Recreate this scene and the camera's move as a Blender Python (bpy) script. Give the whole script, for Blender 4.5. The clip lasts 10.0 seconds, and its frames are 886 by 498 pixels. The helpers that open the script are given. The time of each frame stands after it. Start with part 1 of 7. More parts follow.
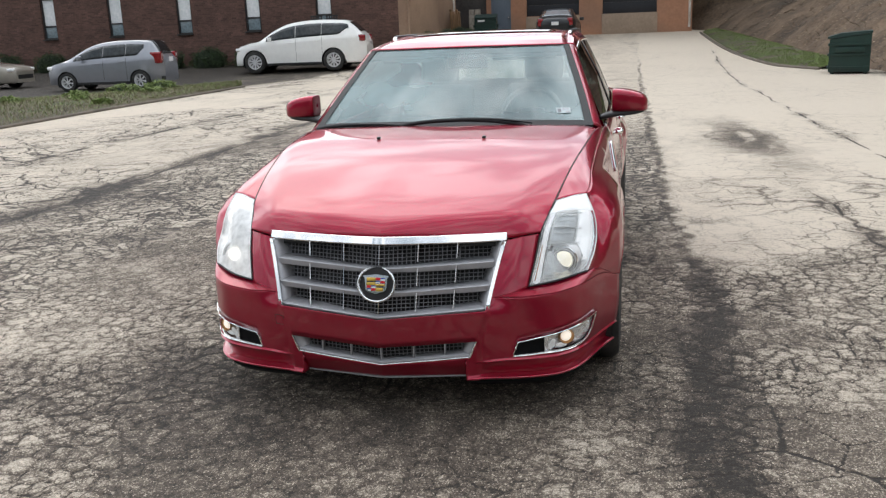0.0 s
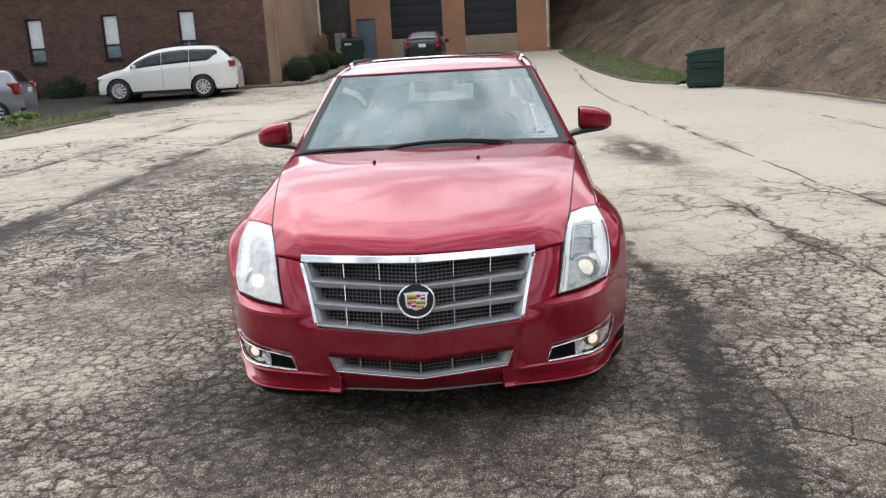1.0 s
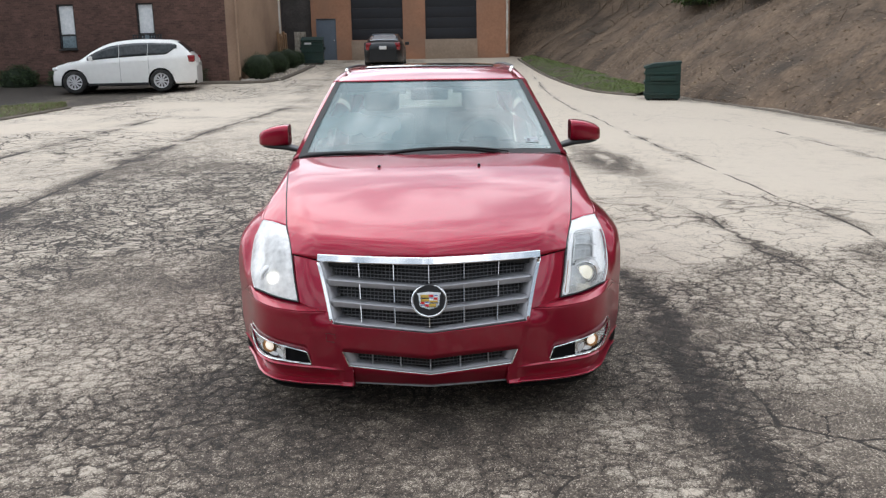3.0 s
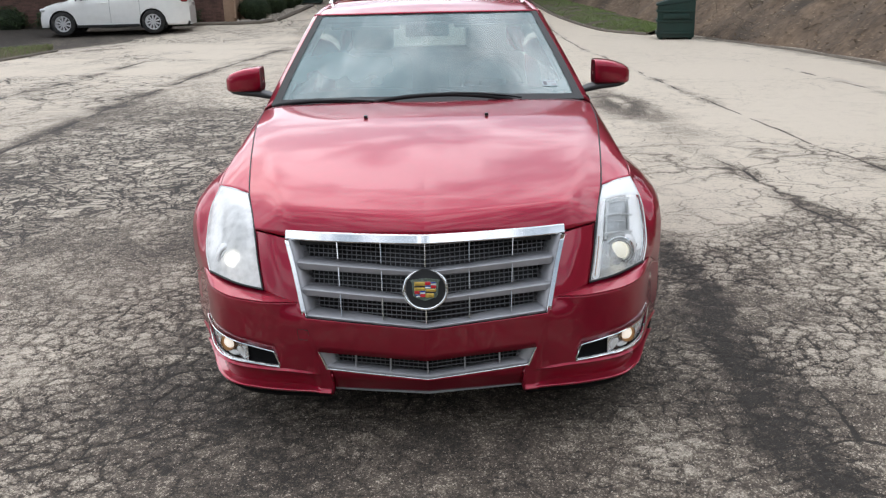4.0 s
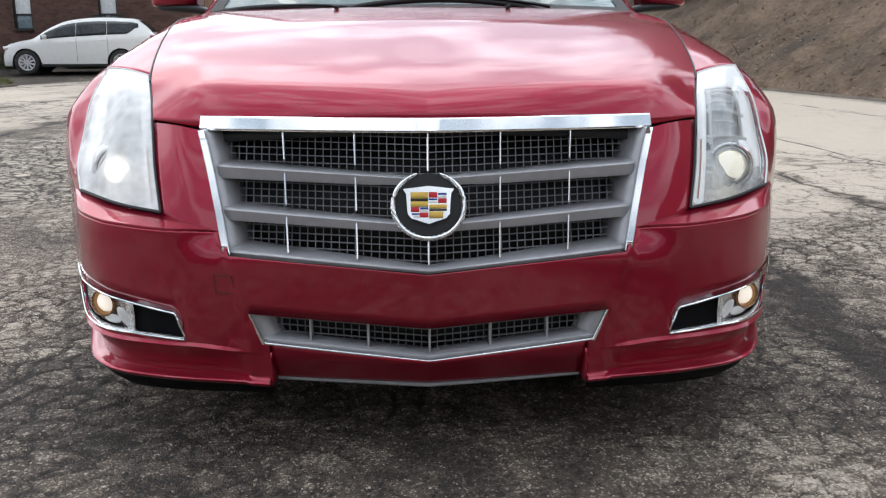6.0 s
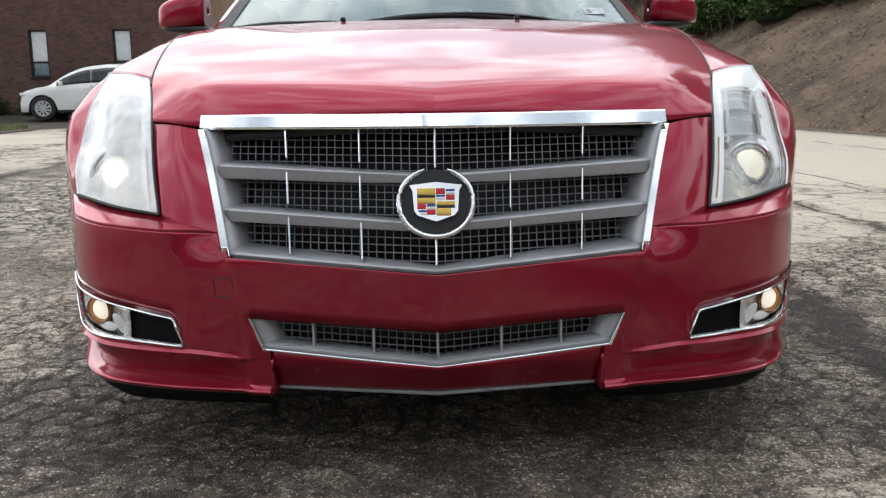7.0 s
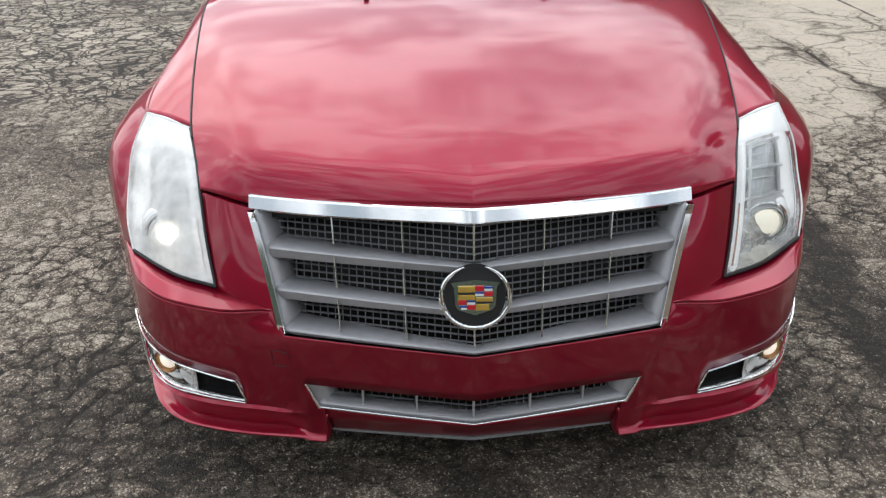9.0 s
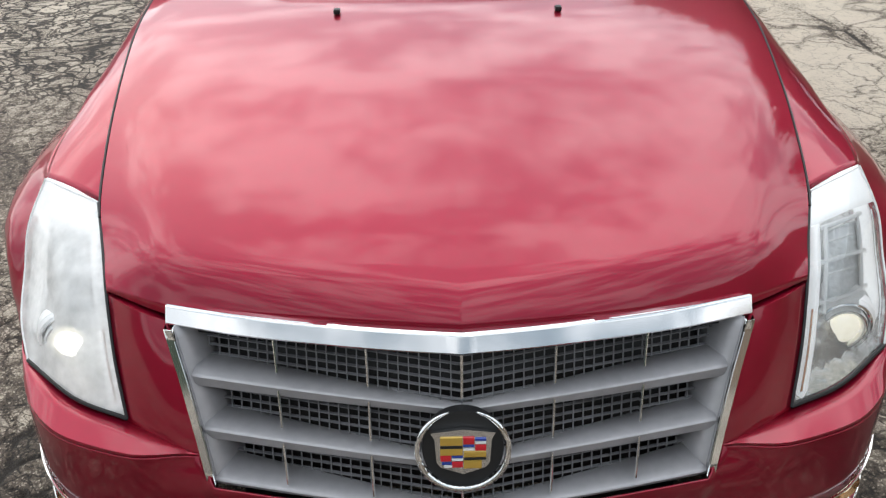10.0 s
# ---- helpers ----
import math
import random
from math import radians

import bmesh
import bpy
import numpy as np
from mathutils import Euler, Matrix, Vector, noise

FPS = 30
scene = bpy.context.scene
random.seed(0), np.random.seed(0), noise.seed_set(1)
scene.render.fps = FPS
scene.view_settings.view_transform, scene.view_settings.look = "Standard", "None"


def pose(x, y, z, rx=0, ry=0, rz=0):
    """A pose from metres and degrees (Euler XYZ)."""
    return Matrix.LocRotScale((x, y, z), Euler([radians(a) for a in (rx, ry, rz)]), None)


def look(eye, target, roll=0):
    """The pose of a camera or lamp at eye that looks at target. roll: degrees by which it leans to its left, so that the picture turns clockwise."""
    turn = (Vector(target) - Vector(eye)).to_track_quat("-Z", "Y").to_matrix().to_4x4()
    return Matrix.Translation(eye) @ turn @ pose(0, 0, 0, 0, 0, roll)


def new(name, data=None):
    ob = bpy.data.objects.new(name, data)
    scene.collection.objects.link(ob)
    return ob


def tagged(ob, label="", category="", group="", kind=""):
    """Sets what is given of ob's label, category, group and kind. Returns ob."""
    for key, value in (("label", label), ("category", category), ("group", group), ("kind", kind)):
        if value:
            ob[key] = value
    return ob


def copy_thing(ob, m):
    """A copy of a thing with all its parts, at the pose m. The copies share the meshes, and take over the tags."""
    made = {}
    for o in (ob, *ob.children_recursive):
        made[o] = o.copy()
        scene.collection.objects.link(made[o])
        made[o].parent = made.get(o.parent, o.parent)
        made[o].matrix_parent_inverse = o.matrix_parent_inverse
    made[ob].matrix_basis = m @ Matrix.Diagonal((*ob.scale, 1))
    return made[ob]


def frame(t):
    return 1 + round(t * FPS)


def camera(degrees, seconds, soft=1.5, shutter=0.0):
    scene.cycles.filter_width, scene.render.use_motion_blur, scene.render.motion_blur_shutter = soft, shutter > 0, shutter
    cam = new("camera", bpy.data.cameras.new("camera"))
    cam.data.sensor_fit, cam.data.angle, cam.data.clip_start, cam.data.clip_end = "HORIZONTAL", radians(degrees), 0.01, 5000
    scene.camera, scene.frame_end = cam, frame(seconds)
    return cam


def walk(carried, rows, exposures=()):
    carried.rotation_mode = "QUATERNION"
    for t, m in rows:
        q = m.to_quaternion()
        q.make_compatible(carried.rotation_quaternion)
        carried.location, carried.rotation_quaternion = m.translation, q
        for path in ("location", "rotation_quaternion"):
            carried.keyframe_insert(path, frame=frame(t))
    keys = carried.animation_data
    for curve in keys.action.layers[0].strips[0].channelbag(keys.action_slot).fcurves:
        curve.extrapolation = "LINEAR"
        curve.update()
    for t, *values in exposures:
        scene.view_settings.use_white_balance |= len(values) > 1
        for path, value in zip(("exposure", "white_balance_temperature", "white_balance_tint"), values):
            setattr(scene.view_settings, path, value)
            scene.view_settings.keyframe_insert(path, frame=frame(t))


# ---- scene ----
# World: the red car's own axes. Its nose is at y = 0, it faces -y, the ground is z = 0.
cam = camera(54.0, 10.0, soft=1.3)
PATH = [
    (0.0, 0.967, -3.134, 1.553, 75.74, 2.17, 11.88),
    (0.5, 0.618, -3.231, 1.547, 75.83, 1.91, 6.65),
    (1.0, 0.310, -3.378, 1.602, 76.70, 3.13, 2.46),
    (1.5, 0.109, -3.658, 1.653, 76.52, 2.63, 0.37),
    (2.0, 0.108, -3.821, 1.657, 76.92, 0.92, -0.43),
    (2.2, 0.128, -3.879, 1.666, 77.31, 0.73, -0.42),
    (3.3, 0.032, -3.375, 1.650, 75.99, 1.16, -0.64),
    (3.5, 0.034, -3.228, 1.621, 75.23, 1.22, -0.85),
    (4.0, 0.070, -2.794, 1.585, 73.06, 1.29, -0.26),
    (4.5, 0.024, -2.383, 1.541, 70.71, 1.66, -0.30),
    (5.0, 0.036, -2.062, 1.465, 68.23, 1.15, -0.88),
    (5.5, -0.003, -1.811, 1.180, 71.33, 0.26, -1.48),
    (5.7, -0.028, -1.776, 1.043, 73.98, -0.01, -1.92),
    (6.8, -0.007, -1.701, 0.789, 80.07, 1.03, -1.14),
    (7.0, -0.016, -1.691, 0.793, 80.05, 0.71, -1.09),
    (7.5, -0.025, -1.689, 0.797, 79.89, 0.33, -0.86),
    (8.0, -0.045, -1.683, 0.994, 75.61, 0.06, -0.49),
    (8.5, -0.066, -1.683, 1.313, 67.61, 0.17, -0.64),
    (9.0, -0.105, -1.611, 1.505, 63.73, 0.46, -1.53),
    (9.5, -0.072, -1.386, 1.511, 62.72, 0.92, -1.99),
    (10.0, -0.039, -1.050, 1.555, 60.70, 0.59, -0.90),
]
walk(cam, [(t, pose(x, y, z, rx, ry, rz)) for t, x, y, z, rx, ry, rz in PATH], exposures=((0.0, 0.0, 6450, 11), (2.0, 0.0, 6330, 12), (4.0, -0.05, 6280, 12), (5.0, -0.04, 6230, 12), (5.7, -0.03, 6230, 12), (7.5, 0.0, 6500, 10), (8.0, 0.0, 6500, 10), (8.5, -0.10, 6490, 10), (9.0, -0.06, 6470, 10), (10.0, -0.03, 6530, 10)))

# ---- light: bright overcast sky with broken cloud ----
world = bpy.data.worlds.new("sky")
scene.world = world
world.use_nodes = True
wn, wl = world.node_tree.nodes, world.node_tree.links
wn.clear()
w_out = wn.new("ShaderNodeOutputWorld")
w_bg = wn.new("ShaderNodeBackground")
w_sky = wn.new("ShaderNodeTexSky")
w_sky.sky_type = "NISHITA"
w_sky.sun_disc = False
w_sky.sun_elevation, w_sky.sun_rotation = radians(39), radians(-36)
w_sky.air_density, w_sky.dust_density = 1.0, 2.0
w_tc = wn.new("ShaderNodeTexCoord")
w_map = wn.new("ShaderNodeMapping")
w_map.inputs["Scale"].default_value = (1.0, 1.0, 2.2)
w_n = wn.new("ShaderNodeTexNoise")
w_n.inputs["Scale"].default_value, w_n.inputs["Detail"].default_value, w_n.inputs["Roughness"].default_value = 4.0, 12.0, 0.64
w_n.inputs["Distortion"].default_value = 0.15
w_r = wn.new("ShaderNodeValToRGB")
w_r.color_ramp.elements[0].position, w_r.color_ramp.elements[0].color = 0.43, (2.7, 3.2, 3.6, 1)
w_r.color_ramp.elements[1].position, w_r.color_ramp.elements[1].color = 0.58, (10.0, 10.2, 10.3, 1)
w_mix = wn.new("ShaderNodeMix")
w_mix.data_type = "RGBA"
w_mix.inputs[0].default_value = 0.85
wl.new(w_tc.outputs["Generated"], w_map.inputs["Vector"])
wl.new(w_map.outputs[0], w_n.inputs["Vector"])
wl.new(w_n.outputs["Fac"], w_r.inputs["Fac"])
wl.new(w_sky.outputs[0], w_mix.inputs[6])
wl.new(w_r.outputs[0], w_mix.inputs[7])
# the sky is brighter towards the veiled sun
w_dot = wn.new("ShaderNodeVectorMath")
w_dot.operation = "DOT_PRODUCT"
w_dot.inputs[1].default_value = (0.06, 0.67, 0.74)
w_nrm = wn.new("ShaderNodeVectorMath")
w_nrm.operation = "NORMALIZE"
wl.new(w_tc.outputs["Generated"], w_nrm.inputs[0])
wl.new(w_nrm.outputs[0], w_dot.inputs[0])
w_glow = wn.new("ShaderNodeMapRange")
w_glow.inputs[1].default_value, w_glow.inputs[2].default_value, w_glow.inputs[3].default_value, w_glow.inputs[4].default_value = -0.6, 1.0, 0.42, 1.26
wl.new(w_dot.outputs["Value"], w_glow.inputs[0])
w_mul = wn.new("ShaderNodeVectorMath")
w_mul.operation = "SCALE"
wl.new(w_mix.outputs[2], w_mul.inputs[0])
wl.new(w_glow.outputs[0], w_mul.inputs["Scale"])
wl.new(w_mul.outputs[0], w_bg.inputs["Color"])
w_bg.inputs["Strength"].default_value = 0.245
wl.new(w_bg.outputs[0], w_out.inputs["Surface"])
sun = new("sun", bpy.data.lights.new("sun", "SUN"))
sun.data.energy, sun.data.angle, sun.data.color = 0.8, radians(115), (1.0, 0.965, 0.91)
sun.matrix_basis = look((-11, 15, 15), (0, 0, 0))


# ---- materials ----
def mat(name, color, rough=0.6, metal=0.0, var=0.25, scale=6.0, bump=0.0, bscale=60.0, coat=0.0, dirt=None, dscale=1.2, emit=0.0, spec=0.5):
    """A surface with colour variation at two scales, fine relief and, where given, patches of dirt."""
    m = bpy.data.materials.new(name)
    m.use_nodes = True
    n, l = m.node_tree.nodes, m.node_tree.links
    b = n["Principled BSDF"]
    b.inputs["Roughness"].default_value, b.inputs["Metallic"].default_value = rough, metal
    b.inputs["Coat Weight"].default_value, b.inputs["Coat Roughness"].default_value = coat, 0.045
    b.inputs["Specular IOR Level"].default_value = spec
    tc = n.new("ShaderNodeTexCoord")
    if var > 0:
        big, fine = n.new("ShaderNodeTexNoise"), n.new("ShaderNodeTexNoise")
        for t, s in ((big, scale), (fine, scale * 9)):
            t.inputs["Scale"].default_value, t.inputs["Detail"].default_value = s, 5
            l.new(tc.outputs["Object"], t.inputs["Vector"])
        add = n.new("ShaderNodeMath")
        add.operation = "ADD"
        l.new(big.outputs["Fac"], add.inputs[0])
        l.new(fine.outputs["Fac"], add.inputs[1])
        r = n.new("ShaderNodeValToRGB")
        r.color_ramp.elements[0].position, r.color_ramp.elements[1].position = 0.35, 0.65
        half = n.new("ShaderNodeMath")
        half.operation = "MULTIPLY"
        half.inputs[1].default_value = 0.5
        l.new(add.outputs[0], half.inputs[0])
        l.new(half.outputs[0], r.inputs["Fac"])
        r.color_ramp.elements[0].color = (*[c * (1 - var) for c in color], 1)
        r.color_ramp.elements[1].color = (*[min(1, c * (1 + var)) for c in color], 1)
        out = r.outputs[0]
        if dirt:
            dn = n.new("ShaderNodeTexNoise")
            dn.inputs["Scale"].default_value, dn.inputs["Detail"].default_value = dscale, 8
            l.new(tc.outputs["Object"], dn.inputs["Vector"])
            dr = n.new("ShaderNodeMapRange")
            dr.inputs[1].default_value, dr.inputs[2].default_value = 0.48, 0.72
            l.new(dn.outputs["Fac"], dr.inputs[0])
            mx = n.new("ShaderNodeMix")
            mx.data_type = "RGBA"
            l.new(dr.outputs[0], mx.inputs[0])
            l.new(out, mx.inputs[6])
            mx.inputs[7].default_value = (*dirt, 1)
            out = mx.outputs[2]
        l.new(out, b.inputs["Base Color"])
    else:
        b.inputs["Base Color"].default_value = (*color, 1)
    if bump > 0:
        bn, bp = n.new("ShaderNodeTexNoise"), n.new("ShaderNodeBump")
        bn.inputs["Scale"].default_value, bn.inputs["Detail"].default_value = bscale, 6
        l.new(tc.outputs["Object"], bn.inputs["Vector"])
        l.new(bn.outputs["Fac"], bp.inputs["Height"])
        bp.inputs["Strength"].default_value, bp.inputs["Distance"].default_value = min(1.0, bump), 0.02
        l.new(bp.outputs[0], b.inputs["Normal"])
    if emit > 0:
        b.inputs["Emission Color"].default_value = (*color, 1)
        b.inputs["Emission Strength"].default_value = emit
    return m


def glass(name, tint, ior=1.5, rough=0.0, haze=0.0, haze_col=(0.9, 0.92, 0.92), patch=9.0, swing=(0.7, 1.25)):
    """Clear thin pane: sees through with a tint, mirrors by Fresnel; haze is a milky share, clouded plastic or a
    painted sky veil.
    """
    m = bpy.data.materials.new(name)
    m.use_nodes = True
    n, l = m.node_tree.nodes, m.node_tree.links
    n.clear()
    out, mixs, tr, gl, fr = (n.new(k) for k in ("ShaderNodeOutputMaterial", "ShaderNodeMixShader", "ShaderNodeBsdfTransparent", "ShaderNodeBsdfGlossy", "ShaderNodeFresnel"))
    tr.inputs[0].default_value = (*tint, 1)
    gl.inputs["Roughness"].default_value = rough
    fr.inputs["IOR"].default_value = ior
    l.new(fr.outputs[0], mixs.inputs[0])
    body = tr.outputs[0]
    if haze > 0:
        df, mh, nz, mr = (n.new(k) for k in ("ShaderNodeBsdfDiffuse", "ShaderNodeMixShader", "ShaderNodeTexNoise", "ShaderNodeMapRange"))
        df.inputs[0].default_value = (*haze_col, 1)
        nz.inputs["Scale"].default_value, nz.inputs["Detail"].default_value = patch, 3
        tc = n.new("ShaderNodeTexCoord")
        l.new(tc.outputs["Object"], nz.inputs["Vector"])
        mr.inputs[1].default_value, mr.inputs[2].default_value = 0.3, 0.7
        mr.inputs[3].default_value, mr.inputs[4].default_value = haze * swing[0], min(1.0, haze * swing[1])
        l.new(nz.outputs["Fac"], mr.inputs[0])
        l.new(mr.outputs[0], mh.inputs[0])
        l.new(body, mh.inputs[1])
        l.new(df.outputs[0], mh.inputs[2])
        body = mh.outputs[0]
    l.new(body, mixs.inputs[1])
    l.new(gl.outputs[0], mixs.inputs[2])
    l.new(mixs.outputs[0], out.inputs["Surface"])
    return m


RED = mat("red_metallic_paint", (0.325, 0.005, 0.029), rough=0.42, metal=0.78, var=0.05, scale=3, coat=0.9, spec=0.06)
CHROME = mat("chrome", (0.86, 0.87, 0.88), rough=0.09, metal=1.0, var=0.04)
RED.node_tree.nodes["Principled BSDF"].inputs["Coat IOR"].default_value = 1.58
RED.node_tree.nodes["Principled BSDF"].inputs["Coat Roughness"].default_value = 0.052
GREY = mat("satin_grey_plastic", (0.44, 0.435, 0.455), rough=0.42, metal=0.3, var=0.08, bump=0.05, bscale=500)
WIRE = mat("dark_grey_plastic", (0.20, 0.202, 0.216), rough=0.45, var=0.1)
LIPGREY = mat("scuffed_grey_plastic", (0.20, 0.20, 0.205), rough=0.5, var=0.2)
BLACK = mat("black_plastic", (0.012, 0.012, 0.013), rough=0.5, var=0.2)
RUBBER = mat("rubber", (0.018, 0.018, 0.018), rough=0.75, var=0.25, bump=0.1, bscale=200, dirt=(0.06, 0.055, 0.05), dscale=8)
# dust film and the mirrored sky, both put in as patchy teal haze
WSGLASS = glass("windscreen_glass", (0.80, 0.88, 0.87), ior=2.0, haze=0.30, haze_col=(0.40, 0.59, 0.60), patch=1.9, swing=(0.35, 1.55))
SHADEBAND = glass("tinted_shade_band", (0.42, 0.38, 0.46), ior=1.02)
SIDEGLASS = glass("side_glass", (0.12, 0.14, 0.14), ior=1.35)
DARKGLASS = mat("dark_glass", (0.012, 0.015, 0.017), rough=0.05, var=0.0, spec=0.4)
# pale base colour stands for the sky mirrored in a rear window
PALEGLASS = mat("sky_lit_glass", (0.26, 0.28, 0.30), rough=0.08, var=0.15, scale=1.0, coat=1.0)
LEAFCORE = mat("dark_leaf_core", (0.014, 0.024, 0.009), rough=0.9, var=0.5, scale=9, bump=0.8, bscale=25)
LENS_CLEAR = glass("clear_lamp_lens", (0.93, 0.94, 0.94), ior=1.5, haze=0.13)
LENS_HAZE = glass("clouded_lamp_lens", (0.93, 0.94, 0.94), ior=1.5, haze=0.62, haze_col=(0.97, 0.965, 0.95), patch=24.0)
CELL = mat("lamp_cell", (0.74, 0.76, 0.77), rough=0.3, metal=0.15, var=0.25, scale=14)
SEEN_GLASS = mat("parked_glass", (0.036, 0.041, 0.044), rough=0.06, var=0.5, scale=1.1, spec=0.4)
REARGLASS = glass("rear_glass", (0.42, 0.48, 0.48), ior=1.5)
RIMPAINT = mat("pale_alloy", (0.68, 0.68, 0.69), rough=0.3, metal=0.1, var=0.05)
SUNGLASS = mat("sunroof_glass", (0.02, 0.022, 0.024), rough=0.05, var=0.1, coat=1.0)
LAMP = mat("lamp_glow", (0.95, 0.90, 0.74), rough=0.06, var=0.25, scale=40, emit=0.75, coat=1.0)
FROST = mat("frosted_white", (0.86, 0.87, 0.87), rough=0.35, var=0.06, scale=8)
FOGLAMP = mat("fog_glow", (1.0, 0.90, 0.76), rough=0.1, var=0.0, emit=0.62)
WAVY = mat("rippled_chrome", (0.84, 0.85, 0.84), rough=0.22, metal=0.75, var=0.25, scale=22, bump=0.5, bscale=34)
DARKCHROME = mat("smoked_chrome", (0.46, 0.46, 0.45), rough=0.16, metal=0.95, var=0.45, scale=16, bump=0.4, bscale=30)
AMBERDARK = mat("bronze_ring", (0.30, 0.17, 0.08), rough=0.25, metal=0.8, var=0.1)
PIPE = mat("lit_light_pipe", (0.90, 0.92, 0.94), rough=0.3, var=0.10, scale=18, emit=0.44)
BULB = mat("bulb_glow", (1.0, 0.96, 0.88), rough=0.2, var=0.0, emit=3.0)
BOWL = mat("silver_bowl", (0.92, 0.92, 0.90), rough=0.2, metal=0.12, var=0.1)
# blacker than the plastic: the shade of recesses is put into the colour
PIT = mat("shade_black", (0.006, 0.006, 0.007), rough=0.6, var=0.2, spec=0.1)
AMBER = mat("amber_reflector", (0.62, 0.30, 0.15), rough=0.2, var=0.1)
LAMPGREY = mat("lamp_bezel", (0.90, 0.90, 0.90), rough=0.3, metal=0.05, var=0.1)
TAN_TRIM = mat("light_interior", (0.46, 0.45, 0.42), rough=0.7, var=0.12, bump=0.05, bscale=300)
DASH = mat("dashboard", (0.05, 0.05, 0.052), rough=0.7, var=0.15, bump=0.1, bscale=400)
GOLD = mat("gold_enamel", (0.72, 0.47, 0.10), rough=0.25, metal=0.6, var=0.05)
REDEN = mat("red_enamel", (0.55, 0.02, 0.03), rough=0.2, var=0.03)
BLUEEN = mat("blue_enamel", (0.03, 0.06, 0.32), rough=0.2, var=0.03)
CARD = mat("sticker_paper", (0.50, 0.56, 0.57), rough=0.6, var=0.05)
WHITE = mat("white_enamel", (0.78, 0.78, 0.78), rough=0.3, var=0.03)


# ---- geometry helpers ----
def thing(name, label, category, m=None, group="", kind=""):
    e = new(name)
    e.empty_display_size = 0.1
    if m is not None:
        e.matrix_basis = m
    return tagged(e, label, category, group, kind)


def part(name, bm, material, parent=None, label="", smooth=None):
    """Links a bmesh as one mesh object, under a thing or a part."""
    me = bpy.data.meshes.new(name)
    bm.to_mesh(me)
    bm.free()
    me.materials.append(material)
    ob = new(name, me)
    if smooth is not None:
        me.shade_smooth()
        me.set_sharp_from_angle(angle=radians(smooth))
    if parent is not None:
        ob.parent = parent
    return tagged(ob, label)


def mesh_of(name, verts, faces, material, parent=None, label="", smooth=None):
    me = bpy.data.meshes.new(name)
    me.from_pydata([tuple(v) for v in verts], [], [tuple(f) for f in faces])
    me.materials.append(material)
    ob = new(name, me)
    if smooth is not None:
        me.shade_smooth()
        me.set_sharp_from_angle(angle=radians(smooth))
    if parent is not None:
        ob.parent = parent
    return tagged(ob, label)


def cr(p, n):
    """Catmull-Rom curve through the control points, n steps a span."""
    p = np.asarray(p, float)
    q = np.concatenate([[2 * p[0] - p[1]], p, [2 * p[-1] - p[-2]]])
    out = []
    for i in range(len(p) - 1):
        a, b, c, d = q[i:i + 4]
        for t in np.arange(n) / n:
            out.append(0.5 * (2 * b + (c - a) * t + (2 * a - 5 * b + 4 * c - d) * t * t + (3 * b - a - 3 * c + d) * t ** 3))
    out.append(p[-1])
    return np.array(out)


def loft(net, nu, nv):
    """A smooth grid through rows of control points."""
    net = [cr(r, nv) for r in net]
    cols = [cr([r[j] for r in net], nu) for j in range(len(net[0]))]
    return np.array(cols).transpose(1, 0, 2)


def surf(name, grids, material, parent=None, ctr=(0, 1.2, 0.4), thick=0.004, label="", smooth=40, mirror=False, flip=1):
    """One sheet of plate from grids of points, facing away from ctr, with thickness."""
    bm = bmesh.new()
    grids = [np.asarray(g, float) for g in grids]
    if mirror:
        grids = grids + [g * np.array([-1, 1, 1]) for g in grids]
    for g in grids:
        r, c = g.shape[:2]
        vs = [[bm.verts.new(g[i, j]) for j in range(c)] for i in range(r)]
        for i in range(r - 1):
            for j in range(c - 1):
                q = [vs[i][j], vs[i][j + 1], vs[i + 1][j + 1], vs[i + 1][j]]
                try:
                    bm.faces.new(q)
                except ValueError:
                    pass
    bmesh.ops.remove_doubles(bm, verts=bm.verts, dist=0.0006)
    bmesh.ops.dissolve_degenerate(bm, edges=bm.edges, dist=0.0002)
    bm.normal_update()
    c = Vector(ctr)
    bmesh.ops.reverse_faces(bm, faces=[f for f in bm.faces if f.normal.dot(f.calc_center_median() - c) * flip < 0])
    ob = part(name, bm, material, parent, label, smooth)
    if thick:
        md = ob.modifiers.new("plate", "SOLIDIFY")
        md.thickness, md.offset = thick, -1
    return ob


def tube_bm(pts, r, seg=8, closed=False, bm=None, flat=1.0):
    """A round bar along a line; flat squeezes its height."""
    bm = bm or bmesh.new()
    pts = [Vector(p) for p in pts]
    n = len(pts)
    rings = []
    up0 = Vector((0, 0, 1))
    for i, p in enumerate(pts):
        a, b = (pts[i - 1], pts[(i + 1) % n]) if closed else (pts[max(i - 1, 0)], pts[min(i + 1, n - 1)])
        d = (b - a).normalized()
        up = up0 if abs(d.dot(up0)) < 0.95 else Vector((0, 1, 0))
        s = d.cross(up).normalized()
        u = s.cross(d)
        rr = r[i] if isinstance(r, (list, tuple, np.ndarray)) else r
        rings.append([bm.verts.new(p + s * (rr * math.cos(k)) + u * (rr * flat * math.sin(k))) for k in np.linspace(0, 2 * math.pi, seg, endpoint=False)])
    m = n if closed else n - 1
    for i in range(m):
        for k in range(seg):
            A, B = rings[i], rings[(i + 1) % n]
            bm.faces.new((A[k], A[(k + 1) % seg], B[(k + 1) % seg], B[k]))
    if not closed:
        bm.faces.new(rings[0][::-1])
        bm.faces.new(rings[-1])
    return bm


def tube(name, pts, r, material, parent=None, label="", seg=8, closed=False, flat=1.0):
    bm = tube_bm(pts, r, seg, closed, flat=flat)
    bmesh.ops.recalc_face_normals(bm, faces=bm.faces)
    return part(name, bm, material, parent, label, 50)


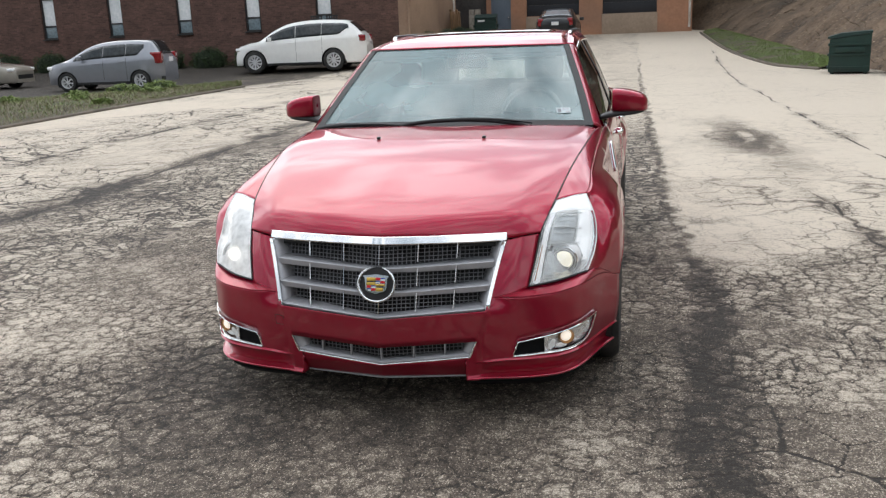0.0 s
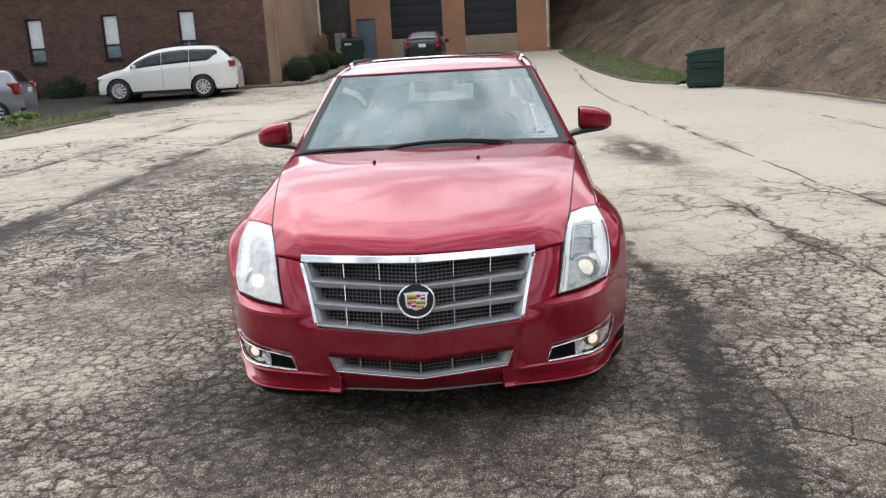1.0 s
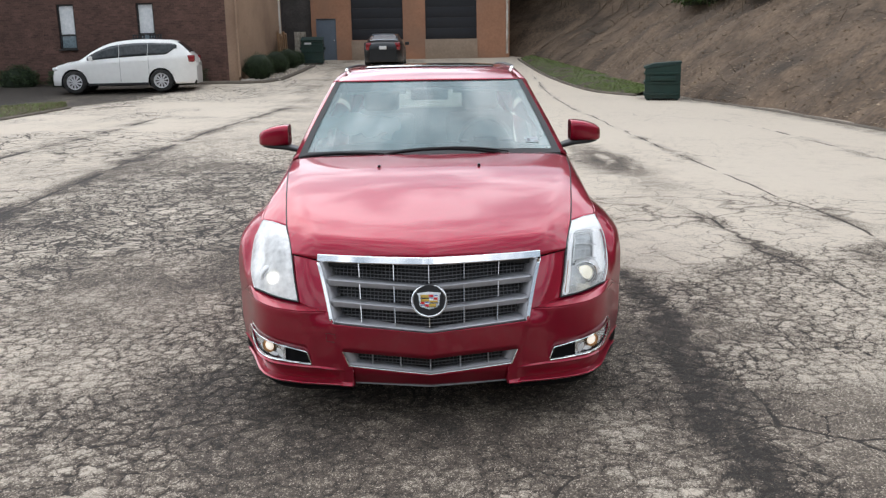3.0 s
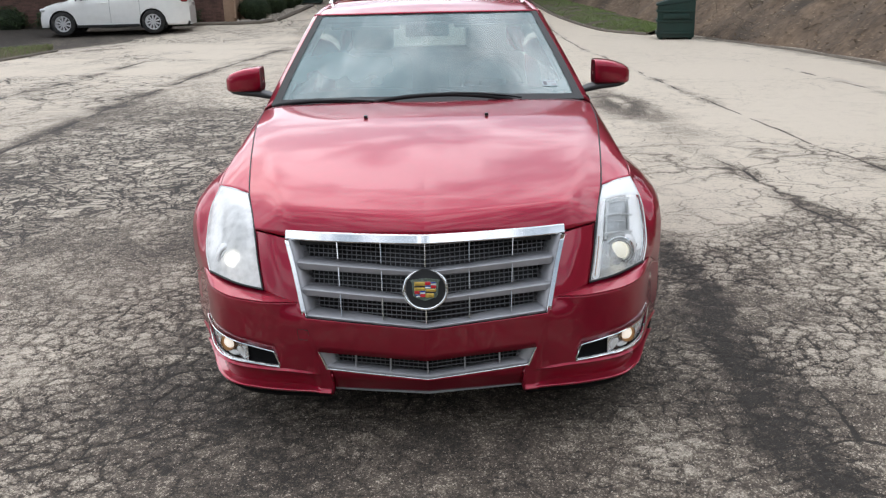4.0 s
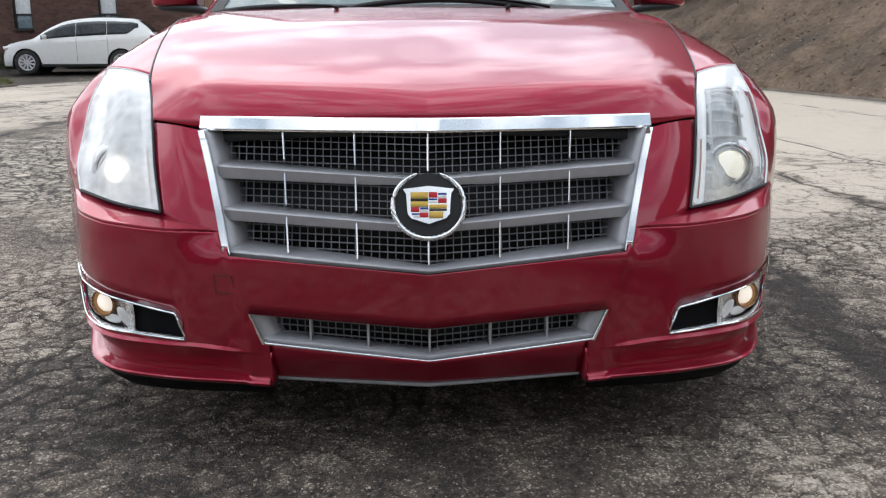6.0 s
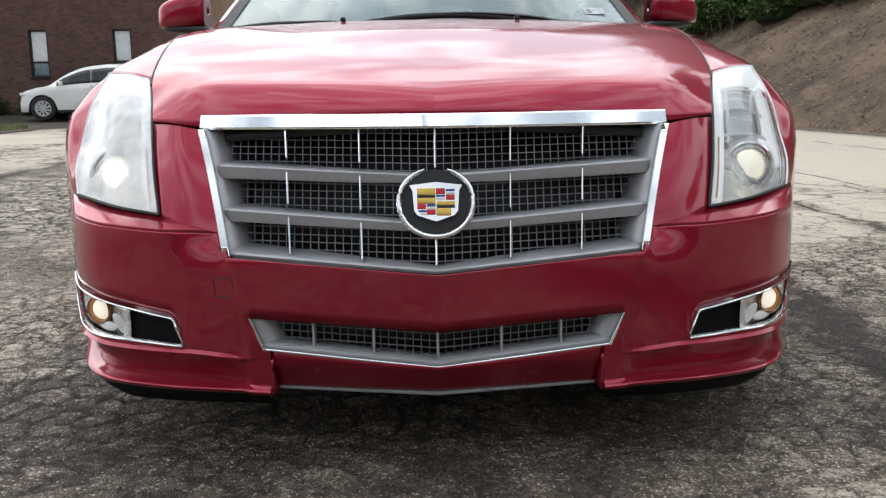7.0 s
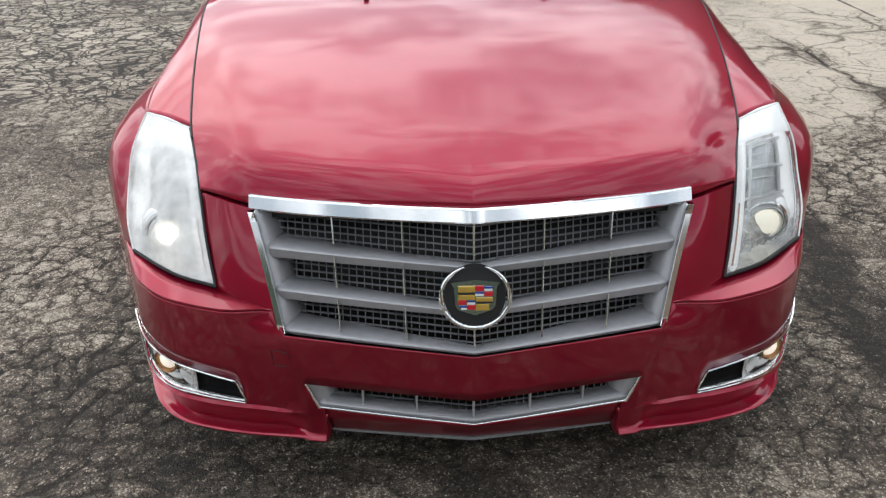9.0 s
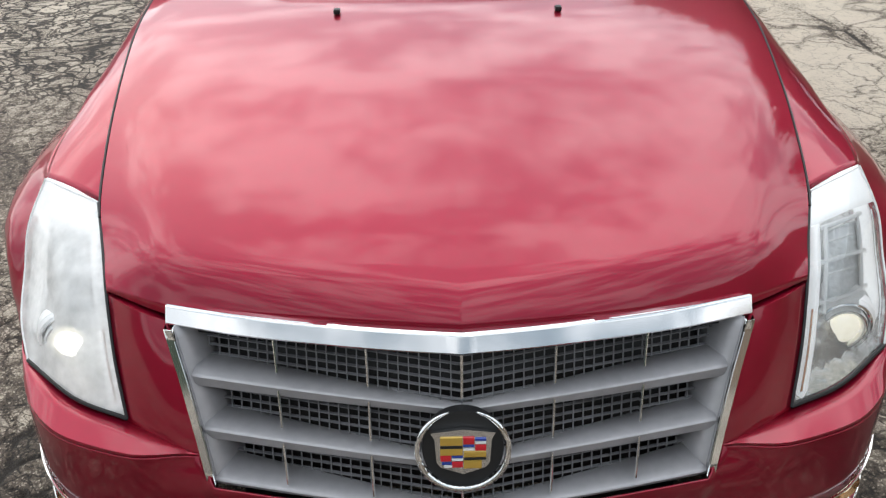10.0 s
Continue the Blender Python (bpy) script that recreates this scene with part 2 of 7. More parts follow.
def box_bm(c, s, bevel=0.0, bm=None, m=None, seg=2):
    """A box of size s about c, its edges rounded."""
    bm = bm or bmesh.new()
    mm = Matrix.Translation(c) @ (m or Matrix.Identity(4)) @ Matrix.Diagonal((*s, 1))
    vs = bmesh.ops.create_cube(bm, size=1, matrix=mm)["verts"]
    if bevel:
        ed = {e for v in vs for e in v.link_edges}
        bmesh.ops.bevel(bm, geom=list(ed), offset=bevel, segments=seg, affect="EDGES", profile=0.6)
    return bm


def box(name, c, s, material, parent=None, bevel=0.004, label="", m=None):
    return part(name, box_bm(c, s, bevel, m=m), material, parent, label, 35)


def prism_bm(poly, h, bm=None, axis="y"):
    """A flat outline drawn in x and z (or x and y), pushed h deep along the third axis."""
    bm = bm or bmesh.new()
    put = (lambda p, d: (p[0], d, p[1])) if axis == "y" else ((lambda p, d: (p[0], p[1], d)) if axis == "z" else (lambda p, d: (d, p[0], p[1])))
    a = [bm.verts.new(put(p, 0)) for p in poly]
    b = [bm.verts.new(put(p, h)) for p in poly]
    bm.faces.new(a)
    bm.faces.new(b[::-1])
    for i in range(len(poly)):
        j = (i + 1) % len(poly)
        bm.faces.new((a[j], a[i], b[i], b[j]))
    bmesh.ops.recalc_face_normals(bm, faces=bm.faces)
    return bm


def lathe_bm(profile, seg=32, bm=None):
    """A turned body about the x axis from (x, radius) pairs."""
    bm = bm or bmesh.new()
    rings = [[bm.verts.new((x, r * math.cos(a), r * math.sin(a))) for a in np.linspace(0, 2 * math.pi, seg, endpoint=False)] for x, r in profile]
    for A, B in zip(rings, rings[1:]):
        for k in range(seg):
            bm.faces.new((A[k], A[(k + 1) % seg], B[(k + 1) % seg], B[k]))
    bmesh.ops.recalc_face_normals(bm, faces=bm.faces)
    return bm


def lerp(x, xs, ys):
    return float(np.interp(x, xs, ys))


def lift(x, y):
    """Height of the ground: level round the car, rising towards the far building."""
    k = np.clip((np.asarray(y, float) - 26.0) / 16.6, 0, None)
    return 0.95 * np.minimum(k, 1.6) ** 1.1


def wheel(parent, x, y, z, r, w, side, rim_mat, spokes=9, name="wheel"):
    """Tyre with tread grooves and a spoked rim; side is +1 or -1, the outward way."""
    hub = part(name, lathe_bm([(-w / 2, r * 0.62), (-w / 2, r * 0.93), (-w * 0.38, r), (-w * 0.16, r), (-w * 0.15, r * 0.975), (-w * 0.11, r * 0.975), (-w * 0.10, r), (w * 0.10, r), (w * 0.11, r * 0.975), (w * 0.15, r * 0.975), (w * 0.16, r), (w * 0.38, r), (w / 2, r * 0.93), (w / 2 + 0.006, r * 0.8), (w / 2, r * 0.66)]), RUBBER, parent, "", 40)
    hub.location = (x, y, z)
    if side < 0:
        hub.rotation_euler = (0, 0, math.pi)
    bm = lathe_bm([(-w * 0.3, r * 0.60), (w * 0.36, r * 0.61), (w / 2 + 0.002, r * 0.665), (w / 2 + 0.002, r * 0.63), (w * 0.34, r * 0.58), (w * 0.1, r * 0.56)])
    for k in range(spokes):
        a = 2 * math.pi * k / spokes
        rot = Matrix.Rotation(a, 4, "X")
        for da in (-0.07, 0.07):
            box_bm(rot @ Matrix.Rotation(da, 4, "X") @ Vector((w * 0.40, 0, r * 0.33)), (0.02, r * 0.085, r * 0.52), 0.003, bm, Matrix.Rotation(a + da, 4, "X"), 1)
    lathe_bm([(w * 0.30, 0.001), (w * 0.47, 0.004), (w * 0.46, r * 0.11), (w * 0.40, r * 0.15), (w * 0.3, r * 0.15)], 20, bm)
    part("rim", bm, rim_mat, hub, "", 35)
    part("brake_disc", lathe_bm([(w * 0.05, 0.01), (w * 0.08, 0.02), (w * 0.08, r * 0.5), (w * 0.02, r * 0.5)], 24), BLACK, hub, "", 35)
    return hub


# ---- ground: one sheet of worn asphalt to the horizon ----
def cells(x, y, size, seed, jitter=0.9):
    """Irregular cells of about the given size: the distance to their border, and a random number of each."""
    rng = np.random.default_rng(seed)
    tab = rng.random((256, 256, 3))
    u, v = x / size, y / size
    iu, iv = np.floor(u).astype(int), np.floor(v).astype(int)
    f1, f2, own = np.full(u.shape, 9.0), np.full(u.shape, 9.0), np.zeros(u.shape)
    for a in (-1, 0, 1):
        for b in (-1, 0, 1):
            j = tab[(iu + a) % 256, (iv + b) % 256]
            d = np.hypot(iu + a + 0.5 + (j[..., 0] - 0.5) * jitter - u, iv + b + 0.5 + (j[..., 1] - 0.5) * jitter - v)
            f2 = np.minimum(f2, np.maximum(f1, d))
            own = np.where(d < f1, j[..., 2], own)
            f1 = np.minimum(f1, d)
    return (f2 - f1) * size, own


def value_noise(x, y, size, seed):
    """Smooth noise from 0 to 1."""
    rng = np.random.default_rng(seed)
    tab = rng.random((256, 256))
    u, v = x / size, y / size
    iu, iv = np.floor(u).astype(int), np.floor(v).astype(int)
    fu, fv = u - iu, v - iv
    fu, fv = fu * fu * (3 - 2 * fu), fv * fv * (3 - 2 * fv)
    g = lambda a, b: tab[(iu + a) % 256, (iv + b) % 256]
    return (g(0, 0) * (1 - fu) + g(1, 0) * fu) * (1 - fv) + (g(0, 1) * (1 - fu) + g(1, 1) * fu) * fv


def fractal(x, y, size, seed, octaves=4):
    return sum(value_noise(x, y, size / 2 ** k, seed + k) / 2 ** k for k in range(octaves)) / sum(1 / 2 ** k for k in range(octaves))


def grow(start, end, step, rate, cap):
    out, p = [], start
    while p < end:
        out.append(p)
        p += step
        step = min(step * rate, cap)
    return out


def smooth(a, b, x):
    k = np.clip((x - a) / (b - a), 0, 1)
    return k * k * (3 - 2 * k)


def band(d, w):
    return np.clip(1 - np.abs(d) / w, 0, 1)


near_x = np.arange(0, 2.7, 0.011).tolist()
gx = np.array([-p for p in (near_x + np.arange(2.7, 5.2, 0.03).tolist() + grow(5.2, 500, 0.035, 1.045, 60.0))[:0:-1]] + near_x + np.arange(2.7, 4.4, 0.017).tolist() + grow(4.4, 500, 0.025, 1.03, 60.0))
gy = np.array([-p for p in grow(4.6, 300, 0.03, 1.09, 60.0)][::-1] + np.arange(-4.58, -1.39, 0.026).tolist() + np.arange(-1.39, 2.4, 0.011).tolist() + grow(2.4, 600, 0.012, 1.022, 60.0))
X, Y = np.meshgrid(gx, gy, indexing="ij")
wx = X + 0.05 * (fractal(X, Y, 0.22, 5) - 0.5) * 2
wy = Y + 0.05 * (fractal(X, Y, 0.22, 15) - 0.5) * 2
region = fractal(X, Y, 2.2, 31)
blotch = fractal(X, Y, 0.9, 61)
wob = 0.18 * (fractal(X, Y, 0.7, 51) - 0.5) + 0.07 * (fractal(X, Y, 0.15, 52) - 0.5)
# crazed lane: left of the car and in front of it, out to a curved seam on the right; beyond that the slab is smooth
seam_y = np.interp(X, [1.04, 1.43, 1.7, 1.95, 2.25, 2.75, 3.4, 6.0], [3.27, 2.60, 2.62, 2.76, 2.97, 3.36, 3.5, 3.9]) + 0.3 * wob
lane = smooth(-5.3, -3.7, X + 1.2 * (region - 0.5)) * (1 - smooth(1.10, 1.45, X) * smooth(-0.40, 0.22, Y - seam_y + 0.5 * (blotch - 0.5)))
lane *= 1 - 0.75 * smooth(7, 13, Y)
lane *= 1 - smooth(4.6, 6.4, X + 2 * (region - 0.5))
# worn smooth in places: patches in the lane, and larger slabs beside the tar seam towards the camera
mend = 0.55 * smooth(0.60, 0.70, fractal(X, Y, 1.25, 45))
mend = np.maximum(mend, 0.7 * np.exp(-((X + 0.62) / 0.42) ** 2 - ((Y + 0.75) / 0.30) ** 2))
slabs = smooth(1.45, 1.75, X) * smooth(0.75, 0.25, Y + 0.8 * (blotch - 0.5))
fine, plate_id = cells(wx * 0.92, wy, 0.094, 3)
mid, _ = cells(wx * 1.0, wy, 0.34, 7)
# where the sheet is fine enough the crazing is cut into it; farther off the surface's own texture carries it on
step_x, step_y = np.gradient(gx)[:, None], np.gradient(gy)[None, :]
cut_in = smooth(0.034, 0.020, np.maximum(step_x, step_y * 0.8))
crazed = smooth(0.22, 0.42, region + 0.15 * lane) * lane * (1 - 0.85 * mend) * (1 - 0.8 * slabs)
uneven = 0.55 + 0.45 * smooth(0.34, 0.60, fractal(X, Y, 0.33, 47))
crack = np.maximum(0.9 * smooth(0.010, 0.001, fine) * crazed * cut_in * uneven, 0.9 * smooth(0.011, 0.003, mid) * cut_in * np.clip(lane + 0.05, 0, 1) * smooth(0.3, 0.5, fractal(X, Y, 0.8, 35)) * (0.55 + 0.45 * slabs))
huge, _ = cells(wx + 0.3 * region, wy, 1.9, 11)
crack = np.maximum(crack, 0.9 * smooth(0.022, 0.006, huge) * smooth(0.5, 0.7, fractal(X, Y, 3.1, 77)) * smooth(0.10, 0.05, np.maximum(step_x, step_y)))
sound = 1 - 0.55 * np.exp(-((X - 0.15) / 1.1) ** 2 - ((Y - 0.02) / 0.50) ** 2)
crack *= sound
# long joints and cracks of the slabs, each a line across the lot: y and x along it, its width
JOINTS = (((3.2, 5.0, 6.7, 9.0, 12.6, 16.8, 19.0, 29.0, 33.0), (3.83, 3.74, 3.71, 3.66, 3.57, 3.60, 3.52, 3.90, 4.0), 0.030),
          ((8.0, 11.4, 15.0), (6.25, 6.30, 6.10), 0.045),
          ((1.8, 2.56, 3.3, 4.4, 5.2), (2.84, 2.78, 2.64, 2.60, 2.53), 0.026),
          ((6.8, 8.6, 10.3, 12.3, 15.2, 19.5), (-7.15, -7.08, -7.0, -6.93, -6.90, -6.81), 0.075),
          ((3.5, 4.7, 6.5, 8.9, 11.0, 14.4, 22.0), (-4.58, -4.52, -4.56, -4.65, -4.70, -4.65, -4.12), 0.05))
drift = 0.12 * (fractal(X * 0, Y, 1.6, 53) - 0.5)
ragged = 0.10 * (fractal(X, Y * 0.6, 0.30, 54) - 0.5)
lines, stained = np.zeros_like(X), np.zeros_like(X)
for jy, jx, jw in JOINTS:
    off = X - np.interp(Y, jy, jx) - drift - ragged - 0.35 * wob * smooth(7, 4, Y)
    on = smooth(jy[0] - 0.3, jy[0] + 0.2, Y) * smooth(jy[-1] + 1.0, jy[-1] - 1.0, Y)
    lines = np.maximum(lines, 0.9 * band(off, jw + 0.0008 * np.clip(Y, 0, 30)) * on)
    stained = np.maximum(stained, band(off, 0.08 + 4.5 * jw) * on * smooth(0.34, 0.60, fractal(X, Y * 0.5, 0.28, 57)))
lines *= 0.30 + 0.70 * smooth(0.36, 0.54, fractal(X, Y * 0.5, 0.25, 58))
lines = np.maximum(lines, 0.5 * band(Y - seam_y, 0.028) * (X > 1.15) * smooth(3.6, 2.6, X))
crack = np.maximum(crack, lines) * smooth(-6.0, -4.4, Y)
# tone: 0 dark tar, wet stains and the car's painted shade, 1 bleached stone
plate = (1 - sound * (1 - smooth(0.002, 0.034, fine))) * crazed * cut_in + 0.75 * crazed * (1 - cut_in)
tone = 0.51 + 0.34 * (blotch - 0.5) + 0.30 * (fractal(X, Y, 0.2, 71) - 0.5)
tone += 0.24 * plate - 0.14 * lane + 0.10 * lane * smooth(-1.2, -2.4, X) * smooth(1.0, 3.0, Y) + 0.20 * smooth(1.3, 2.8, X) * lane
tone += 0.20 * (plate_id ** 2 - 0.33) * plate * cut_in + 0.05 * slabs
tone += (0.34 + 0.16 * smooth(5, 16, Y) - 0.08 * smooth(0, -5, X)) * (1 - lane) * smooth(1.0, 3.2, Y) + 0.12 * smooth(-1.3, -2.6, X) * (1 - smooth(1.5, 4, Y))
tone -= 0.10 * mend * lane
gritty = fractal(X, Y, 0.12, 141) - 0.5
spread = 0.08 + 0.14 * smooth(3.4, 0.6, Y)
tar_x = np.interp(Y, [-2.0, -0.8, 0, 0.6, 1.4, 2.2, 3.3, 5.4, 10, 20, 41], [1.27, 1.29, 1.29, 1.35, 1.41, 1.42, 1.34, 1.26, 1.26, 1.22, 1.25])
tar = band(X - tar_x - 0.3 * wob - 0.20 * gritty, spread) * smooth(-3.2, -1.6, Y) * (1 - smooth(24, 34, Y))
tone -= 0.50 * smooth(0.05, 0.8, tar) * (0.35 + 0.65 * smooth(0.35, 0.6, 0.4 * blotch + 0.6 * fractal(X, Y, 0.10, 143)))
# the car's shade under its nose, painted into the tone
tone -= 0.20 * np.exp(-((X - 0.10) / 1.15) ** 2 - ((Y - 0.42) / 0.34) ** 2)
# wet patch before the bumper, painted darker for the shade there
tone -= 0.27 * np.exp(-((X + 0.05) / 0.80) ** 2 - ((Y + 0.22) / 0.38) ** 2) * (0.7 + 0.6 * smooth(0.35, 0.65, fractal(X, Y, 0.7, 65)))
tone -= 0.42 * stained
# leaf litter and silt along the foot of the bank
foot = np.interp(Y, [0, 12, 17, 21.5], [8.75, 8.3, 8.1, 7.5]) - 0.25
tone -= 0.50 * smooth(-0.7, 0.05, X - foot + 0.8 * (blotch - 0.5)) * smooth(26, 23, Y) * (X < 12)
# darker where the crazing is thinned before the bumper
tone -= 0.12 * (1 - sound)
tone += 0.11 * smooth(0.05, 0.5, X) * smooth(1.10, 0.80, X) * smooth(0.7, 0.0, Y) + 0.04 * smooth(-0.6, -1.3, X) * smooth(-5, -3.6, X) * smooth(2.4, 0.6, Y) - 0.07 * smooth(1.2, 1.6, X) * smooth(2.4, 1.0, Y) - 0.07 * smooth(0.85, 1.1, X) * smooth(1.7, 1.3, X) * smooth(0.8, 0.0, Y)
tone -= 0.75 * np.exp(-((X - 2.50 - 0.06 * (8.5 - Y)) / 0.42) ** 2 - ((Y - 8.8) / 2.1) ** 2) * (0.25 + 0.75 * smooth(0.30, 0.60, fractal(X * 1.2, Y * 0.3, 0.3, 63)))
tone -= 0.15 * smooth(0.55, 0.75, fractal(X, Y, 3.0, 91)) * lane
# darker patch beside the front wheel at -x
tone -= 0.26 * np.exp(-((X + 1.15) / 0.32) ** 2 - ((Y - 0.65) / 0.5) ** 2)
tone += 0.10 * smooth(1.6, 3.0, X) + 0.03
tone -= 0.16 * np.exp(-((X + 4.45 + 0.8 * (region - 0.5)) / 0.45) ** 2) * smooth(2, 5, Y) * smooth(0.3, 0.6, fractal(X, Y * 0.5, 0.8, 67))
tone -= 0.52 * smooth(0.3, -0.3, X + 11.0 - 0.22 * (Y - 22.5) + 1.2 * (region - 0.5)) * smooth(19, 21, Y)
tone -= 0.5 * smooth(-13, -15, X)
tone -= 0.25 * smooth(-9.5, -11.5, X) * smooth(22, 24, Y)
Z = lift(X, Y) - 0.008 * crack * (np.abs(X) < 12) + 0.006 * (fractal(X, Y, 0.5, 81) - 0.5) + 0.0015 * plate
nx, ny = X.shape
idx = np.arange(nx * ny).reshape(nx, ny)
quads = np.stack([idx[:-1, :-1], idx[1:, :-1], idx[1:, 1:], idx[:-1, 1:]], -1).reshape(-1, 4)
gme = bpy.data.meshes.new("ground")
gme.vertices.add(nx * ny)
gme.vertices.foreach_set("co", np.stack([X, Y, Z], -1).astype(np.float32).ravel())
gme.loops.add(quads.size)
gme.loops.foreach_set("vertex_index", quads.ravel().astype(np.int32))
gme.polygons.add(len(quads))
gme.polygons.foreach_set("loop_start", (np.arange(len(quads)) * 4).astype(np.int32))
gme.update(calc_edges=True)
gme.shade_smooth()
wear = np.clip(0.25 + 0.9 * smooth(-3.5, -5.5, X) * smooth(-13, -10, X) + 0.35 * smooth(1.2, 2.5, X) * smooth(12, 4, Y), 0, 1) * smooth(0.35, 0.62, fractal(X, Y, 2.6, 131))
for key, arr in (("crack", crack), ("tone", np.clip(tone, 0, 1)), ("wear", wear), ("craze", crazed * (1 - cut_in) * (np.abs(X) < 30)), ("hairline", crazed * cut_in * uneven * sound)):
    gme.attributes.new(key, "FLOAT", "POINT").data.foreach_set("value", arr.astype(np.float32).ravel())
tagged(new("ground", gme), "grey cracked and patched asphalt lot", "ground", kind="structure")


def asphalt():
    m = bpy.data.materials.new("worn_asphalt")
    m.use_nodes = True
    n, l = m.node_tree.nodes, m.node_tree.links
    b = n["Principled BSDF"]
    b.inputs["Roughness"].default_value = 0.82
    tc = n.new("ShaderNodeTexCoord")
    at, ac = n.new("ShaderNodeAttribute"), n.new("ShaderNodeAttribute")
    at.attribute_name, ac.attribute_name = "tone", "crack"
    grit = n.new("ShaderNodeTexVoronoi")
    grit.inputs["Scale"].default_value = 200
    stone = n.new("ShaderNodeTexNoise")
    stone.inputs["Scale"].default_value, stone.inputs["Detail"].default_value = 45, 8
    stone.inputs["Roughness"].default_value = 0.7
    for t in (grit, stone):
        l.new(tc.outputs["Object"], t.inputs["Vector"])
    bw = n.new("ShaderNodeRGBToBW")
    l.new(grit.outputs["Color"], bw.inputs[0])
    # tone + grain decide the bleaching
    a1, a2, a3 = (n.new("ShaderNodeMath") for _ in range(3))
    a1.operation, a2.operation, a3.operation = "MULTIPLY_ADD", "MULTIPLY_ADD", "MULTIPLY_ADD"
    pw = n.new("ShaderNodeMath")
    pw.operation = "POWER"
    pw.inputs[1].default_value = 4.0
    l.new(bw.outputs[0], pw.inputs[0])
    l.new(pw.outputs[0], a1.inputs[0])
    a1.inputs[1].default_value = 0.72
    l.new(at.outputs["Fac"], a1.inputs[2])
    l.new(stone.outputs["Fac"], a2.inputs[0])
    a2.inputs[1].default_value = 0.98
    l.new(a1.outputs[0], a2.inputs[2])
    # dust and wear in hand-sized patches
    mott = n.new("ShaderNodeTexNoise")
    mott.inputs["Scale"].default_value, mott.inputs["Detail"].default_value, mott.inputs["Roughness"].default_value = 7.0, 7, 0.68
    l.new(tc.outputs["Object"], mott.inputs["Vector"])
    mdev, madd = n.new("ShaderNodeMath"), n.new("ShaderNodeMath")
    mdev.operation, madd.operation = "SUBTRACT", "MULTIPLY_ADD"
    l.new(mott.outputs["Fac"], mdev.inputs[0])
    mdev.inputs[1].default_value = 0.5
    l.new(mdev.outputs[0], madd.inputs[0])
    madd.inputs[1].default_value = 0.55
    l.new(a2.outputs[0], madd.inputs[2])
    # finer cracks that cross the slabs, where they are worn
    aw = n.new("ShaderNodeAttribute")
    aw.attribute_name = "wear"
    warp = n.new("ShaderNodeTexNoise")
    warp.inputs["Scale"].default_value, warp.inputs["Detail"].default_value = 2.2, 5
    l.new(tc.outputs["Object"], warp.inputs["Vector"])
    wmix = n.new("ShaderNodeMix")
    wmix.data_type, wmix.blend_type = "RGBA", "LINEAR_LIGHT"
    wmix.inputs[0].default_value = 0.28
    l.new(tc.outputs["Object"], wmix.inputs[6])
    l.new(warp.outputs["Color"], wmix.inputs[7])
    # the cracks' edges are ragged, broken by the grain
    rag, cut = n.new("ShaderNodeMath"), n.new("ShaderNodeMapRange")
    rag.operation = "MULTIPLY_ADD"
    l.new(stone.outputs["Fac"], rag.inputs[0])
    rag.inputs[1].default_value = -0.9
    l.new(ac.outputs["Fac"], rag.inputs[2])
    cut.inputs[1].default_value, cut.inputs[2].default_value = -0.18, 0.42
    l.new(rag.outputs[0], cut.inputs[0])
    total = cut.outputs[0]
    az = n.new("ShaderNodeAttribute")
    az.attribute_name = "craze"
    ah = n.new("ShaderNodeAttribute")
    ah.attribute_name = "hairline"
    for sc, wid, gain, where in ((0.62, 0.020, 1.0, aw), (2.3, 0.035, 0.9, aw), (7.5, 0.06, 0.45, aw), (8.8, 0.10, 0.85, az), (2.6, 0.045, 0.8, az), (21.0, 0.10, 0.42, ah)):
        vo, mr, ml, mxm = (n.new(k) for k in ("ShaderNodeTexVoronoi", "ShaderNodeMapRange", "ShaderNodeMath", "ShaderNodeMath"))
        vo.feature = "DISTANCE_TO_EDGE"
        vo.inputs["Scale"].default_value = sc
        l.new(wmix.outputs[2], vo.inputs["Vector"])
        mr.inputs[1].default_value, mr.inputs[2].default_value, mr.inputs[3].default_value, mr.inputs[4].default_value = 0.0, wid, gain, 0.0
        l.new(vo.outputs["Distance"], mr.inputs[0])
        ml.operation, mxm.operation = "MULTIPLY", "MAXIMUM"
        l.new(mr.outputs[0], ml.inputs[0])
        l.new(where.outputs["Fac"], ml.inputs[1])
        l.new(ml.outputs[0], mxm.inputs[0])
        l.new(total, mxm.inputs[1])
        total = mxm.outputs[0]
    # each plate has its own tone
    own, obw, osh = n.new("ShaderNodeTexVoronoi"), n.new("ShaderNodeRGBToBW"), n.new("ShaderNodeMath")
    own.inputs["Scale"].default_value = 8.8
    l.new(wmix.outputs[2], own.inputs["Vector"])
    l.new(own.outputs["Color"], obw.inputs[0])
    osh.operation = "SUBTRACT"
    osh.inputs[1].default_value = 0.5
    l.new(obw.outputs[0], osh.inputs[0])
    oml, oad = n.new("ShaderNodeMath"), n.new("ShaderNodeMath")
    oml.operation, oad.operation = "MULTIPLY", "MULTIPLY_ADD"
    l.new(osh.outputs[0], oml.inputs[0])
    l.new(az.outputs["Fac"], oml.inputs[1])
    l.new(oml.outputs[0], oad.inputs[0])
    oad.inputs[1].default_value = 0.35
    l.new(madd.outputs[0], oad.inputs[2])
    l.new(total, a3.inputs[0])
    a3.inputs[1].default_value = -1.0
    l.new(oad.outputs[0], a3.inputs[2])
    r = n.new("ShaderNodeValToRGB")
    r.color_ramp.elements[0].position, r.color_ramp.elements[0].color = 0.42, (0.027, 0.021, 0.016, 1)
    r.color_ramp.elements[1].position, r.color_ramp.elements[1].color = 1.0, (0.63, 0.545, 0.44, 1)
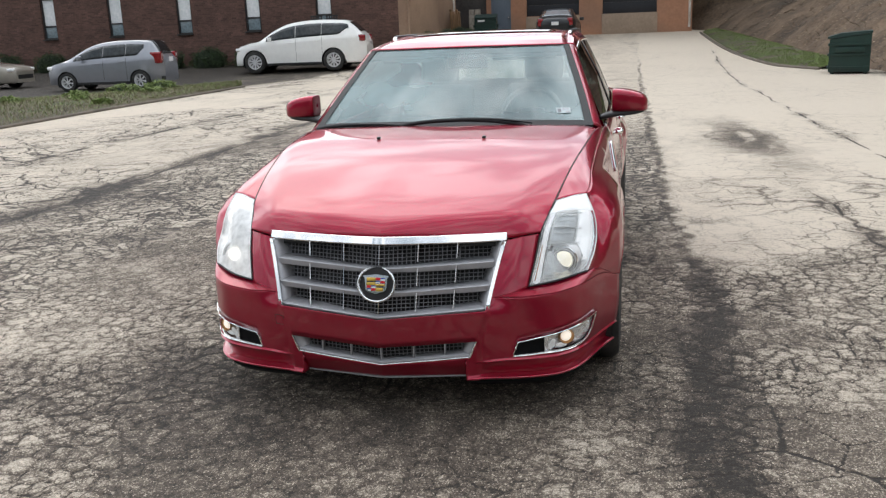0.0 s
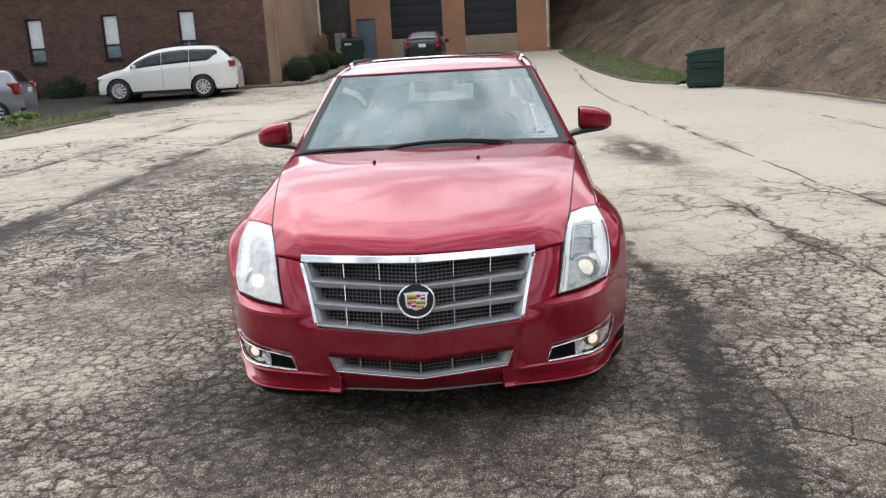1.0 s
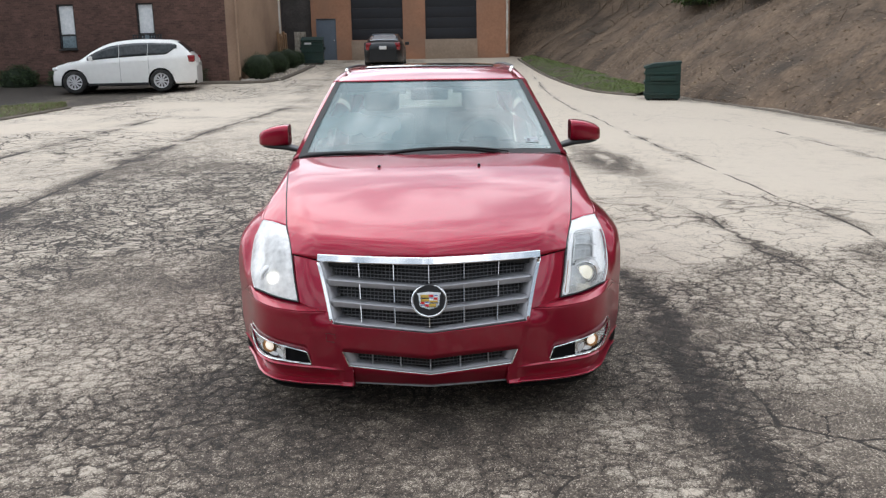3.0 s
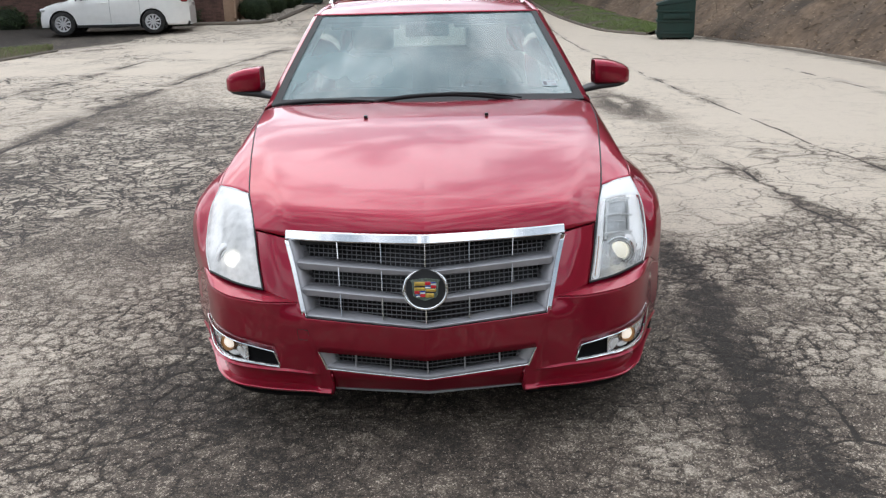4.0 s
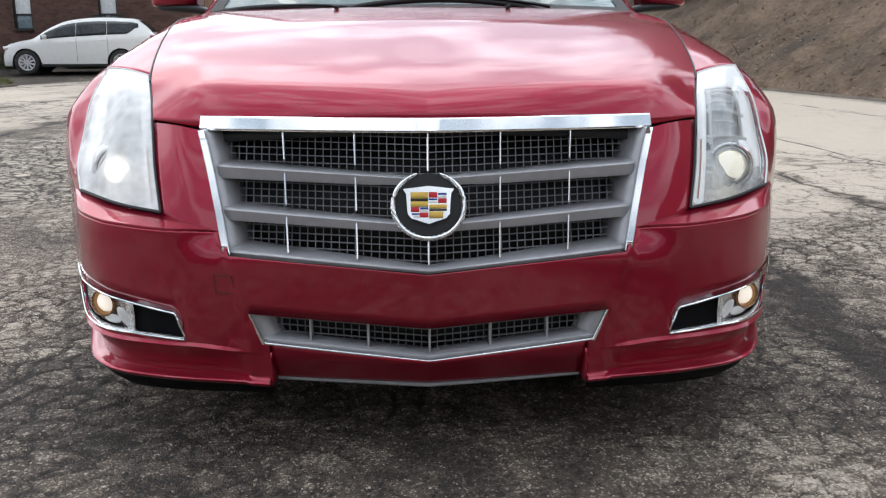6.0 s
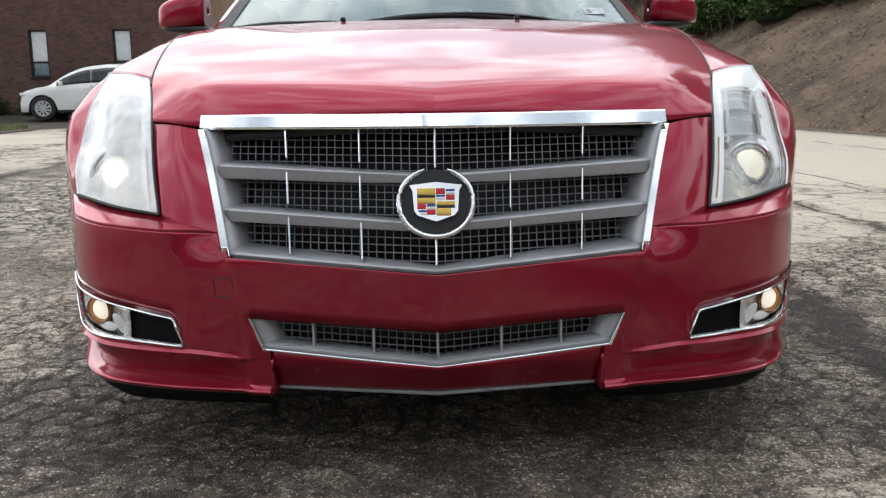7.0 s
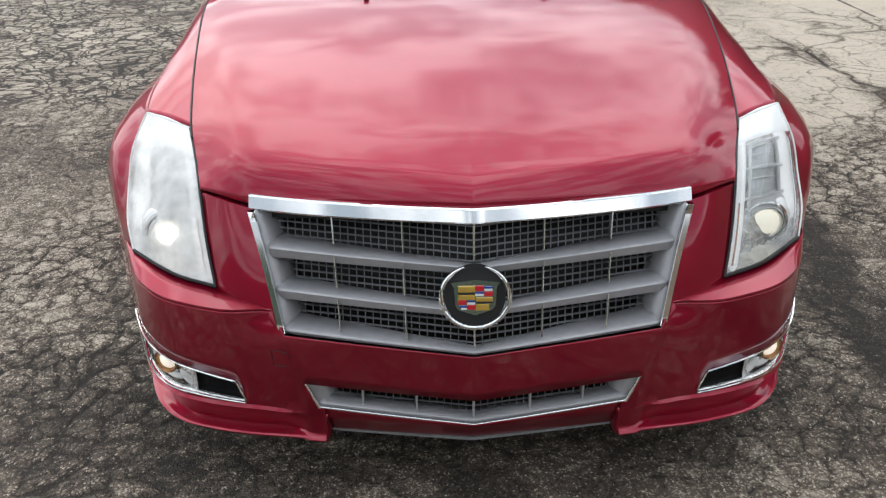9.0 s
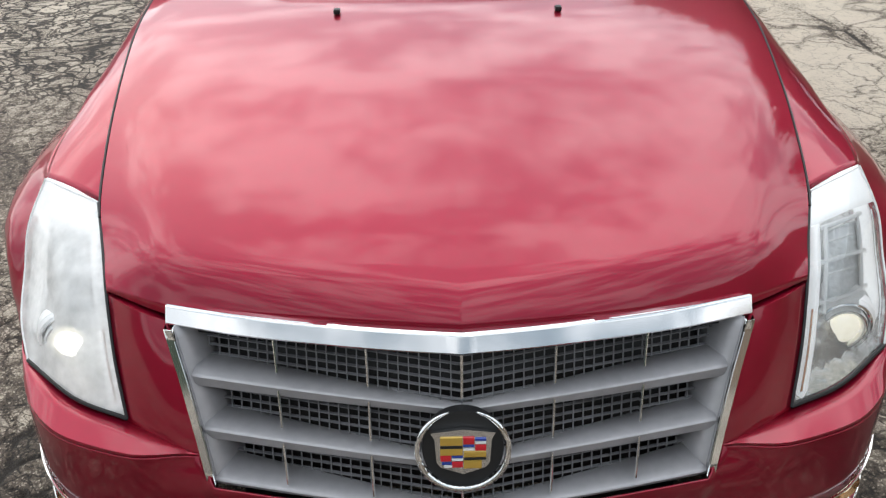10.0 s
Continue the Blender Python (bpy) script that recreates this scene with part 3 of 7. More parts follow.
    e = r.color_ramp.elements.new(0.68)
    e.color = (0.134, 0.104, 0.078, 1)
    half = n.new("ShaderNodeMath")
    half.operation = "MULTIPLY"
    half.inputs[1].default_value = 0.678
    l.new(a3.outputs[0], half.inputs[0])
    l.new(half.outputs[0], r.inputs["Fac"])
    l.new(r.outputs[0], b.inputs["Base Color"])
    hgt = n.new("ShaderNodeMath")
    hgt.operation = "MULTIPLY_ADD"
    l.new(grit.outputs["Distance"], hgt.inputs[0])
    hgt.inputs[1].default_value = -0.8
    l.new(stone.outputs["Fac"], hgt.inputs[2])
    bp = n.new("ShaderNodeBump")
    bp.inputs["Strength"].default_value, bp.inputs["Distance"].default_value = 0.9, 0.006
    l.new(hgt.outputs[0], bp.inputs["Height"])
    l.new(bp.outputs[0], b.inputs["Normal"])
    return m


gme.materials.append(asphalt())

# ---- surroundings: materials ----
def brick_mat():
    m = mat("brown_brick", (0.102, 0.058, 0.046), rough=0.85, var=0.3, scale=2.0, bump=0.3, bscale=90)
    n, l = m.node_tree.nodes, m.node_tree.links
    b = n["Principled BSDF"]
    src = b.inputs["Base Color"].links[0].from_socket
    tc = n.new("ShaderNodeTexCoord")
    mp = n.new("ShaderNodeMapping")
    mp.inputs["Rotation"].default_value = (radians(90), 0, 0)
    bt = n.new("ShaderNodeTexBrick")
    bt.inputs["Scale"].default_value = 1.0
    bt.inputs["Brick Width"].default_value, bt.inputs["Row Height"].default_value, bt.inputs["Mortar Size"].default_value = 0.21, 0.075, 0.008
    bt.inputs["Color1"].default_value, bt.inputs["Color2"].default_value, bt.inputs["Mortar"].default_value = (0.75, 0.7, 0.7, 1), (1.35, 1.25, 1.2, 1), (1.2, 1.15, 1.1, 1)
    l.new(tc.outputs["Object"], mp.inputs[0])
    l.new(mp.outputs[0], bt.inputs["Vector"])
    mx = n.new("ShaderNodeMix")
    mx.data_type, mx.blend_type = "RGBA", "MULTIPLY"
    mx.inputs[0].default_value = 1.0
    l.new(src, mx.inputs[6])
    l.new(bt.outputs["Color"], mx.inputs[7])
    l.new(mx.outputs[2], b.inputs["Base Color"])
    return m


BRICK = brick_mat()
STUCCO = mat("tan_block_paint", (0.36, 0.24, 0.165), rough=0.85, var=0.12, scale=1.2, bump=0.25, bscale=40, dirt=(0.25, 0.16, 0.11), dscale=0.5)
ORANGE = mat("orange_block_paint", (0.42, 0.215, 0.13), rough=0.85, var=0.12, scale=1.0, bump=0.25, bscale=40, dirt=(0.32, 0.19, 0.13), dscale=0.4)
PALE_BLOCK = mat("pale_block", (0.36, 0.27, 0.20), rough=0.85, var=0.15, scale=1.2, bump=0.2, bscale=40)
DARKPANEL = mat("dark_panel", (0.012, 0.013, 0.018), rough=0.55, var=0.3, scale=1.0)
DOORBLUE = mat("grey_blue_steel", (0.13, 0.16, 0.20), rough=0.55, var=0.1, scale=2)
WHITEMETAL = mat("white_metal", (0.72, 0.70, 0.66), rough=0.5, var=0.1, dirt=(0.45, 0.36, 0.28), dscale=2)
BLIND = mat("pale_blind", (0.90, 0.94, 0.95), rough=0.8, var=0.18, scale=1.3)
PANE_DARK = mat("window_glass", (0.20, 0.26, 0.29), rough=0.08, var=0.35, scale=1.5, coat=0.6)
FRAME_DK = mat("bronze_frame", (0.02, 0.018, 0.018), rough=0.5, var=0.2)
DUMP_GREEN = mat("green_steel", (0.004, 0.030, 0.022), rough=0.5, var=0.25, scale=3, dirt=(0.012, 0.032, 0.025), dscale=2, bump=0.1)
LIDM = mat("green_black_lid", (0.01, 0.035, 0.03), rough=0.6, var=0.2)
SOIL = mat("hill_soil", (0.135, 0.093, 0.061), rough=0.95, var=0.6, scale=0.9, bump=1.0, bscale=9, dirt=(0.055, 0.040, 0.028), dscale=0.7)
GRASS_SOIL = mat("verge_soil", (0.088, 0.072, 0.044), rough=0.95, var=0.4, scale=2.5, bump=0.8, bscale=30, dirt=(0.07, 0.10, 0.03), dscale=1.0)
GRAVEL = mat("pale_stone", (0.42, 0.37, 0.31), rough=0.9, var=0.4, scale=8, bump=0.8, bscale=30)
# dark grey block for the recessed bay wall
BAYWALL = mat("dark_bay_block", (0.075, 0.066, 0.062), rough=0.85, var=0.35, scale=1.5, bump=0.2, bscale=40)
KERB = mat("concrete_kerb", (0.15, 0.125, 0.10), rough=0.9, var=0.3, scale=3, bump=0.4, bscale=40, dirt=(0.12, 0.10, 0.08))
WOOD = mat("weathered_wood", (0.24, 0.14, 0.075), rough=0.8, var=0.4, scale=4)
TWIG = mat("bark", (0.11, 0.08, 0.055), rough=0.9, var=0.4, scale=6, bump=0.5)


def leafy(name, lo, hi):
    """Leaves whose colour varies from one leaf to the next."""
    m = bpy.data.materials.new(name)
    m.use_nodes = True
    n, l = m.node_tree.nodes, m.node_tree.links
    b = n["Principled BSDF"]
    b.inputs["Roughness"].default_value = 0.65
    g = n.new("ShaderNodeNewGeometry")
    r = n.new("ShaderNodeValToRGB")
    r.color_ramp.elements[0].color, r.color_ramp.elements[1].color = (*lo, 1), (*hi, 1)
    l.new(g.outputs["Random Per Island"], r.inputs["Fac"])
    l.new(r.outputs[0], b.inputs["Base Color"])
    return m


LEAF_BUSH = leafy("bush_leaf", (0.012, 0.028, 0.008), (0.05, 0.085, 0.022))
LEAF_WILD = leafy("wild_leaf", (0.022, 0.05, 0.010), (0.10, 0.17, 0.035))
BLADE = leafy("grass_blade", (0.10, 0.15, 0.035), (0.24, 0.31, 0.085))
WEED = leafy("weed_blade", (0.13, 0.12, 0.06), (0.28, 0.23, 0.14))
CLUMP = leafy("clump_blade", (0.09, 0.14, 0.03), (0.25, 0.31, 0.09))
DEAD = leafy("dead_leaf", (0.12, 0.082, 0.052), (0.36, 0.26, 0.165))


def scatter(points, rng, size, material, name, parent=None, upright=0.0, aspect=2.2, lie=1.0):
    """Many small leaf-shaped pieces, one island each, at the given points."""
    n = len(points)
    ang, tip = rng.random(n) * 6.283, (rng.random(n) - 0.5) * 2.4 * lie
    sz = size * (0.6 + 0.8 * rng.random(n))
    d = np.stack([np.cos(ang), np.sin(ang), tip * (1 - upright) + upright * 3.0], 1)
    d /= np.linalg.norm(d, axis=1)[:, None]
    o = np.stack([-np.sin(ang), np.cos(ang), (rng.random(n) - 0.5) * 1.2 * (1 - upright) * lie], 1)
    o /= np.linalg.norm(o, axis=1)[:, None]
    a = d * sz[:, None]
    b = o * (sz / aspect / 2)[:, None]
    v = np.stack([points - b * 0.4, points + a * 0.45 - b, points + a, points + a * 0.45 + b], 1).reshape(-1, 3)
    f = np.arange(n * 4).reshape(-1, 4)
    me = bpy.data.meshes.new(name)
    me.from_pydata(v.tolist(), [], f.tolist())
    me.materials.append(material)
    ob = new(name, me)
    if parent:
        ob.parent = parent
    return ob


def bush(x, y, z, rx, ry, rz, n, label, material=LEAF_BUSH, group="", leaf=0.06, seed=1, lumpy=1.0):
    rng = np.random.default_rng(seed)
    B = thing("bush", label, "bush", pose(x, y, z), group)
    d = rng.normal(size=(n, 3))
    d[:, 2] = np.abs(d[:, 2]) * 0.9 - (0.25 if lumpy > 0.5 else 0.7)
    d /= np.linalg.norm(d, axis=1)[:, None]
    lump = 0.86 + lumpy * 0.16 * np.sin(d[:, 0] * 5 + seed) * np.cos(d[:, 1] * 6 + seed * 2) + lumpy * 0.10 * np.sin(d[:, 2] * 9 + d[:, 0] * 4)
    r = lump * (0.78 + 0.22 * rng.random(n) ** 0.5)
    p = d * r[:, None] * np.array([rx, ry, rz])
    seat = 0.75 if lumpy < 0.5 else 0.35
    p[:, 2] += rz * seat
    p = p[p[:, 2] > -0.05]
    scatter(p, rng, leaf, material, "foliage", B, aspect=1.6)
    # solid core behind the leaves, very dark green, fills the gaps between them
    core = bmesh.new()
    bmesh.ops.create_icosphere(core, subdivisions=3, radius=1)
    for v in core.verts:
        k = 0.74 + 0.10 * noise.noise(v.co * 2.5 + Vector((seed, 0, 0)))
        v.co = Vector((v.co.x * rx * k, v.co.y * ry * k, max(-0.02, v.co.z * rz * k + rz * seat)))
    part("dark_leaf_core", core, LEAFCORE, B, "", 60)
    for k in range(5):
        a = 1.3 * k + seed
        tube("stem", [(0.03 * math.cos(a), 0.03 * math.sin(a), -0.02), (rx * 0.25 * math.cos(a), ry * 0.25 * math.sin(a), rz * 0.5)], [0.02, 0.008], TWIG, B, seg=5)
    return B


# ---- brown brick building ----
WALL_Y = 32.6
WIN_X = [-24.55, -21.25, -17.95, -14.78, -11.60]


def wall_with_holes(name, x0, x1, z0, z1, y, thick, holes, material, label):
    """A wall facing -y, solid, with rectangular openings through it."""
    bm = bmesh.new()
    cuts = sorted({x0, x1, *[h[0] for h in holes], *[h[1] for h in holes]})
    for a, b in zip(cuts, cuts[1:]):
        hs = [h for h in holes if h[0] <= a + 1e-6 and h[1] >= b - 1e-6]
        spans = [(z0, z1)]
        for h in hs:
            spans = [s for lo, hi in spans for s in ((lo, min(hi, h[2])), (max(lo, h[3]), hi)) if s[1] - s[0] > 1e-4]
        for lo, hi in spans:
            box_bm(((a + b) / 2, y + thick / 2, (lo + hi) / 2), (b - a, thick, hi - lo), 0, bm)
    bmesh.ops.remove_doubles(bm, verts=bm.verts, dist=0.001)
    inner = {}
    for f in bm.faces:
        c = f.calc_center_median()
        inner.setdefault((round(c.x, 3), round(c.y, 3), round(c.z, 3)), []).append(f)
    bmesh.ops.delete(bm, geom=[f for fs in inner.values() if len(fs) > 1 for f in fs], context="FACES")
    return tagged(part(name, bm, material), label, "wall", kind="structure")


wall_with_holes("wall_brick", -34, -8.40, -0.6, 7.0, WALL_Y, 0.30, [(x - 0.35, x + 0.35, 1.72, 3.48) for x in WIN_X], BRICK, "dark brown brick wall with narrow windows")
for i, x in enumerate(WIN_X):
    W = thing("window_%d" % (i + 1), "narrow dark-framed window with pale blind", "window", pose(x, WALL_Y, 0), "windows in the brick wall", "structure")
    bm = bmesh.new()
    for c, s in (((-0.32, 0.12, 2.60), (0.06, 0.10, 1.76)), ((0.32, 0.12, 2.60), (0.06, 0.10, 1.76)), ((0, 0.12, 3.45), (0.58, 0.10, 0.06)), ((0, 0.12, 1.75), (0.58, 0.10, 0.06)), ((0, 0.12, 2.28), (0.58, 0.10, 0.06))):
        box_bm(c, s, 0.004, bm)
    part("window_frame", bm, FRAME_DK, W)
    box("upper_pane", (0, 0.14, 2.87), (0.58, 0.012, 1.13), BLIND, W, 0.001, "glass with a pale blind behind")
    box("lower_pane", (0, 0.14, 2.01), (0.58, 0.012, 0.49), PANE_DARK, W, 0.001, "reflecting lower pane")
    box("window_sill", (0, -0.03, 1.70), (0.74, 0.14, 0.05), FRAME_DK, W, 0.006)
tagged(box("wall_back_left", (-34.2, 38, 3.2), (0.4, 11, 7.6), BRICK, None, 0), "brown brick end wall", "wall", kind="structure")
tagged(box("roof_left", (-21.4, 38, 7.1), (25.8, 11.4, 0.25), FRAME_DK, None, 0.02), "flat dark roof edge", "roof", kind="structure")
# ---- tan flank and rear building ----
tagged(box("wall_tan_end", (-8.20, WALL_Y + 0.16, 3.2), (0.39, 0.32, 7.6), STUCCO, None, 0.01), "tan painted block pier at the corner", "wall", kind="structure")
tagged(box("wall_tan_side", (-7.86, 36.2, 3.2), (0.36, 6.9, 7.6), STUCCO, None, 0.01, m=Matrix.Rotation(-0.094, 4, "Z")), "tan painted block wall", "wall", kind="structure")
tagged(box("wall_dark_bay", (-7.6, 43.0, 3.6), (2.5, 0.4, 7.4), BAYWALL, None, 0.01), "dark recessed bay wall", "wall", kind="structure")
REAR_Y, BASE = 42.6, 0.95
wall_with_holes("wall_rear", -6.34, 3.85, BASE - 0.4, 7.5, REAR_Y, 0.35, [(-6.10, -5.08, BASE - 0.4, 3.05), (-4.28, -1.64, 1.95, 6.2), (-0.48, 2.16, 1.93, 6.2)], ORANGE, "orange-tan painted block wall")
D = thing("door_1", "grey-blue steel door, closed", "door", pose(-5.59, REAR_Y, BASE), kind="structure")
box("door_leaf", (0, 0.10, 1.045), (0.92, 0.05, 2.05), DOORBLUE, D, 0.004)
bm = bmesh.new()
for c, s in (((-0.485, 0.08, 1.05), (0.05, 0.12, 2.10)), ((0.485, 0.08, 1.05), (0.05, 0.12, 2.10)), ((0, 0.08, 2.085), (0.92, 0.12, 0.04))):
    box_bm(c, s, 0.004, bm)
part("door_frame", bm, DOORBLUE, D)
bm = bmesh.new()
bmesh.ops.create_uvsphere(bm, u_segments=12, v_segments=8, radius=0.045, matrix=pose(0.38, 0.04, 1.0))
part("door_knob", bm, CHROME, D, "", 60)
for i, (a, b) in enumerate(((-4.28, -1.64), (-0.48, 2.16))):
    G = thing("garage_door_%d" % (i + 1), "dark closed overhead dock door", "garage door", pose((a + b) / 2, REAR_Y + 0.12, 0), "dock doors", "structure")
    for k in range(8):
        box("door_panel", (0, 0, 1.95 + 0.265 + k * 0.53), (b - a, 0.05, 0.528), DARKPANEL, G, 0.01)
    tagged(box("dock_sill_%d" % (i + 1), ((a + b) / 2, REAR_Y - 0.02, BASE + 0.48), (b - a + 0.06, 0.06, 1.0), PALE_BLOCK, None, 0.01), "pale block panel below the dock door", "wall", kind="structure")
tube("downspout", [(3.72, REAR_Y - 0.12, BASE + 0.2), (3.72, REAR_Y - 0.12, 7.2)], 0.06, WHITEMETAL, None)
tagged(bpy.data.objects["downspout"], "white downspout on the rear wall", "pipe")
tagged(tube("downspout", [(-7.93, 32.5, 0.5), (-7.93, 32.5, 5.0), (-7.95, 32.5, 7.0)], 0.05, STUCCO, None), "tan rusty downspout at the corner", "pipe")
tagged(tube("downspout", [(-7.38, 39.2, 2.3), (-7.38, 39.2, 4.6), (-7.2, 39.2, 5.1), (-7.05, 39.2, 6.4)], 0.06, WHITEMETAL, None), "white bent downspout on the side wall", "pipe")
tagged(box("roof_rear", (-2, 47, 7.55), (14, 10, 0.25), FRAME_DK, None, 0.02), "flat roof of the rear building", "roof", kind="structure")
tagged(box("wall_rear_side", (3.70, 47.5, 3.6), (0.3, 9.2, 7.6), ORANGE, None, 0.01), "side wall of the rear building", "wall", kind="structure")


# ---- dumpsters ----
def dumpster(m, w, d, h, label, casters=False):
    D = thing("dumpster", label, "dumpster", m, "dumpsters")
    body = np.array([[(x * w / 2, y * d / 2, z) for x, y in ((-1, -1), (1, -1), (1, 1), (-1, 1), (-1, -1))] for z in (0.06, h * 0.80)])
    hull = bmesh.new()
    pts = [(-0.5 * d, 0.06), (0.5 * d, 0.06), (0.5 * d, h * 0.92), (-0.5 * d, h * 0.80)]
    prism_bm(pts, w, hull, "x")
    bmesh.ops.translate(hull, verts=hull.verts, vec=(-w / 2, 0, 0))
    bmesh.ops.bevel(hull, geom=list(hull.edges), offset=0.012, segments=2, affect="EDGES")
    part("bin", hull, DUMP_GREEN, D, "", 35)
    lid = prism_bm([(-0.54 * d, h * 0.805), (0.52 * d, h * 0.925), (0.52 * d, h * 0.975), (-0.25 * d, h * 0.93), (-0.56 * d, h * 0.85)], w * 1.03, None, "x")
    bmesh.ops.translate(lid, verts=lid.verts, vec=(-w * 0.515, 0, 0))
    bmesh.ops.bevel(lid, geom=list(lid.edges), offset=0.008, segments=2, affect="EDGES")
    part("lid", lid, LIDM, D, "dark plastic lid", 35)
    for z in (0.16, 0.45, 0.68):
        box("rib", (0, -d / 2 - 0.018, h * z), (w * 0.98, 0.04, 0.06), DUMP_GREEN, D, 0.01)
        for s in (1, -1):
            box("side_rib", (s * (w / 2 + 0.018), 0, h * z), (0.04, d * 0.96, 0.06), DUMP_GREEN, D, 0.01)
    for s in (1, -1):
        box("fork_pocket", (s * (w / 2 + 0.05), 0, h * 0.56), (0.09, d * 0.7, 0.13), DUMP_GREEN, D, 0.012)
        for t in (1, -1):
            box("skid_foot", (s * w * 0.4, t * d * 0.4, 0.03), (0.10, 0.10, 0.06), DUMP_GREEN, D, 0.006) if not casters else tube("caster", [(s * w * 0.4 - 0.02, t * d * 0.4, 0.05), (s * w * 0.4 + 0.02, t * d * 0.4, 0.05)], 0.05, RUBBER, D)
    return D


dumpster(pose(6.62, 22.15, float(lift(0, 22.0)) - 0.01, 0, 0, -103), 1.30, 0.98, 1.12, "dark green steel dumpster with a sloped lid")
D2 = dumpster(pose(-6.02, 40.4, float(lift(0, 40.4)), 0, 0, 4), 1.04, 0.95, 1.36, "green dumpster on casters beside the steel door", True)
box("label_plate", (-0.2, -0.485, 1.0), (0.34, 0.012, 0.10), WHITE, D2, 0.002, "faded pale label")

# ---- planting along the walls ----
for k, (x, y, r, s) in enumerate(((-7.30, 33.2, 0.74, 1), (-7.0, 35.5, 0.70, 2), (-6.85, 37.8, 0.66, 3), (-6.75, 39.5, 0.52, 4))):
    bush(x, y, float(lift(x, y)) - 0.05, r, r, r * 0.95, 7000, "rounded dark green clipped shrub by the tan wall", group="clipped shrubs", leaf=0.035, seed=s, lumpy=0.35)
for k, x in enumerate((-26.5, -24.2, -22.4, -20.3, -18.6, -16.6, -14.6, -12.4, -10.0)):
    bush(x, WALL_Y - 0.75, float(lift(x, 31.8)) - 0.05, 0.95, 0.55, 0.72, 3600, "low dark green hedge shrub against the brick wall", group="hedge shrubs", seed=20 + k)
rng = np.random.default_rng(4)
bed = bmesh.new()
for k in range(420):
    y = 32.0 + 7.4 * rng.random()
    x = -7.9 + 0.09 * (y - 32) + 1.7 * rng.random()
    if x > -6.35 + 0.08 * (y - 32):
        continue
    r = 0.04 + 0.07 * rng.random()
    bmesh.ops.create_icosphere(bed, subdivisions=1, radius=r, matrix=pose(x, y, float(lift(x, y)) + 0.02, rng.random() * 90, rng.random() * 90, 0) @ Matrix.Diagonal((1, 0.8, 0.6, 1)))
tagged(part("stones", bed, GRAVEL), "pale loose landscaping stones by the wall", "stones", kind="stuff")
kl = [(-9.4, 31.6), (-7.6, 31.5), (-6.8, 31.75), (-6.3, 32.6), (-6.05, 36), (-5.85, 39.2)]
tagged(tube("kerb_left", [(x, y, float(lift(x, y)) + 0.03) for x, y in kl], 0.10, KERB, None, flat=0.9), "low concrete kerb round the planting bed", "kerb", kind="structure")
for k in range(5):
    tagged(box("timber_offcut", (-7.25 + 0.05 * k, 38.0 + 0.22 * k, float(lift(0, 38.5)) + 0.85 - 0.05 * (k % 3)), (0.10, 0.16, 1.7 - 0.1 * (k % 3)), WOOD, None, 0.01, m=Matrix.Rotation(0.22 + 0.05 * (k % 2), 4, "X")), "weathered timber leaning on the wall", "timber", "leaning timbers")
for k in range(10):
    tagged(box("stacked_block", (-7.0 + 0.30 * (k % 2), 42.0, float(lift(0, 42.0)) + 0.14 + 0.30 * (k // 2)), (0.26, 0.24, 0.30), GRAVEL, None, 0.01), "pale block stacked against the dark bay", "block", "stacked blocks")

# ---- stacked chairs against the brick wall ----
def patio_chair(m):
    C = thing("patio_chair", "dark slatted patio chair in a tall stack by the brick wall", "chair", m, "stacked patio chairs")
    box("seat", (0, 0, 0.42), (0.50, 0.46, 0.03), FRAME_DK, C, 0.01)
    for x in (-0.21, -0.105, 0.0, 0.105, 0.21):
        box("back_slat", (x, 0.245, 0.68), (0.055, 0.022, 0.48), FRAME_DK, C, 0.006)
    box("back_rail", (0, 0.245, 0.925), (0.52, 0.028, 0.05), FRAME_DK, C, 0.01)
    for x in (-0.23, 0.23):
        for y in (-0.20, 0.22):
            box("leg", (x, y, 0.205), (0.035, 0.035, 0.41), FRAME_DK, C, 0.006)
    return C


for x in (-11.13, -11.80):
    base = patio_chair(pose(x, 32.0, float(lift(x, 32.0)) - 0.01))
    for k in range(1, 9):
        copy_thing(base, pose(x, 32.0 - 0.004 * k, float(lift(x, 32.0)) - 0.01 + 0.125 * k))

# ---- hillside on the right ----
hx, hy = np.meshgrid(np.concatenate([np.linspace(0, 14, 120), np.linspace(14.4, 70, 24)]), np.concatenate([np.linspace(-40, 0, 30), np.linspace(0.3, 34, 190), np.linspace(34.6, 130, 60)]), indexing="ij")
foot = np.interp(hy, [-40, 0, 12, 17, 21, 25, 34, 43, 50, 60, 130], [9.0, 8.8, 8.35, 8.2, 7.6, 7.3, 6.2, 4.3, -1.0, -7.0, -20.0])
rough_h = fractal(hx + hy * 0.4, hy, 3.2, 201, 5) - 0.5
slope = np.where(hx < 14, hx * 0.66 + 0.15 * smooth(0, 1.5, hx), 14 * 0.66 + 0.15 + (hx - 14) * 0.25)
HZ = lift(0, hy) - 0.06 + slope + rough_h * 0.9 * smooth(0, 2.5, hx) + 0.26 * (fractal(hx, hy, 0.6, 211) - 0.5) * smooth(0.0, 1.0, hx) + 0.05 * smooth(0, 0.4, hx)
HXw = foot + hx + 0.5 * (fractal(hx * 0, hy, 1.6, 221) - 0.5)
n0, n1 = hx.shape
hid = np.arange(n0 * n1).reshape(n0, n1)
tagged(mesh_of("hillside", np.stack([HXw, hy, HZ], -1).reshape(-1, 3), np.stack([hid[:-1, :-1], hid[1:, :-1], hid[1:, 1:], hid[:-1, 1:]], -1).reshape(-1, 4), SOIL, smooth=60), "bare brown earth bank with dead leaves", "hillside", kind="structure")


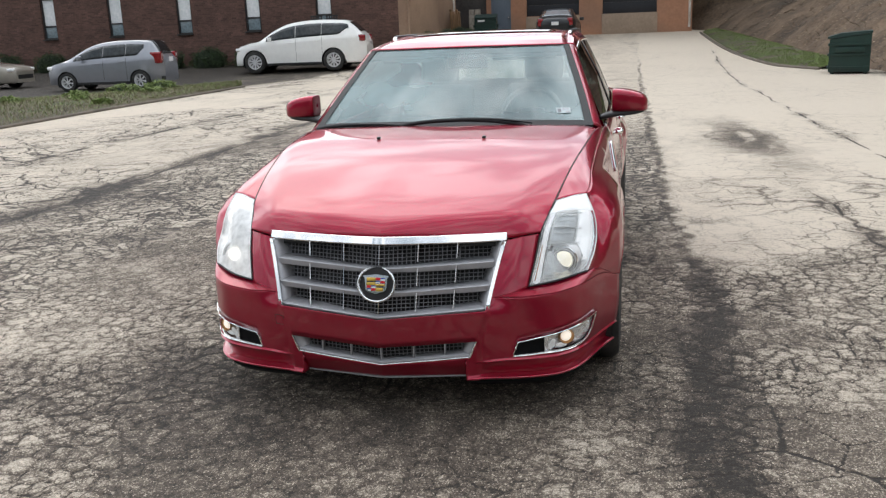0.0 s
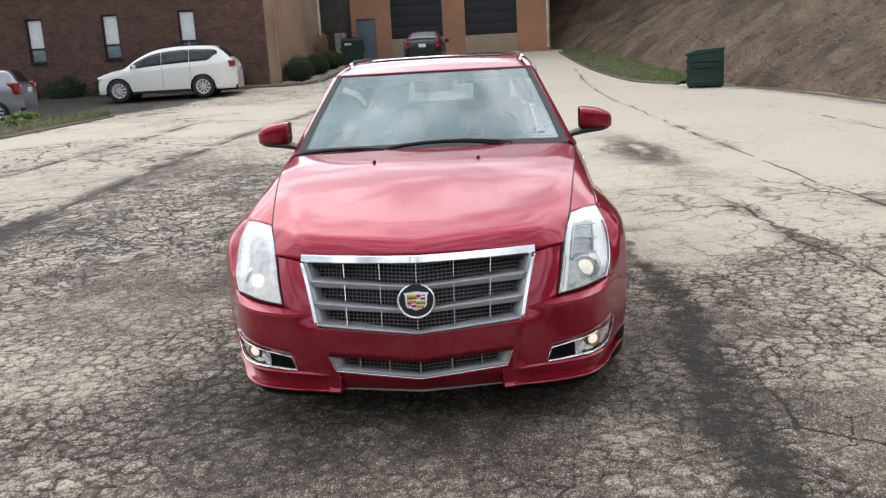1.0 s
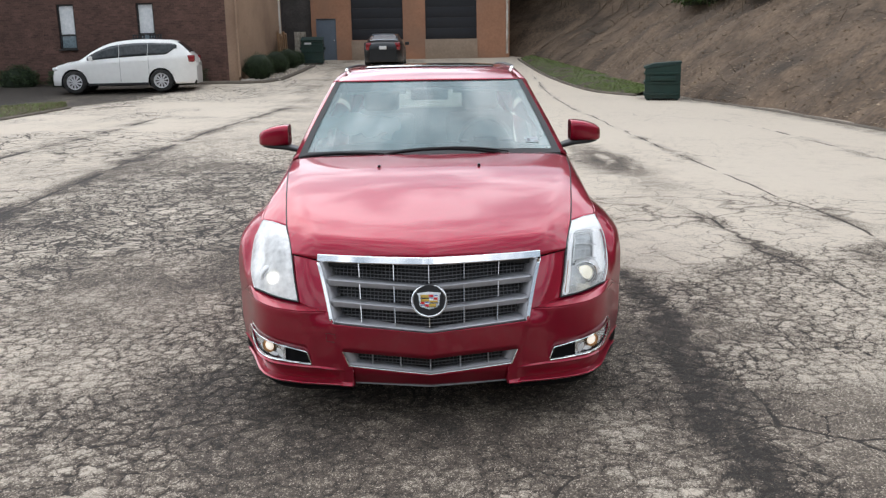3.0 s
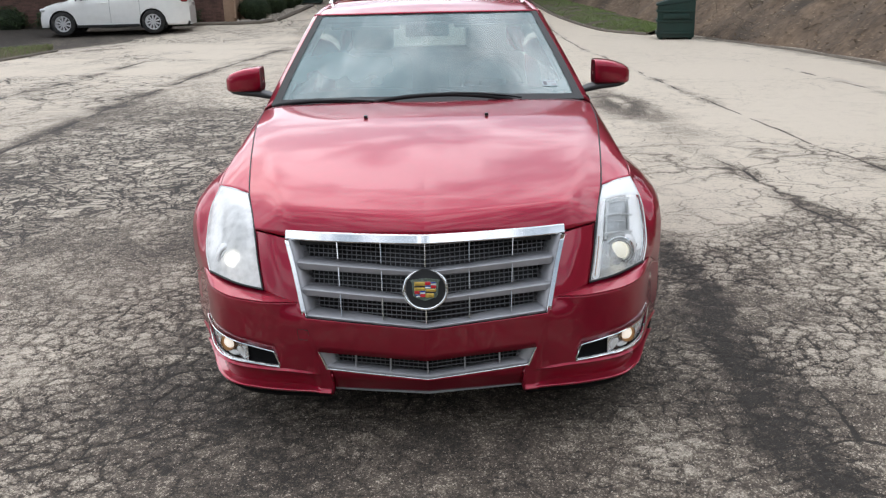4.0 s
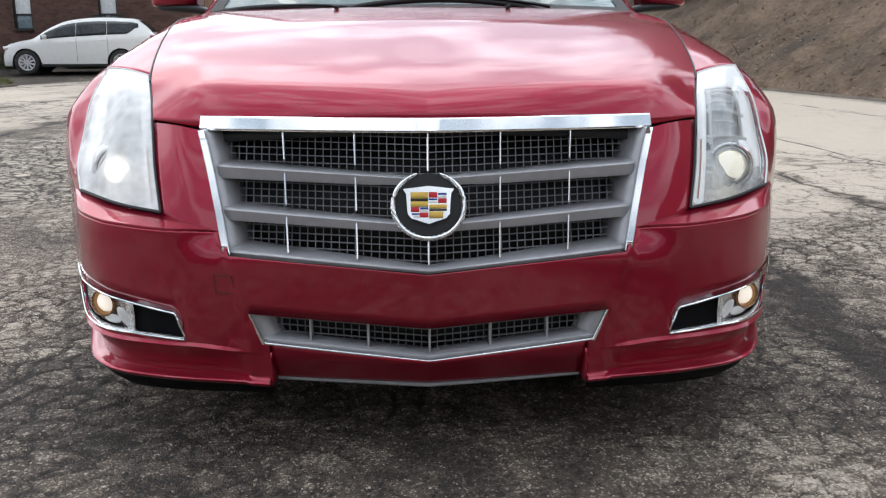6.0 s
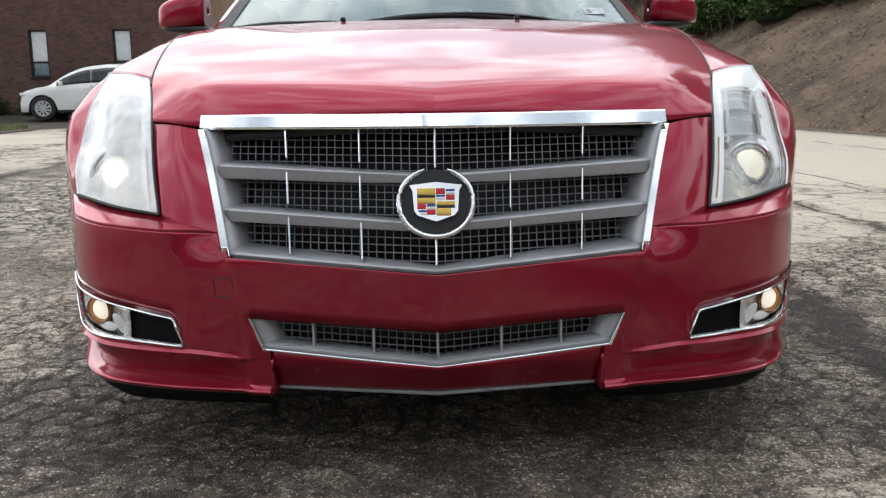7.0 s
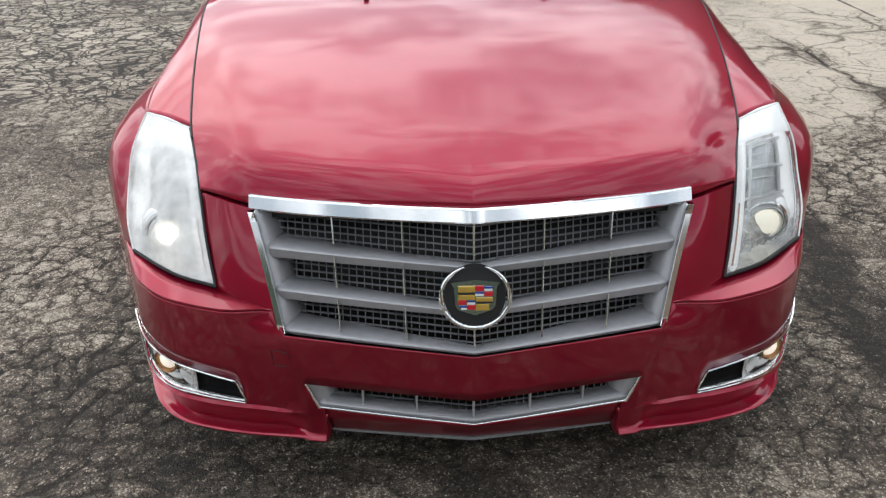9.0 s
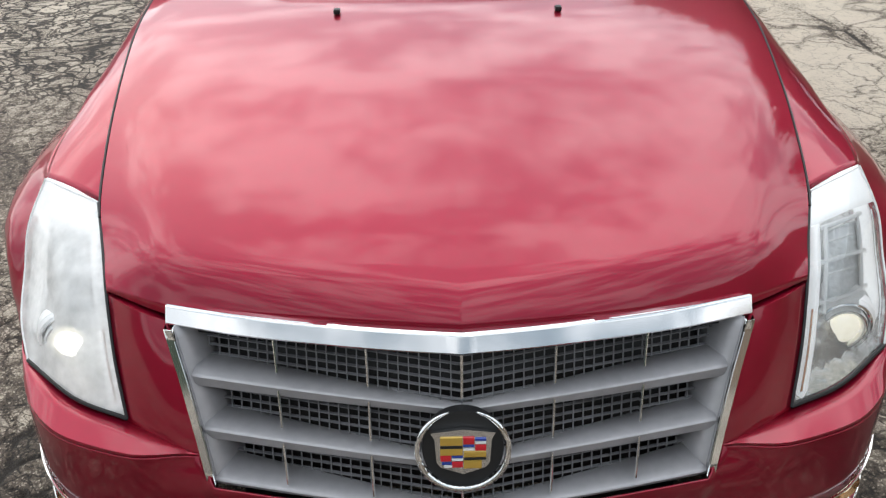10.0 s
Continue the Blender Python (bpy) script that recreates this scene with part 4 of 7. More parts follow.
def on_hill(d, y):
    i, j = int(np.argmin(abs(hx[:, 0] - d))), int(np.argmin(abs(hy[0] - y)))
    return Vector((HXw[i, j], hy[i, j], HZ[i, j]))


rng = np.random.default_rng(9)
pts = np.array([on_hill(13 * rng.random() ** 1.3, 2 + 40 * rng.random()) + Vector((rng.normal() * 0.05, rng.normal() * 0.05, 0.03)) for _ in range(22000)])
tagged(scatter(pts, rng, 0.095, DEAD, "leaf_litter", lie=0.35), "dry brown leaf litter on the bank", "leaves", kind="stuff")
tw = bmesh.new()
for k in range(130):
    p = on_hill(12 * rng.random(), 3 + 38 * rng.random())
    a, ln = rng.random() * 6.28, 0.3 + 0.9 * rng.random()
    tube_bm([p + Vector((0, 0, 0.03)), p + Vector((math.cos(a) * ln * 0.5, math.sin(a) * ln * 0.5, 0.10 + 0.2 * rng.random())), p + Vector((math.cos(a) * ln, math.sin(a) * ln, 0.05 + 0.35 * rng.random()))], [0.010, 0.007, 0.003], 4, bm=tw)
tagged(part("fallen_twigs", tw, TWIG), "fallen grey-brown twigs on the bank", "twigs", kind="stuff")
for k, (d, y, r, n) in enumerate(((3.9, 31.2, 1.15, 4200), (4.7, 29.2, 1.45, 5200), (5.9, 27.8, 1.6, 5600), (5.2, 31.6, 1.3, 4200), (6.9, 29.6, 1.8, 5600), (7.6, 26.6, 1.8, 5200), (8.6, 29.0, 2.1, 5600), (9.6, 25.2, 2.0, 5000), (7.4, 32.5, 1.6, 4200), (10.6, 21.5, 1.9, 4600), (11.6, 17.0, 2.0, 4600), (10.4, 30.0, 2.3, 5000), (11.4, 26.5, 2.3, 5000), (4.9, 25.2, 1.15, 4200), (5.1, 23.4, 1.1, 4000), (4.5, 26.9, 1.2, 4200), (6.4, 23.0, 1.5, 4600))):
    p = on_hill(d, y)
    bush(p.x, p.y, p.z - 0.1, r, r, r * 0.75, int(n * 1.7), "wild green shrub on the bank", LEAF_WILD, "wild shrubs", 0.13, 60 + k)
# dead brush along the upper bank
brush = bmesh.new()
for k in range(900):
    p = on_hill(3.2 + 8.5 * rng.random() ** 0.8, 27 + 21 * rng.random())
    hgt, lx, ly = 0.4 + 1.3 * rng.random() ** 2, rng.normal() * 0.25, rng.normal() * 0.25
    tube_bm([p, p + Vector((lx * 0.4, ly * 0.4, hgt * 0.55)), p + Vector((lx, ly, hgt))], [0.016, 0.011, 0.004], 3, bm=brush)
tagged(part("dead_brush", brush, TWIG), "dry grey-brown brush along the upper bank", "brush", kind="stuff")
# unseen bank, added behind the camera to close the place and block low sky
bxx, byy = np.meshgrid(np.linspace(-60, 60, 90), np.concatenate([np.linspace(0, 14, 40), np.linspace(15, 60, 12)]), indexing="ij")
BZ = 0.55 * np.minimum(byy, 14) + 1.2 * (fractal(bxx, byy, 4.0, 401) - 0.5) * smooth(0, 3, byy) - 0.06
bid = np.arange(bxx.size).reshape(bxx.shape)
tagged(mesh_of("unseen_bank_behind", np.stack([bxx, -17.0 - byy, BZ], -1).reshape(-1, 3), np.stack([bid[:-1, :-1], bid[:-1, 1:], bid[1:, 1:], bid[1:, :-1]], -1).reshape(-1, 4), LEAFCORE, smooth=60), "unseen dark bank added behind the camera", "bank", kind="structure")
def tree(d, y, h, seed):
    """A young tree with a tapered trunk, limbs and a loose, uneven crown."""
    r = np.random.default_rng(seed)
    p = on_hill(d, y)
    T = thing("tree", "leafy young tree on top of the bank", "tree", pose(p.x, p.y, p.z - 0.15), "trees on the bank")
    sway = r.normal(size=2) * 0.35
    tube("trunk", [(0, 0, 0), (sway[0] * 0.3, sway[1] * 0.3, h * 0.35), (sway[0], sway[1], h * 0.72), (sway[0] * 1.2, sway[1] * 1.2, h * 0.95)], [0.16, 0.12, 0.07, 0.02], TWIG, T, seg=7)
    leaves = []
    for k in range(11):
        z = h * (0.30 + 0.06 * k)
        a = 2.4 * k + seed
        ln = h * (0.30 - 0.013 * k) * (0.8 + 0.4 * r.random())
        base = np.array([sway[0] * z / h, sway[1] * z / h, z])
        tip = base + np.array([math.cos(a) * ln, math.sin(a) * ln, ln * 0.45])
        tube("limb", [base, base * 0.45 + tip * 0.55 + np.array([0, 0, 0.15]), tip], [0.06, 0.035, 0.012], TWIG, T, seg=5)
        for c, w in ((tip, 0.75), (base * 0.4 + tip * 0.6, 0.6), (tip + np.array([0.2, -0.2, 0.5]), 0.5)):
            leaves.append(c + r.normal(size=(250, 3)) * np.array([w, w, w * 0.7]) * h / 9)
    scatter(np.concatenate(leaves), r, 0.38, LEAF_WILD, "crown", T, aspect=1.7)
    return T


for k, (d, y, h) in enumerate(((6.5, 33.5, 7.0), (8.5, 30.5, 7.5), (10.0, 27.0, 9.5), (9.0, 35.5, 10.0), (11.5, 31.5, 10.5), (12.0, 24.0, 9.5), (13.0, 19.5, 9.0), (13.0, 28.0, 10.5), (13.2, 14.0, 8.0), (7.0, 40.5, 9.0), (9.5, 44.0, 9.5), (6.5, 46.5, 8.0), (12.5, 40.0, 11.0), (11.0, 36.5, 12.5), (13.5, 45.5, 11.5), (8.5, 51.0, 9.0), (4.5, 52.0, 8.0), (3.0, 48.0, 7.5), (10.5, 49.0, 10.0), (11.5, 56.0, 11.0), (15.0, 41.0, 13.0), (16.0, 33.0, 14.0), (16.0, 25.0, 13.0))):
    tree(d, y, h, 300 + k)
# bare saplings and brush at the far end of the bank
for k in range(64):
    p = on_hill(4.5 + 7.5 * rng.random(), 30 + 24 * rng.random())
    T = thing("sapling", "thin bare grey sapling on the bank", "tree", pose(p.x, p.y, p.z), "bare saplings")
    h = 2.0 + 3.5 * rng.random()
    lean = rng.normal() * 0.25
    tube("trunk", [(0, 0, -0.1), (lean * 0.3, 0.1, h * 0.5), (lean, 0.1, h)], [0.075, 0.05, 0.015], TWIG, T, seg=5)
    for j in range(7):
        z = h * (0.3 + 0.09 * j)
        a = rng.random() * 6.28
        tube("branch", [(lean * 0.3 * z / h, 0.1 * z / h, z), (math.cos(a) * 0.35 * h / 3, math.sin(a) * 0.35 * h / 3, z + 0.45)], [0.018, 0.004], TWIG, T, seg=4)

# ---- grass strip and verge ----
def ribbon(name, near, far, z_up, material, label, n=40, rows=10):
    a, b = cr([(*p, 0) for p in near], n), cr([(*p, 0) for p in far], n)
    grid = np.array([a + (b - a) * k for k in np.linspace(0, 1, rows)])
    for i in range(rows):
        grid[i, :, 2] = lift(0, grid[i, :, 1]) + z_up * math.sin(math.pi * min(1, 0.08 + i / (rows - 1))) + 0.04 * (fractal(grid[i, :, 0], grid[i, :, 1], 0.6, 301) - 0.5) + 0.01
    return grid, tagged(surf(name, [grid], material, None, (0, 20, -50), thick=0.0), label, name.split("_")[0], kind="structure")


g_grid, _ = ribbon("grass_strip", [(4.25, 41.0), (4.55, 33), (5.1, 28.0), (5.75, 25.2), (6.3, 23.9)], [(5.6, 41.5), (7.0, 34), (7.9, 29), (8.1, 26), (7.6, 24.1)], 0.16, GRASS_SOIL, "mown grass strip at the foot of the bank")
rng = np.random.default_rng(12)


def strew(grid, n):
    r, c = grid.shape[:2]
    u, v = rng.random(n) * (r - 1.01), rng.random(n) * (c - 1.01)
    i, j = u.astype(int), v.astype(int)
    fu, fv = (u - i)[:, None], (v - j)[:, None]
    return (grid[i, j] * (1 - fu) + grid[i + 1, j] * fu) * (1 - fv) + (grid[i, j + 1] * (1 - fu) + grid[i + 1, j + 1] * fu) * fv


lawn = strew(g_grid, 34000)
lawn = lawn[fractal(lawn[:, 0], lawn[:, 1], 0.9, 303) + 0.10 * rng.random(len(lawn)) > 0.42]
tagged(scatter(lawn, rng, 0.055, BLADE, "grass", upright=0.5, aspect=6), "short green grass on the strip", "grass", kind="stuff")
tagged(tube("kerb_right", [(x - 0.1, y, float(lift(x, y)) + 0.03) for x, y in cr([(4.25, 41.0, 0), (4.55, 33, 0), (5.1, 28.0, 0), (5.75, 25.2, 0), (6.3, 23.7, 0)], 6)[:, :2]], 0.045, KERB, None), "low broken concrete kerb", "kerb", kind="structure")
v_grid, _ = ribbon("verge", [(-10.9, 8.0), (-10.9, 11.5), (-11.0, 15.5), (-10.9, 19.0), (-10.9, 22.5)], [(-20.5, 8.0), (-20.0, 12.0), (-18.5, 15.5), (-15.0, 19.5), (-11.3, 23.2)], 0.12, GRASS_SOIL, "weedy earth verge between lot and parking")
tagged(scatter(strew(v_grid, 42000), rng, 0.085, WEED, "weeds", upright=0.35, aspect=10), "dry and green weeds on the verge", "weeds", kind="stuff")
tagged(scatter(strew(v_grid, 9000), rng, 0.12, CLUMP, "tall_weeds", upright=0.4, aspect=11), "taller green weeds on the verge", "weeds", kind="stuff")
for k, (x, y, r) in enumerate(((-13.0, 21.2, 0.30), (-12.2, 19.4, 0.30), (-14.6, 16.6, 0.3), (-16.2, 15.9, 0.35), (-11.7, 16.2, 0.22), (-13.2, 19.6, 0.42), (-12.6, 20.6, 0.45), (-13.9, 18.4, 0.30), (-17.0, 14.5, 0.5), (-15.2, 15.2, 0.35), (-12.9, 17.0, 0.25), (-18.6, 14.2, 0.5))):
    bush(x, y, 0.03, r * 1.3, r, r * 0.6, 2600, "low bright green weed clump on the verge", CLUMP, "weed clumps", 0.06, 90 + k)
tagged(tube("kerb_verge", [(x + 0.08, y, float(lift(x, y)) + 0.02) for x, y in cr([(-10.9, 8.0, 0), (-10.9, 11.5, 0), (-11.0, 15.5, 0), (-10.9, 19.0, 0), (-10.9, 22.5, 0)], 6)[:, :2]], 0.042, KERB, None), "crumbling low kerb along the verge", "kerb", kind="structure")
tagged(tube("kerb_bank", [(float(np.interp(y, [0, 12, 17, 21.5], [8.75, 8.3, 8.1, 7.5])) - 0.15, y, 0.0) for y in np.linspace(0, 21.5, 40)], 0.045, KERB, None), "half-buried kerb at the foot of the bank", "kerb", kind="structure")


# ---- parked cars ----
def parked_car(name, label, m, paint, L, W, belt, top, wf, wr, r, windows, screen, rear_glass, rim, sill=0.22, group="parked cars", tail=(0.95, 0.22), mirror_y=None, spokes=9, rails=None):
    """A car with nose at y = 0: belt and top give heights along its length."""
    C = thing(name, label, "car", m, group)
    bz, tz = (lambda y: float(np.interp(y, *belt))), cr(np.array(top).T, 6)
    topz = lambda y: float(np.interp(y, tz[:, 0], tz[:, 1]))

    def width(y):
        k = W
        if y < 0.7:
            k -= 0.32 * ((0.7 - y) / 0.7) ** 2.2
        if y > L - 0.8:
            k -= 0.30 * ((y - L + 0.8) / 0.8) ** 2.4
        return k

    def section(y):
        w, b, t = width(y), bz(y), topz(y)
        b = min(b, t - 0.012)
        h = max(t - b, 0.0)
        low = sill
        for wy in (wf, wr):
            if abs(y - wy) < r * 1.13:
                low = max(low, r + math.sqrt((r * 1.13) ** 2 - (y - wy) ** 2))
        re = w - 0.07 - 0.36 * min(h, 0.6)
        zz = lambda z: max(z, low)
        return [(w * 0.93, zz(sill)), (w * 0.985, zz(sill + 0.05)), (w, zz(0.48)), (w, max(zz(0.6), b - 0.16)), (w - 0.012, max(zz(0.62), b - 0.07)), (w - 0.045, max(b, low + 0.02)), (re, max(t - 0.07, b + 0.004)), (re - 0.06, max(t - 0.02, b + 0.008)), (re * 0.55, t + 0.012), (0, t + 0.02)]

    ys = sorted(set(np.linspace(0, L, 70).tolist() + [wy + r * 1.13 * math.cos(a) for wy in (wf, wr) for a in np.linspace(0.02, 3.12, 14)]))
    grid = np.array([[(x, y, z) for x, z in section(y)] for y in ys])
    nose, tailg = grid[:1].copy(), grid[-1:].copy()
    nose[:, :, 0] *= 0.0
    tailg[:, :, 0] *= 0.0
    surf("body", [np.concatenate([nose, grid, tailg])], paint, C, (0, L / 2, 0.55), thick=0.0, mirror=True, smooth=38)
    for s in (1, -1):
        for wi, (a, b) in enumerate(windows):
            yy = np.linspace(a, b, 16)
            pane = []
            for y in yy:
                sec = section(y)
                p, q = np.array(sec[5]), np.array(sec[6])
                f1 = 0.90 if q[1] - p[1] > 0.12 else 0.55
                f0 = 0.08 + (0.50 * float(smooth(a + 0.55 * (b - a), b, y)) ** 1.4 if wi == len(windows) - 1 else 0)
                pane.append([(s * (p[0] + (q[0] - p[0]) * f + 0.010), y, p[1] + (q[1] - p[1]) * f) for f in np.linspace(f0, f1, 5)])
            surf("side_window", [np.array(pane)], SEEN_GLASS, C, (0, L / 2, 0.7), thick=0.003)
        for wy in (wf, wr):
            wheel(C, s * (W - 0.12), wy, r, r, 0.22, s, rim, spokes)
            lin = np.array([[(s * x, wy + r * 1.12 * math.cos(a), r + r * 1.12 * math.sin(a)) for x in (W - 0.4, W - 0.02)] for a in np.linspace(-0.5, math.pi + 0.5, 18)])
            surf("wheel_liner", [lin], BLACK, C, (s * W, wy, r), thick=0.002, flip=-1)
        for a, b in windows[:2]:
            hy, hz = b - 0.12, bz(b) - 0.13
            tube("door_handle", [(s * (W + 0.004), hy - 0.1, hz), (s * (W + 0.03), hy - 0.06, hz), (s * (W + 0.03), hy + 0.04, hz), (s * (W + 0.004), hy + 0.08, hz)], 0.012, paint, C)
            tube("door_seam", [(s * (W + 0.001), b + 0.03, sill + 0.12), (s * (W + 0.001), b + 0.03, hz), (s * (W - 0.02), b + 0.03, bz(b) - 0.02)], 0.005, BLACK, C, seg=5)
        if mirror_y:
            part("door_mirror", box_bm((s * (W + 0.09), mirror_y, bz(mirror_y) + 0.08), (0.20, 0.12, 0.15), 0.04, seg=3), paint, C, "", 50)
        part("tail_light", box_bm((s * (width(L - 0.20) - 0.095), L - 0.22, tail[0]), (0.24, 0.38, tail[1]), 0.05, seg=3), TAIL, C, "red lamp", 50)
        part("headlight", box_bm((s * (width(0.25) - 0.15), 0.22, topz(0.22) - 0.11), (0.26, 0.34, 0.11), 0.045, seg=3), LAMPGREY, C, "", 50)
        part("sill_trim", box_bm((s * (W - 0.02), (wf + wr) / 2, sill + 0.02), (0.06, wr - wf - 2.3 * r, 0.09), 0.01), BLACK, C, "", 40)
    for nm, (a, b), inset in (("windscreen", screen, 0.05), ("rear_window", rear_glass, 0.05)):
        rows = []
        for y in np.linspace(a, b, 8):
            sec = section(y)
            e = sec[7][0] - inset
            rows.append([(u * e, y, float(np.interp(abs(u * e), [0, sec[8][0], sec[7][0]], [sec[9][1], sec[8][1], sec[7][1]])) + 0.008) for u in np.linspace(-1, 1, 9)])
        off = np.array([0, -0.012 if nm == "windscreen" else 0.012, 0])
        surf(nm, [np.array(rows) + off], PALEGLASS if name == "black_sedan" and nm == "rear_window" else DARKGLASS, C, (0, L / 2, 0.6), thick=0.003)
    if rails:
        for sd in (1, -1):
            tube("roof_rail", [(sd * (section(y)[7][0] - 0.02), y, topz(y) + dz) for y, dz in ((rails[0], 0.0), (rails[0] + 0.1, 0.05), ((rails[0] + rails[1]) / 2, 0.055), (rails[1] - 0.1, 0.05), (rails[1], 0.0))], 0.014, ALLOY, C)
        part("spoiler", box_bm((0, rails[1] + 0.22, topz(rails[1] + 0.2) + 0.0), (1.25, 0.16, 0.03), 0.012), paint, C, "", 50)
    part("front_lower_grille", box_bm((0, 0.04, 0.42), (W * 1.1, 0.10, 0.16), 0.03), BLACK, C, "", 40)
    part("rear_bumper", box_bm((0, L - 0.075, 0.34), (W * 1.5, 0.14, 0.12), 0.04, seg=3), BLACK, C, "", 50)
    part("plate", box_bm((0, L + 0.016, tail[0] - 0.06), (0.32, 0.012, 0.15), 0.004), WHITE, C, "pale plate", 40)
    part("floor_pan", box_bm((0, L / 2, sill + 0.03), (W * 1.5, L - 0.5, 0.05), 0), BLACK, C)
    return C


TAIL = mat("red_lamp_glass", (0.24, 0.005, 0.010), rough=0.12, var=0.1, coat=1.0)
PEARL = mat("white_paint", (0.86, 0.855, 0.83), rough=0.3, var=0.04, coat=1.0)
SILVER = mat("silver_blue_paint", (0.27, 0.28, 0.31), rough=0.32, metal=0.5, var=0.05, coat=1.0)
BEIGE = mat("champagne_paint", (0.42, 0.385, 0.33), rough=0.3, metal=0.4, var=0.05, coat=1.0)
INKY = mat("black_paint", (0.008, 0.009, 0.012), rough=0.3, var=0.1, coat=0.3)
ALLOY = RIMPAINT


def place(front, rear, wf):
    """Pose of a car from where its front and rear wheels stand on the ground (middle of the car)."""
    d = (Vector(rear) - Vector(front)).normalized()
    nose = Vector(front) - d * wf
    zf, zr = float(lift(0, front[1])), float(lift(0, rear[1]))
    return pose(nose.x, nose.y, (zf + zr) / 2, 0, 0, math.degrees(math.atan2(-d.x, d.y)))


parked_car("white_suv", "pearl white three-row SUV, clean, chrome wheels, parked by the brick wall", place((-13.02, 29.15), (-10.02, 29.5), 0.80), PEARL, 5.05, 1.0,
           ([0, 0.3, 1.1, 3.6, 5.05], [0.86, 1.00, 1.12, 1.26, 1.32]), ([0, 0.05, 0.16, 0.5, 1.0, 1.5, 2.05, 2.7, 3.3, 3.9, 4.4, 4.86, 5.05], [0.62, 0.82, 0.95, 1.08, 1.18, 1.50, 1.74, 1.84, 1.86, 1.84, 1.77, 1.36, 1.02]), 0.80, 3.82, 0.40,
           [(1.28, 2.385), (2.40, 3.385), (3.40, 4.42)], (1.08, 1.95), (4.44, 4.84), RIMPAINT, mirror_y=1.45, tail=(1.16, 0.24), sill=0.28, spokes=10, rails=None)
parked_car("silver_hatchback", "silver-blue compact hatchback parked behind the verge", place((-17.0, 23.2), (-14.57, 23.5), 0.75), SILVER, 3.95, 0.84,
           ([0, 0.4, 0.9, 3.0, 3.95], [0.78, 0.88, 0.94, 1.04, 1.08]), ([0, 0.12, 0.45, 0.85, 1.4, 1.9, 2.6, 3.3, 3.6, 3.84, 3.95], [0.66, 0.82, 0.92, 1.04, 1.34, 1.50, 1.55, 1.53, 1.47, 1.08, 0.90]), 0.75, 3.2, 0.30,
           [(1.02, 1.985), (2.0, 2.755), (2.77, 3.36)], (0.95, 1.78), (3.45, 3.84), ALLOY, mirror_y=1.3, tail=(0.98, 0.36), spokes=7)
parked_car("beige_sedan", "champagne sedan parked beside the hatchback", place((-21.6, 25.3), (-24.2, 25.0), 0.92), BEIGE, 4.75, 0.90,
           ([0, 0.5, 1.2, 3.6, 4.75], [0.72, 0.82, 0.90, 0.98, 0.98]), ([0, 0.12, 0.6, 1.3, 1.9, 2.4, 3.2, 3.8, 4.2, 4.6, 4.75], [0.60, 0.76, 0.85, 0.95, 1.30, 1.46, 1.46, 1.22, 1.04, 1.0, 0.85]), 0.92, 3.64, 0.32,
           [(1.6, 2.35), (2.43, 3.25)], (1.4, 2.25), (3.35, 3.95), ALLOY, mirror_y=1.6)
parked_car("white_sedan", "white sedan parked across the end of the verge", place((-12.45, 11.55), (-15.05, 11.15), 0.92), PEARL, 4.6, 0.89,
           ([0, 0.5, 1.2, 3.6, 4.6], [0.72, 0.82, 0.90, 0.98, 0.98]), ([0, 0.12, 0.6, 1.3, 1.9, 2.4, 3.2, 3.8, 4.2, 4.5, 4.6], [0.58, 0.74, 0.84, 0.94, 1.28, 1.44, 1.44, 1.2, 1.03, 0.98, 0.85]), 0.92, 3.58, 0.32,
           [(1.6, 2.35), (2.43, 3.25)], (1.4, 2.25), (3.35, 3.95), ALLOY, mirror_y=1.6)
parked_car("black_sedan", "black sedan with red tail lamps parked at the dock doors", place((-2.34, 40.3), (-2.34, 37.6), 0.95), INKY, 4.75, 0.90,
           ([0, 0.5, 1.2, 3.6, 4.75], [0.74, 0.84, 0.92, 1.0, 1.02]), ([0, 0.12, 0.6, 1.3, 1.9, 2.4, 3.2, 3.8, 4.2, 4.62, 4.75], [0.60, 0.78, 0.87, 0.97, 1.30, 1.46, 1.46, 1.26, 1.10, 1.06, 0.90]), 0.95, 3.7, 0.33,
           [(1.6, 2.35), (2.43, 3.25)], (1.4, 2.25), (3.3, 4.05), ALLOY, mirror_y=1.6, tail=(0.90, 0.34))


# ---- the red wagon ----
CAR = thing("red_wagon", "dark red metallic wagon with lit headlights on cracked asphalt", "car")
WHEEL_Y, ARCH_R, AXLE_Z = 0.90, 0.385, 0.335
BX = [0, 0.2, 0.423, 0.53, 0.62, 0.70, 0.757, 0.80, 0.834, 0.868, 0.90, 0.93]
BY = [0.0, 0.024, 0.054, 0.066, 0.086, 0.116, 0.165, 0.225, 0.305, 0.395, 0.465, 0.53]
_fine = cr(np.array([BX, BY]).T, 12)
_px = np.linspace(-0.1, 1.0, 1101)
_py = np.interp(_px, _fine[:, 0], _fine[:, 1])
_py = np.where(_px < 0, 0.12 * _px, np.where(_px > 0.93, 0.53 + 2.2 * (_px - 0.93), _py))
_kern = np.exp(-(np.arange(-60, 61) / 24.0) ** 2)
_py = np.concatenate([_py[:60], np.convolve(_py, _kern / _kern.sum(), "valid"), _py[-60:]])


def plan_y(x):
    """How far back the bumper's face lies at a distance x from the middle."""
    return lerp(x, _px, _py)


def inward(x):
    lo, hi = max(0.0, x - 0.004), min(0.93, x + 0.004)
    if x < 0.003:
        return Vector((0, 1))
    d = Vector((hi - lo, plan_y(hi) - plan_y(lo))).normalized()
    return Vector((-d.y, d.x))


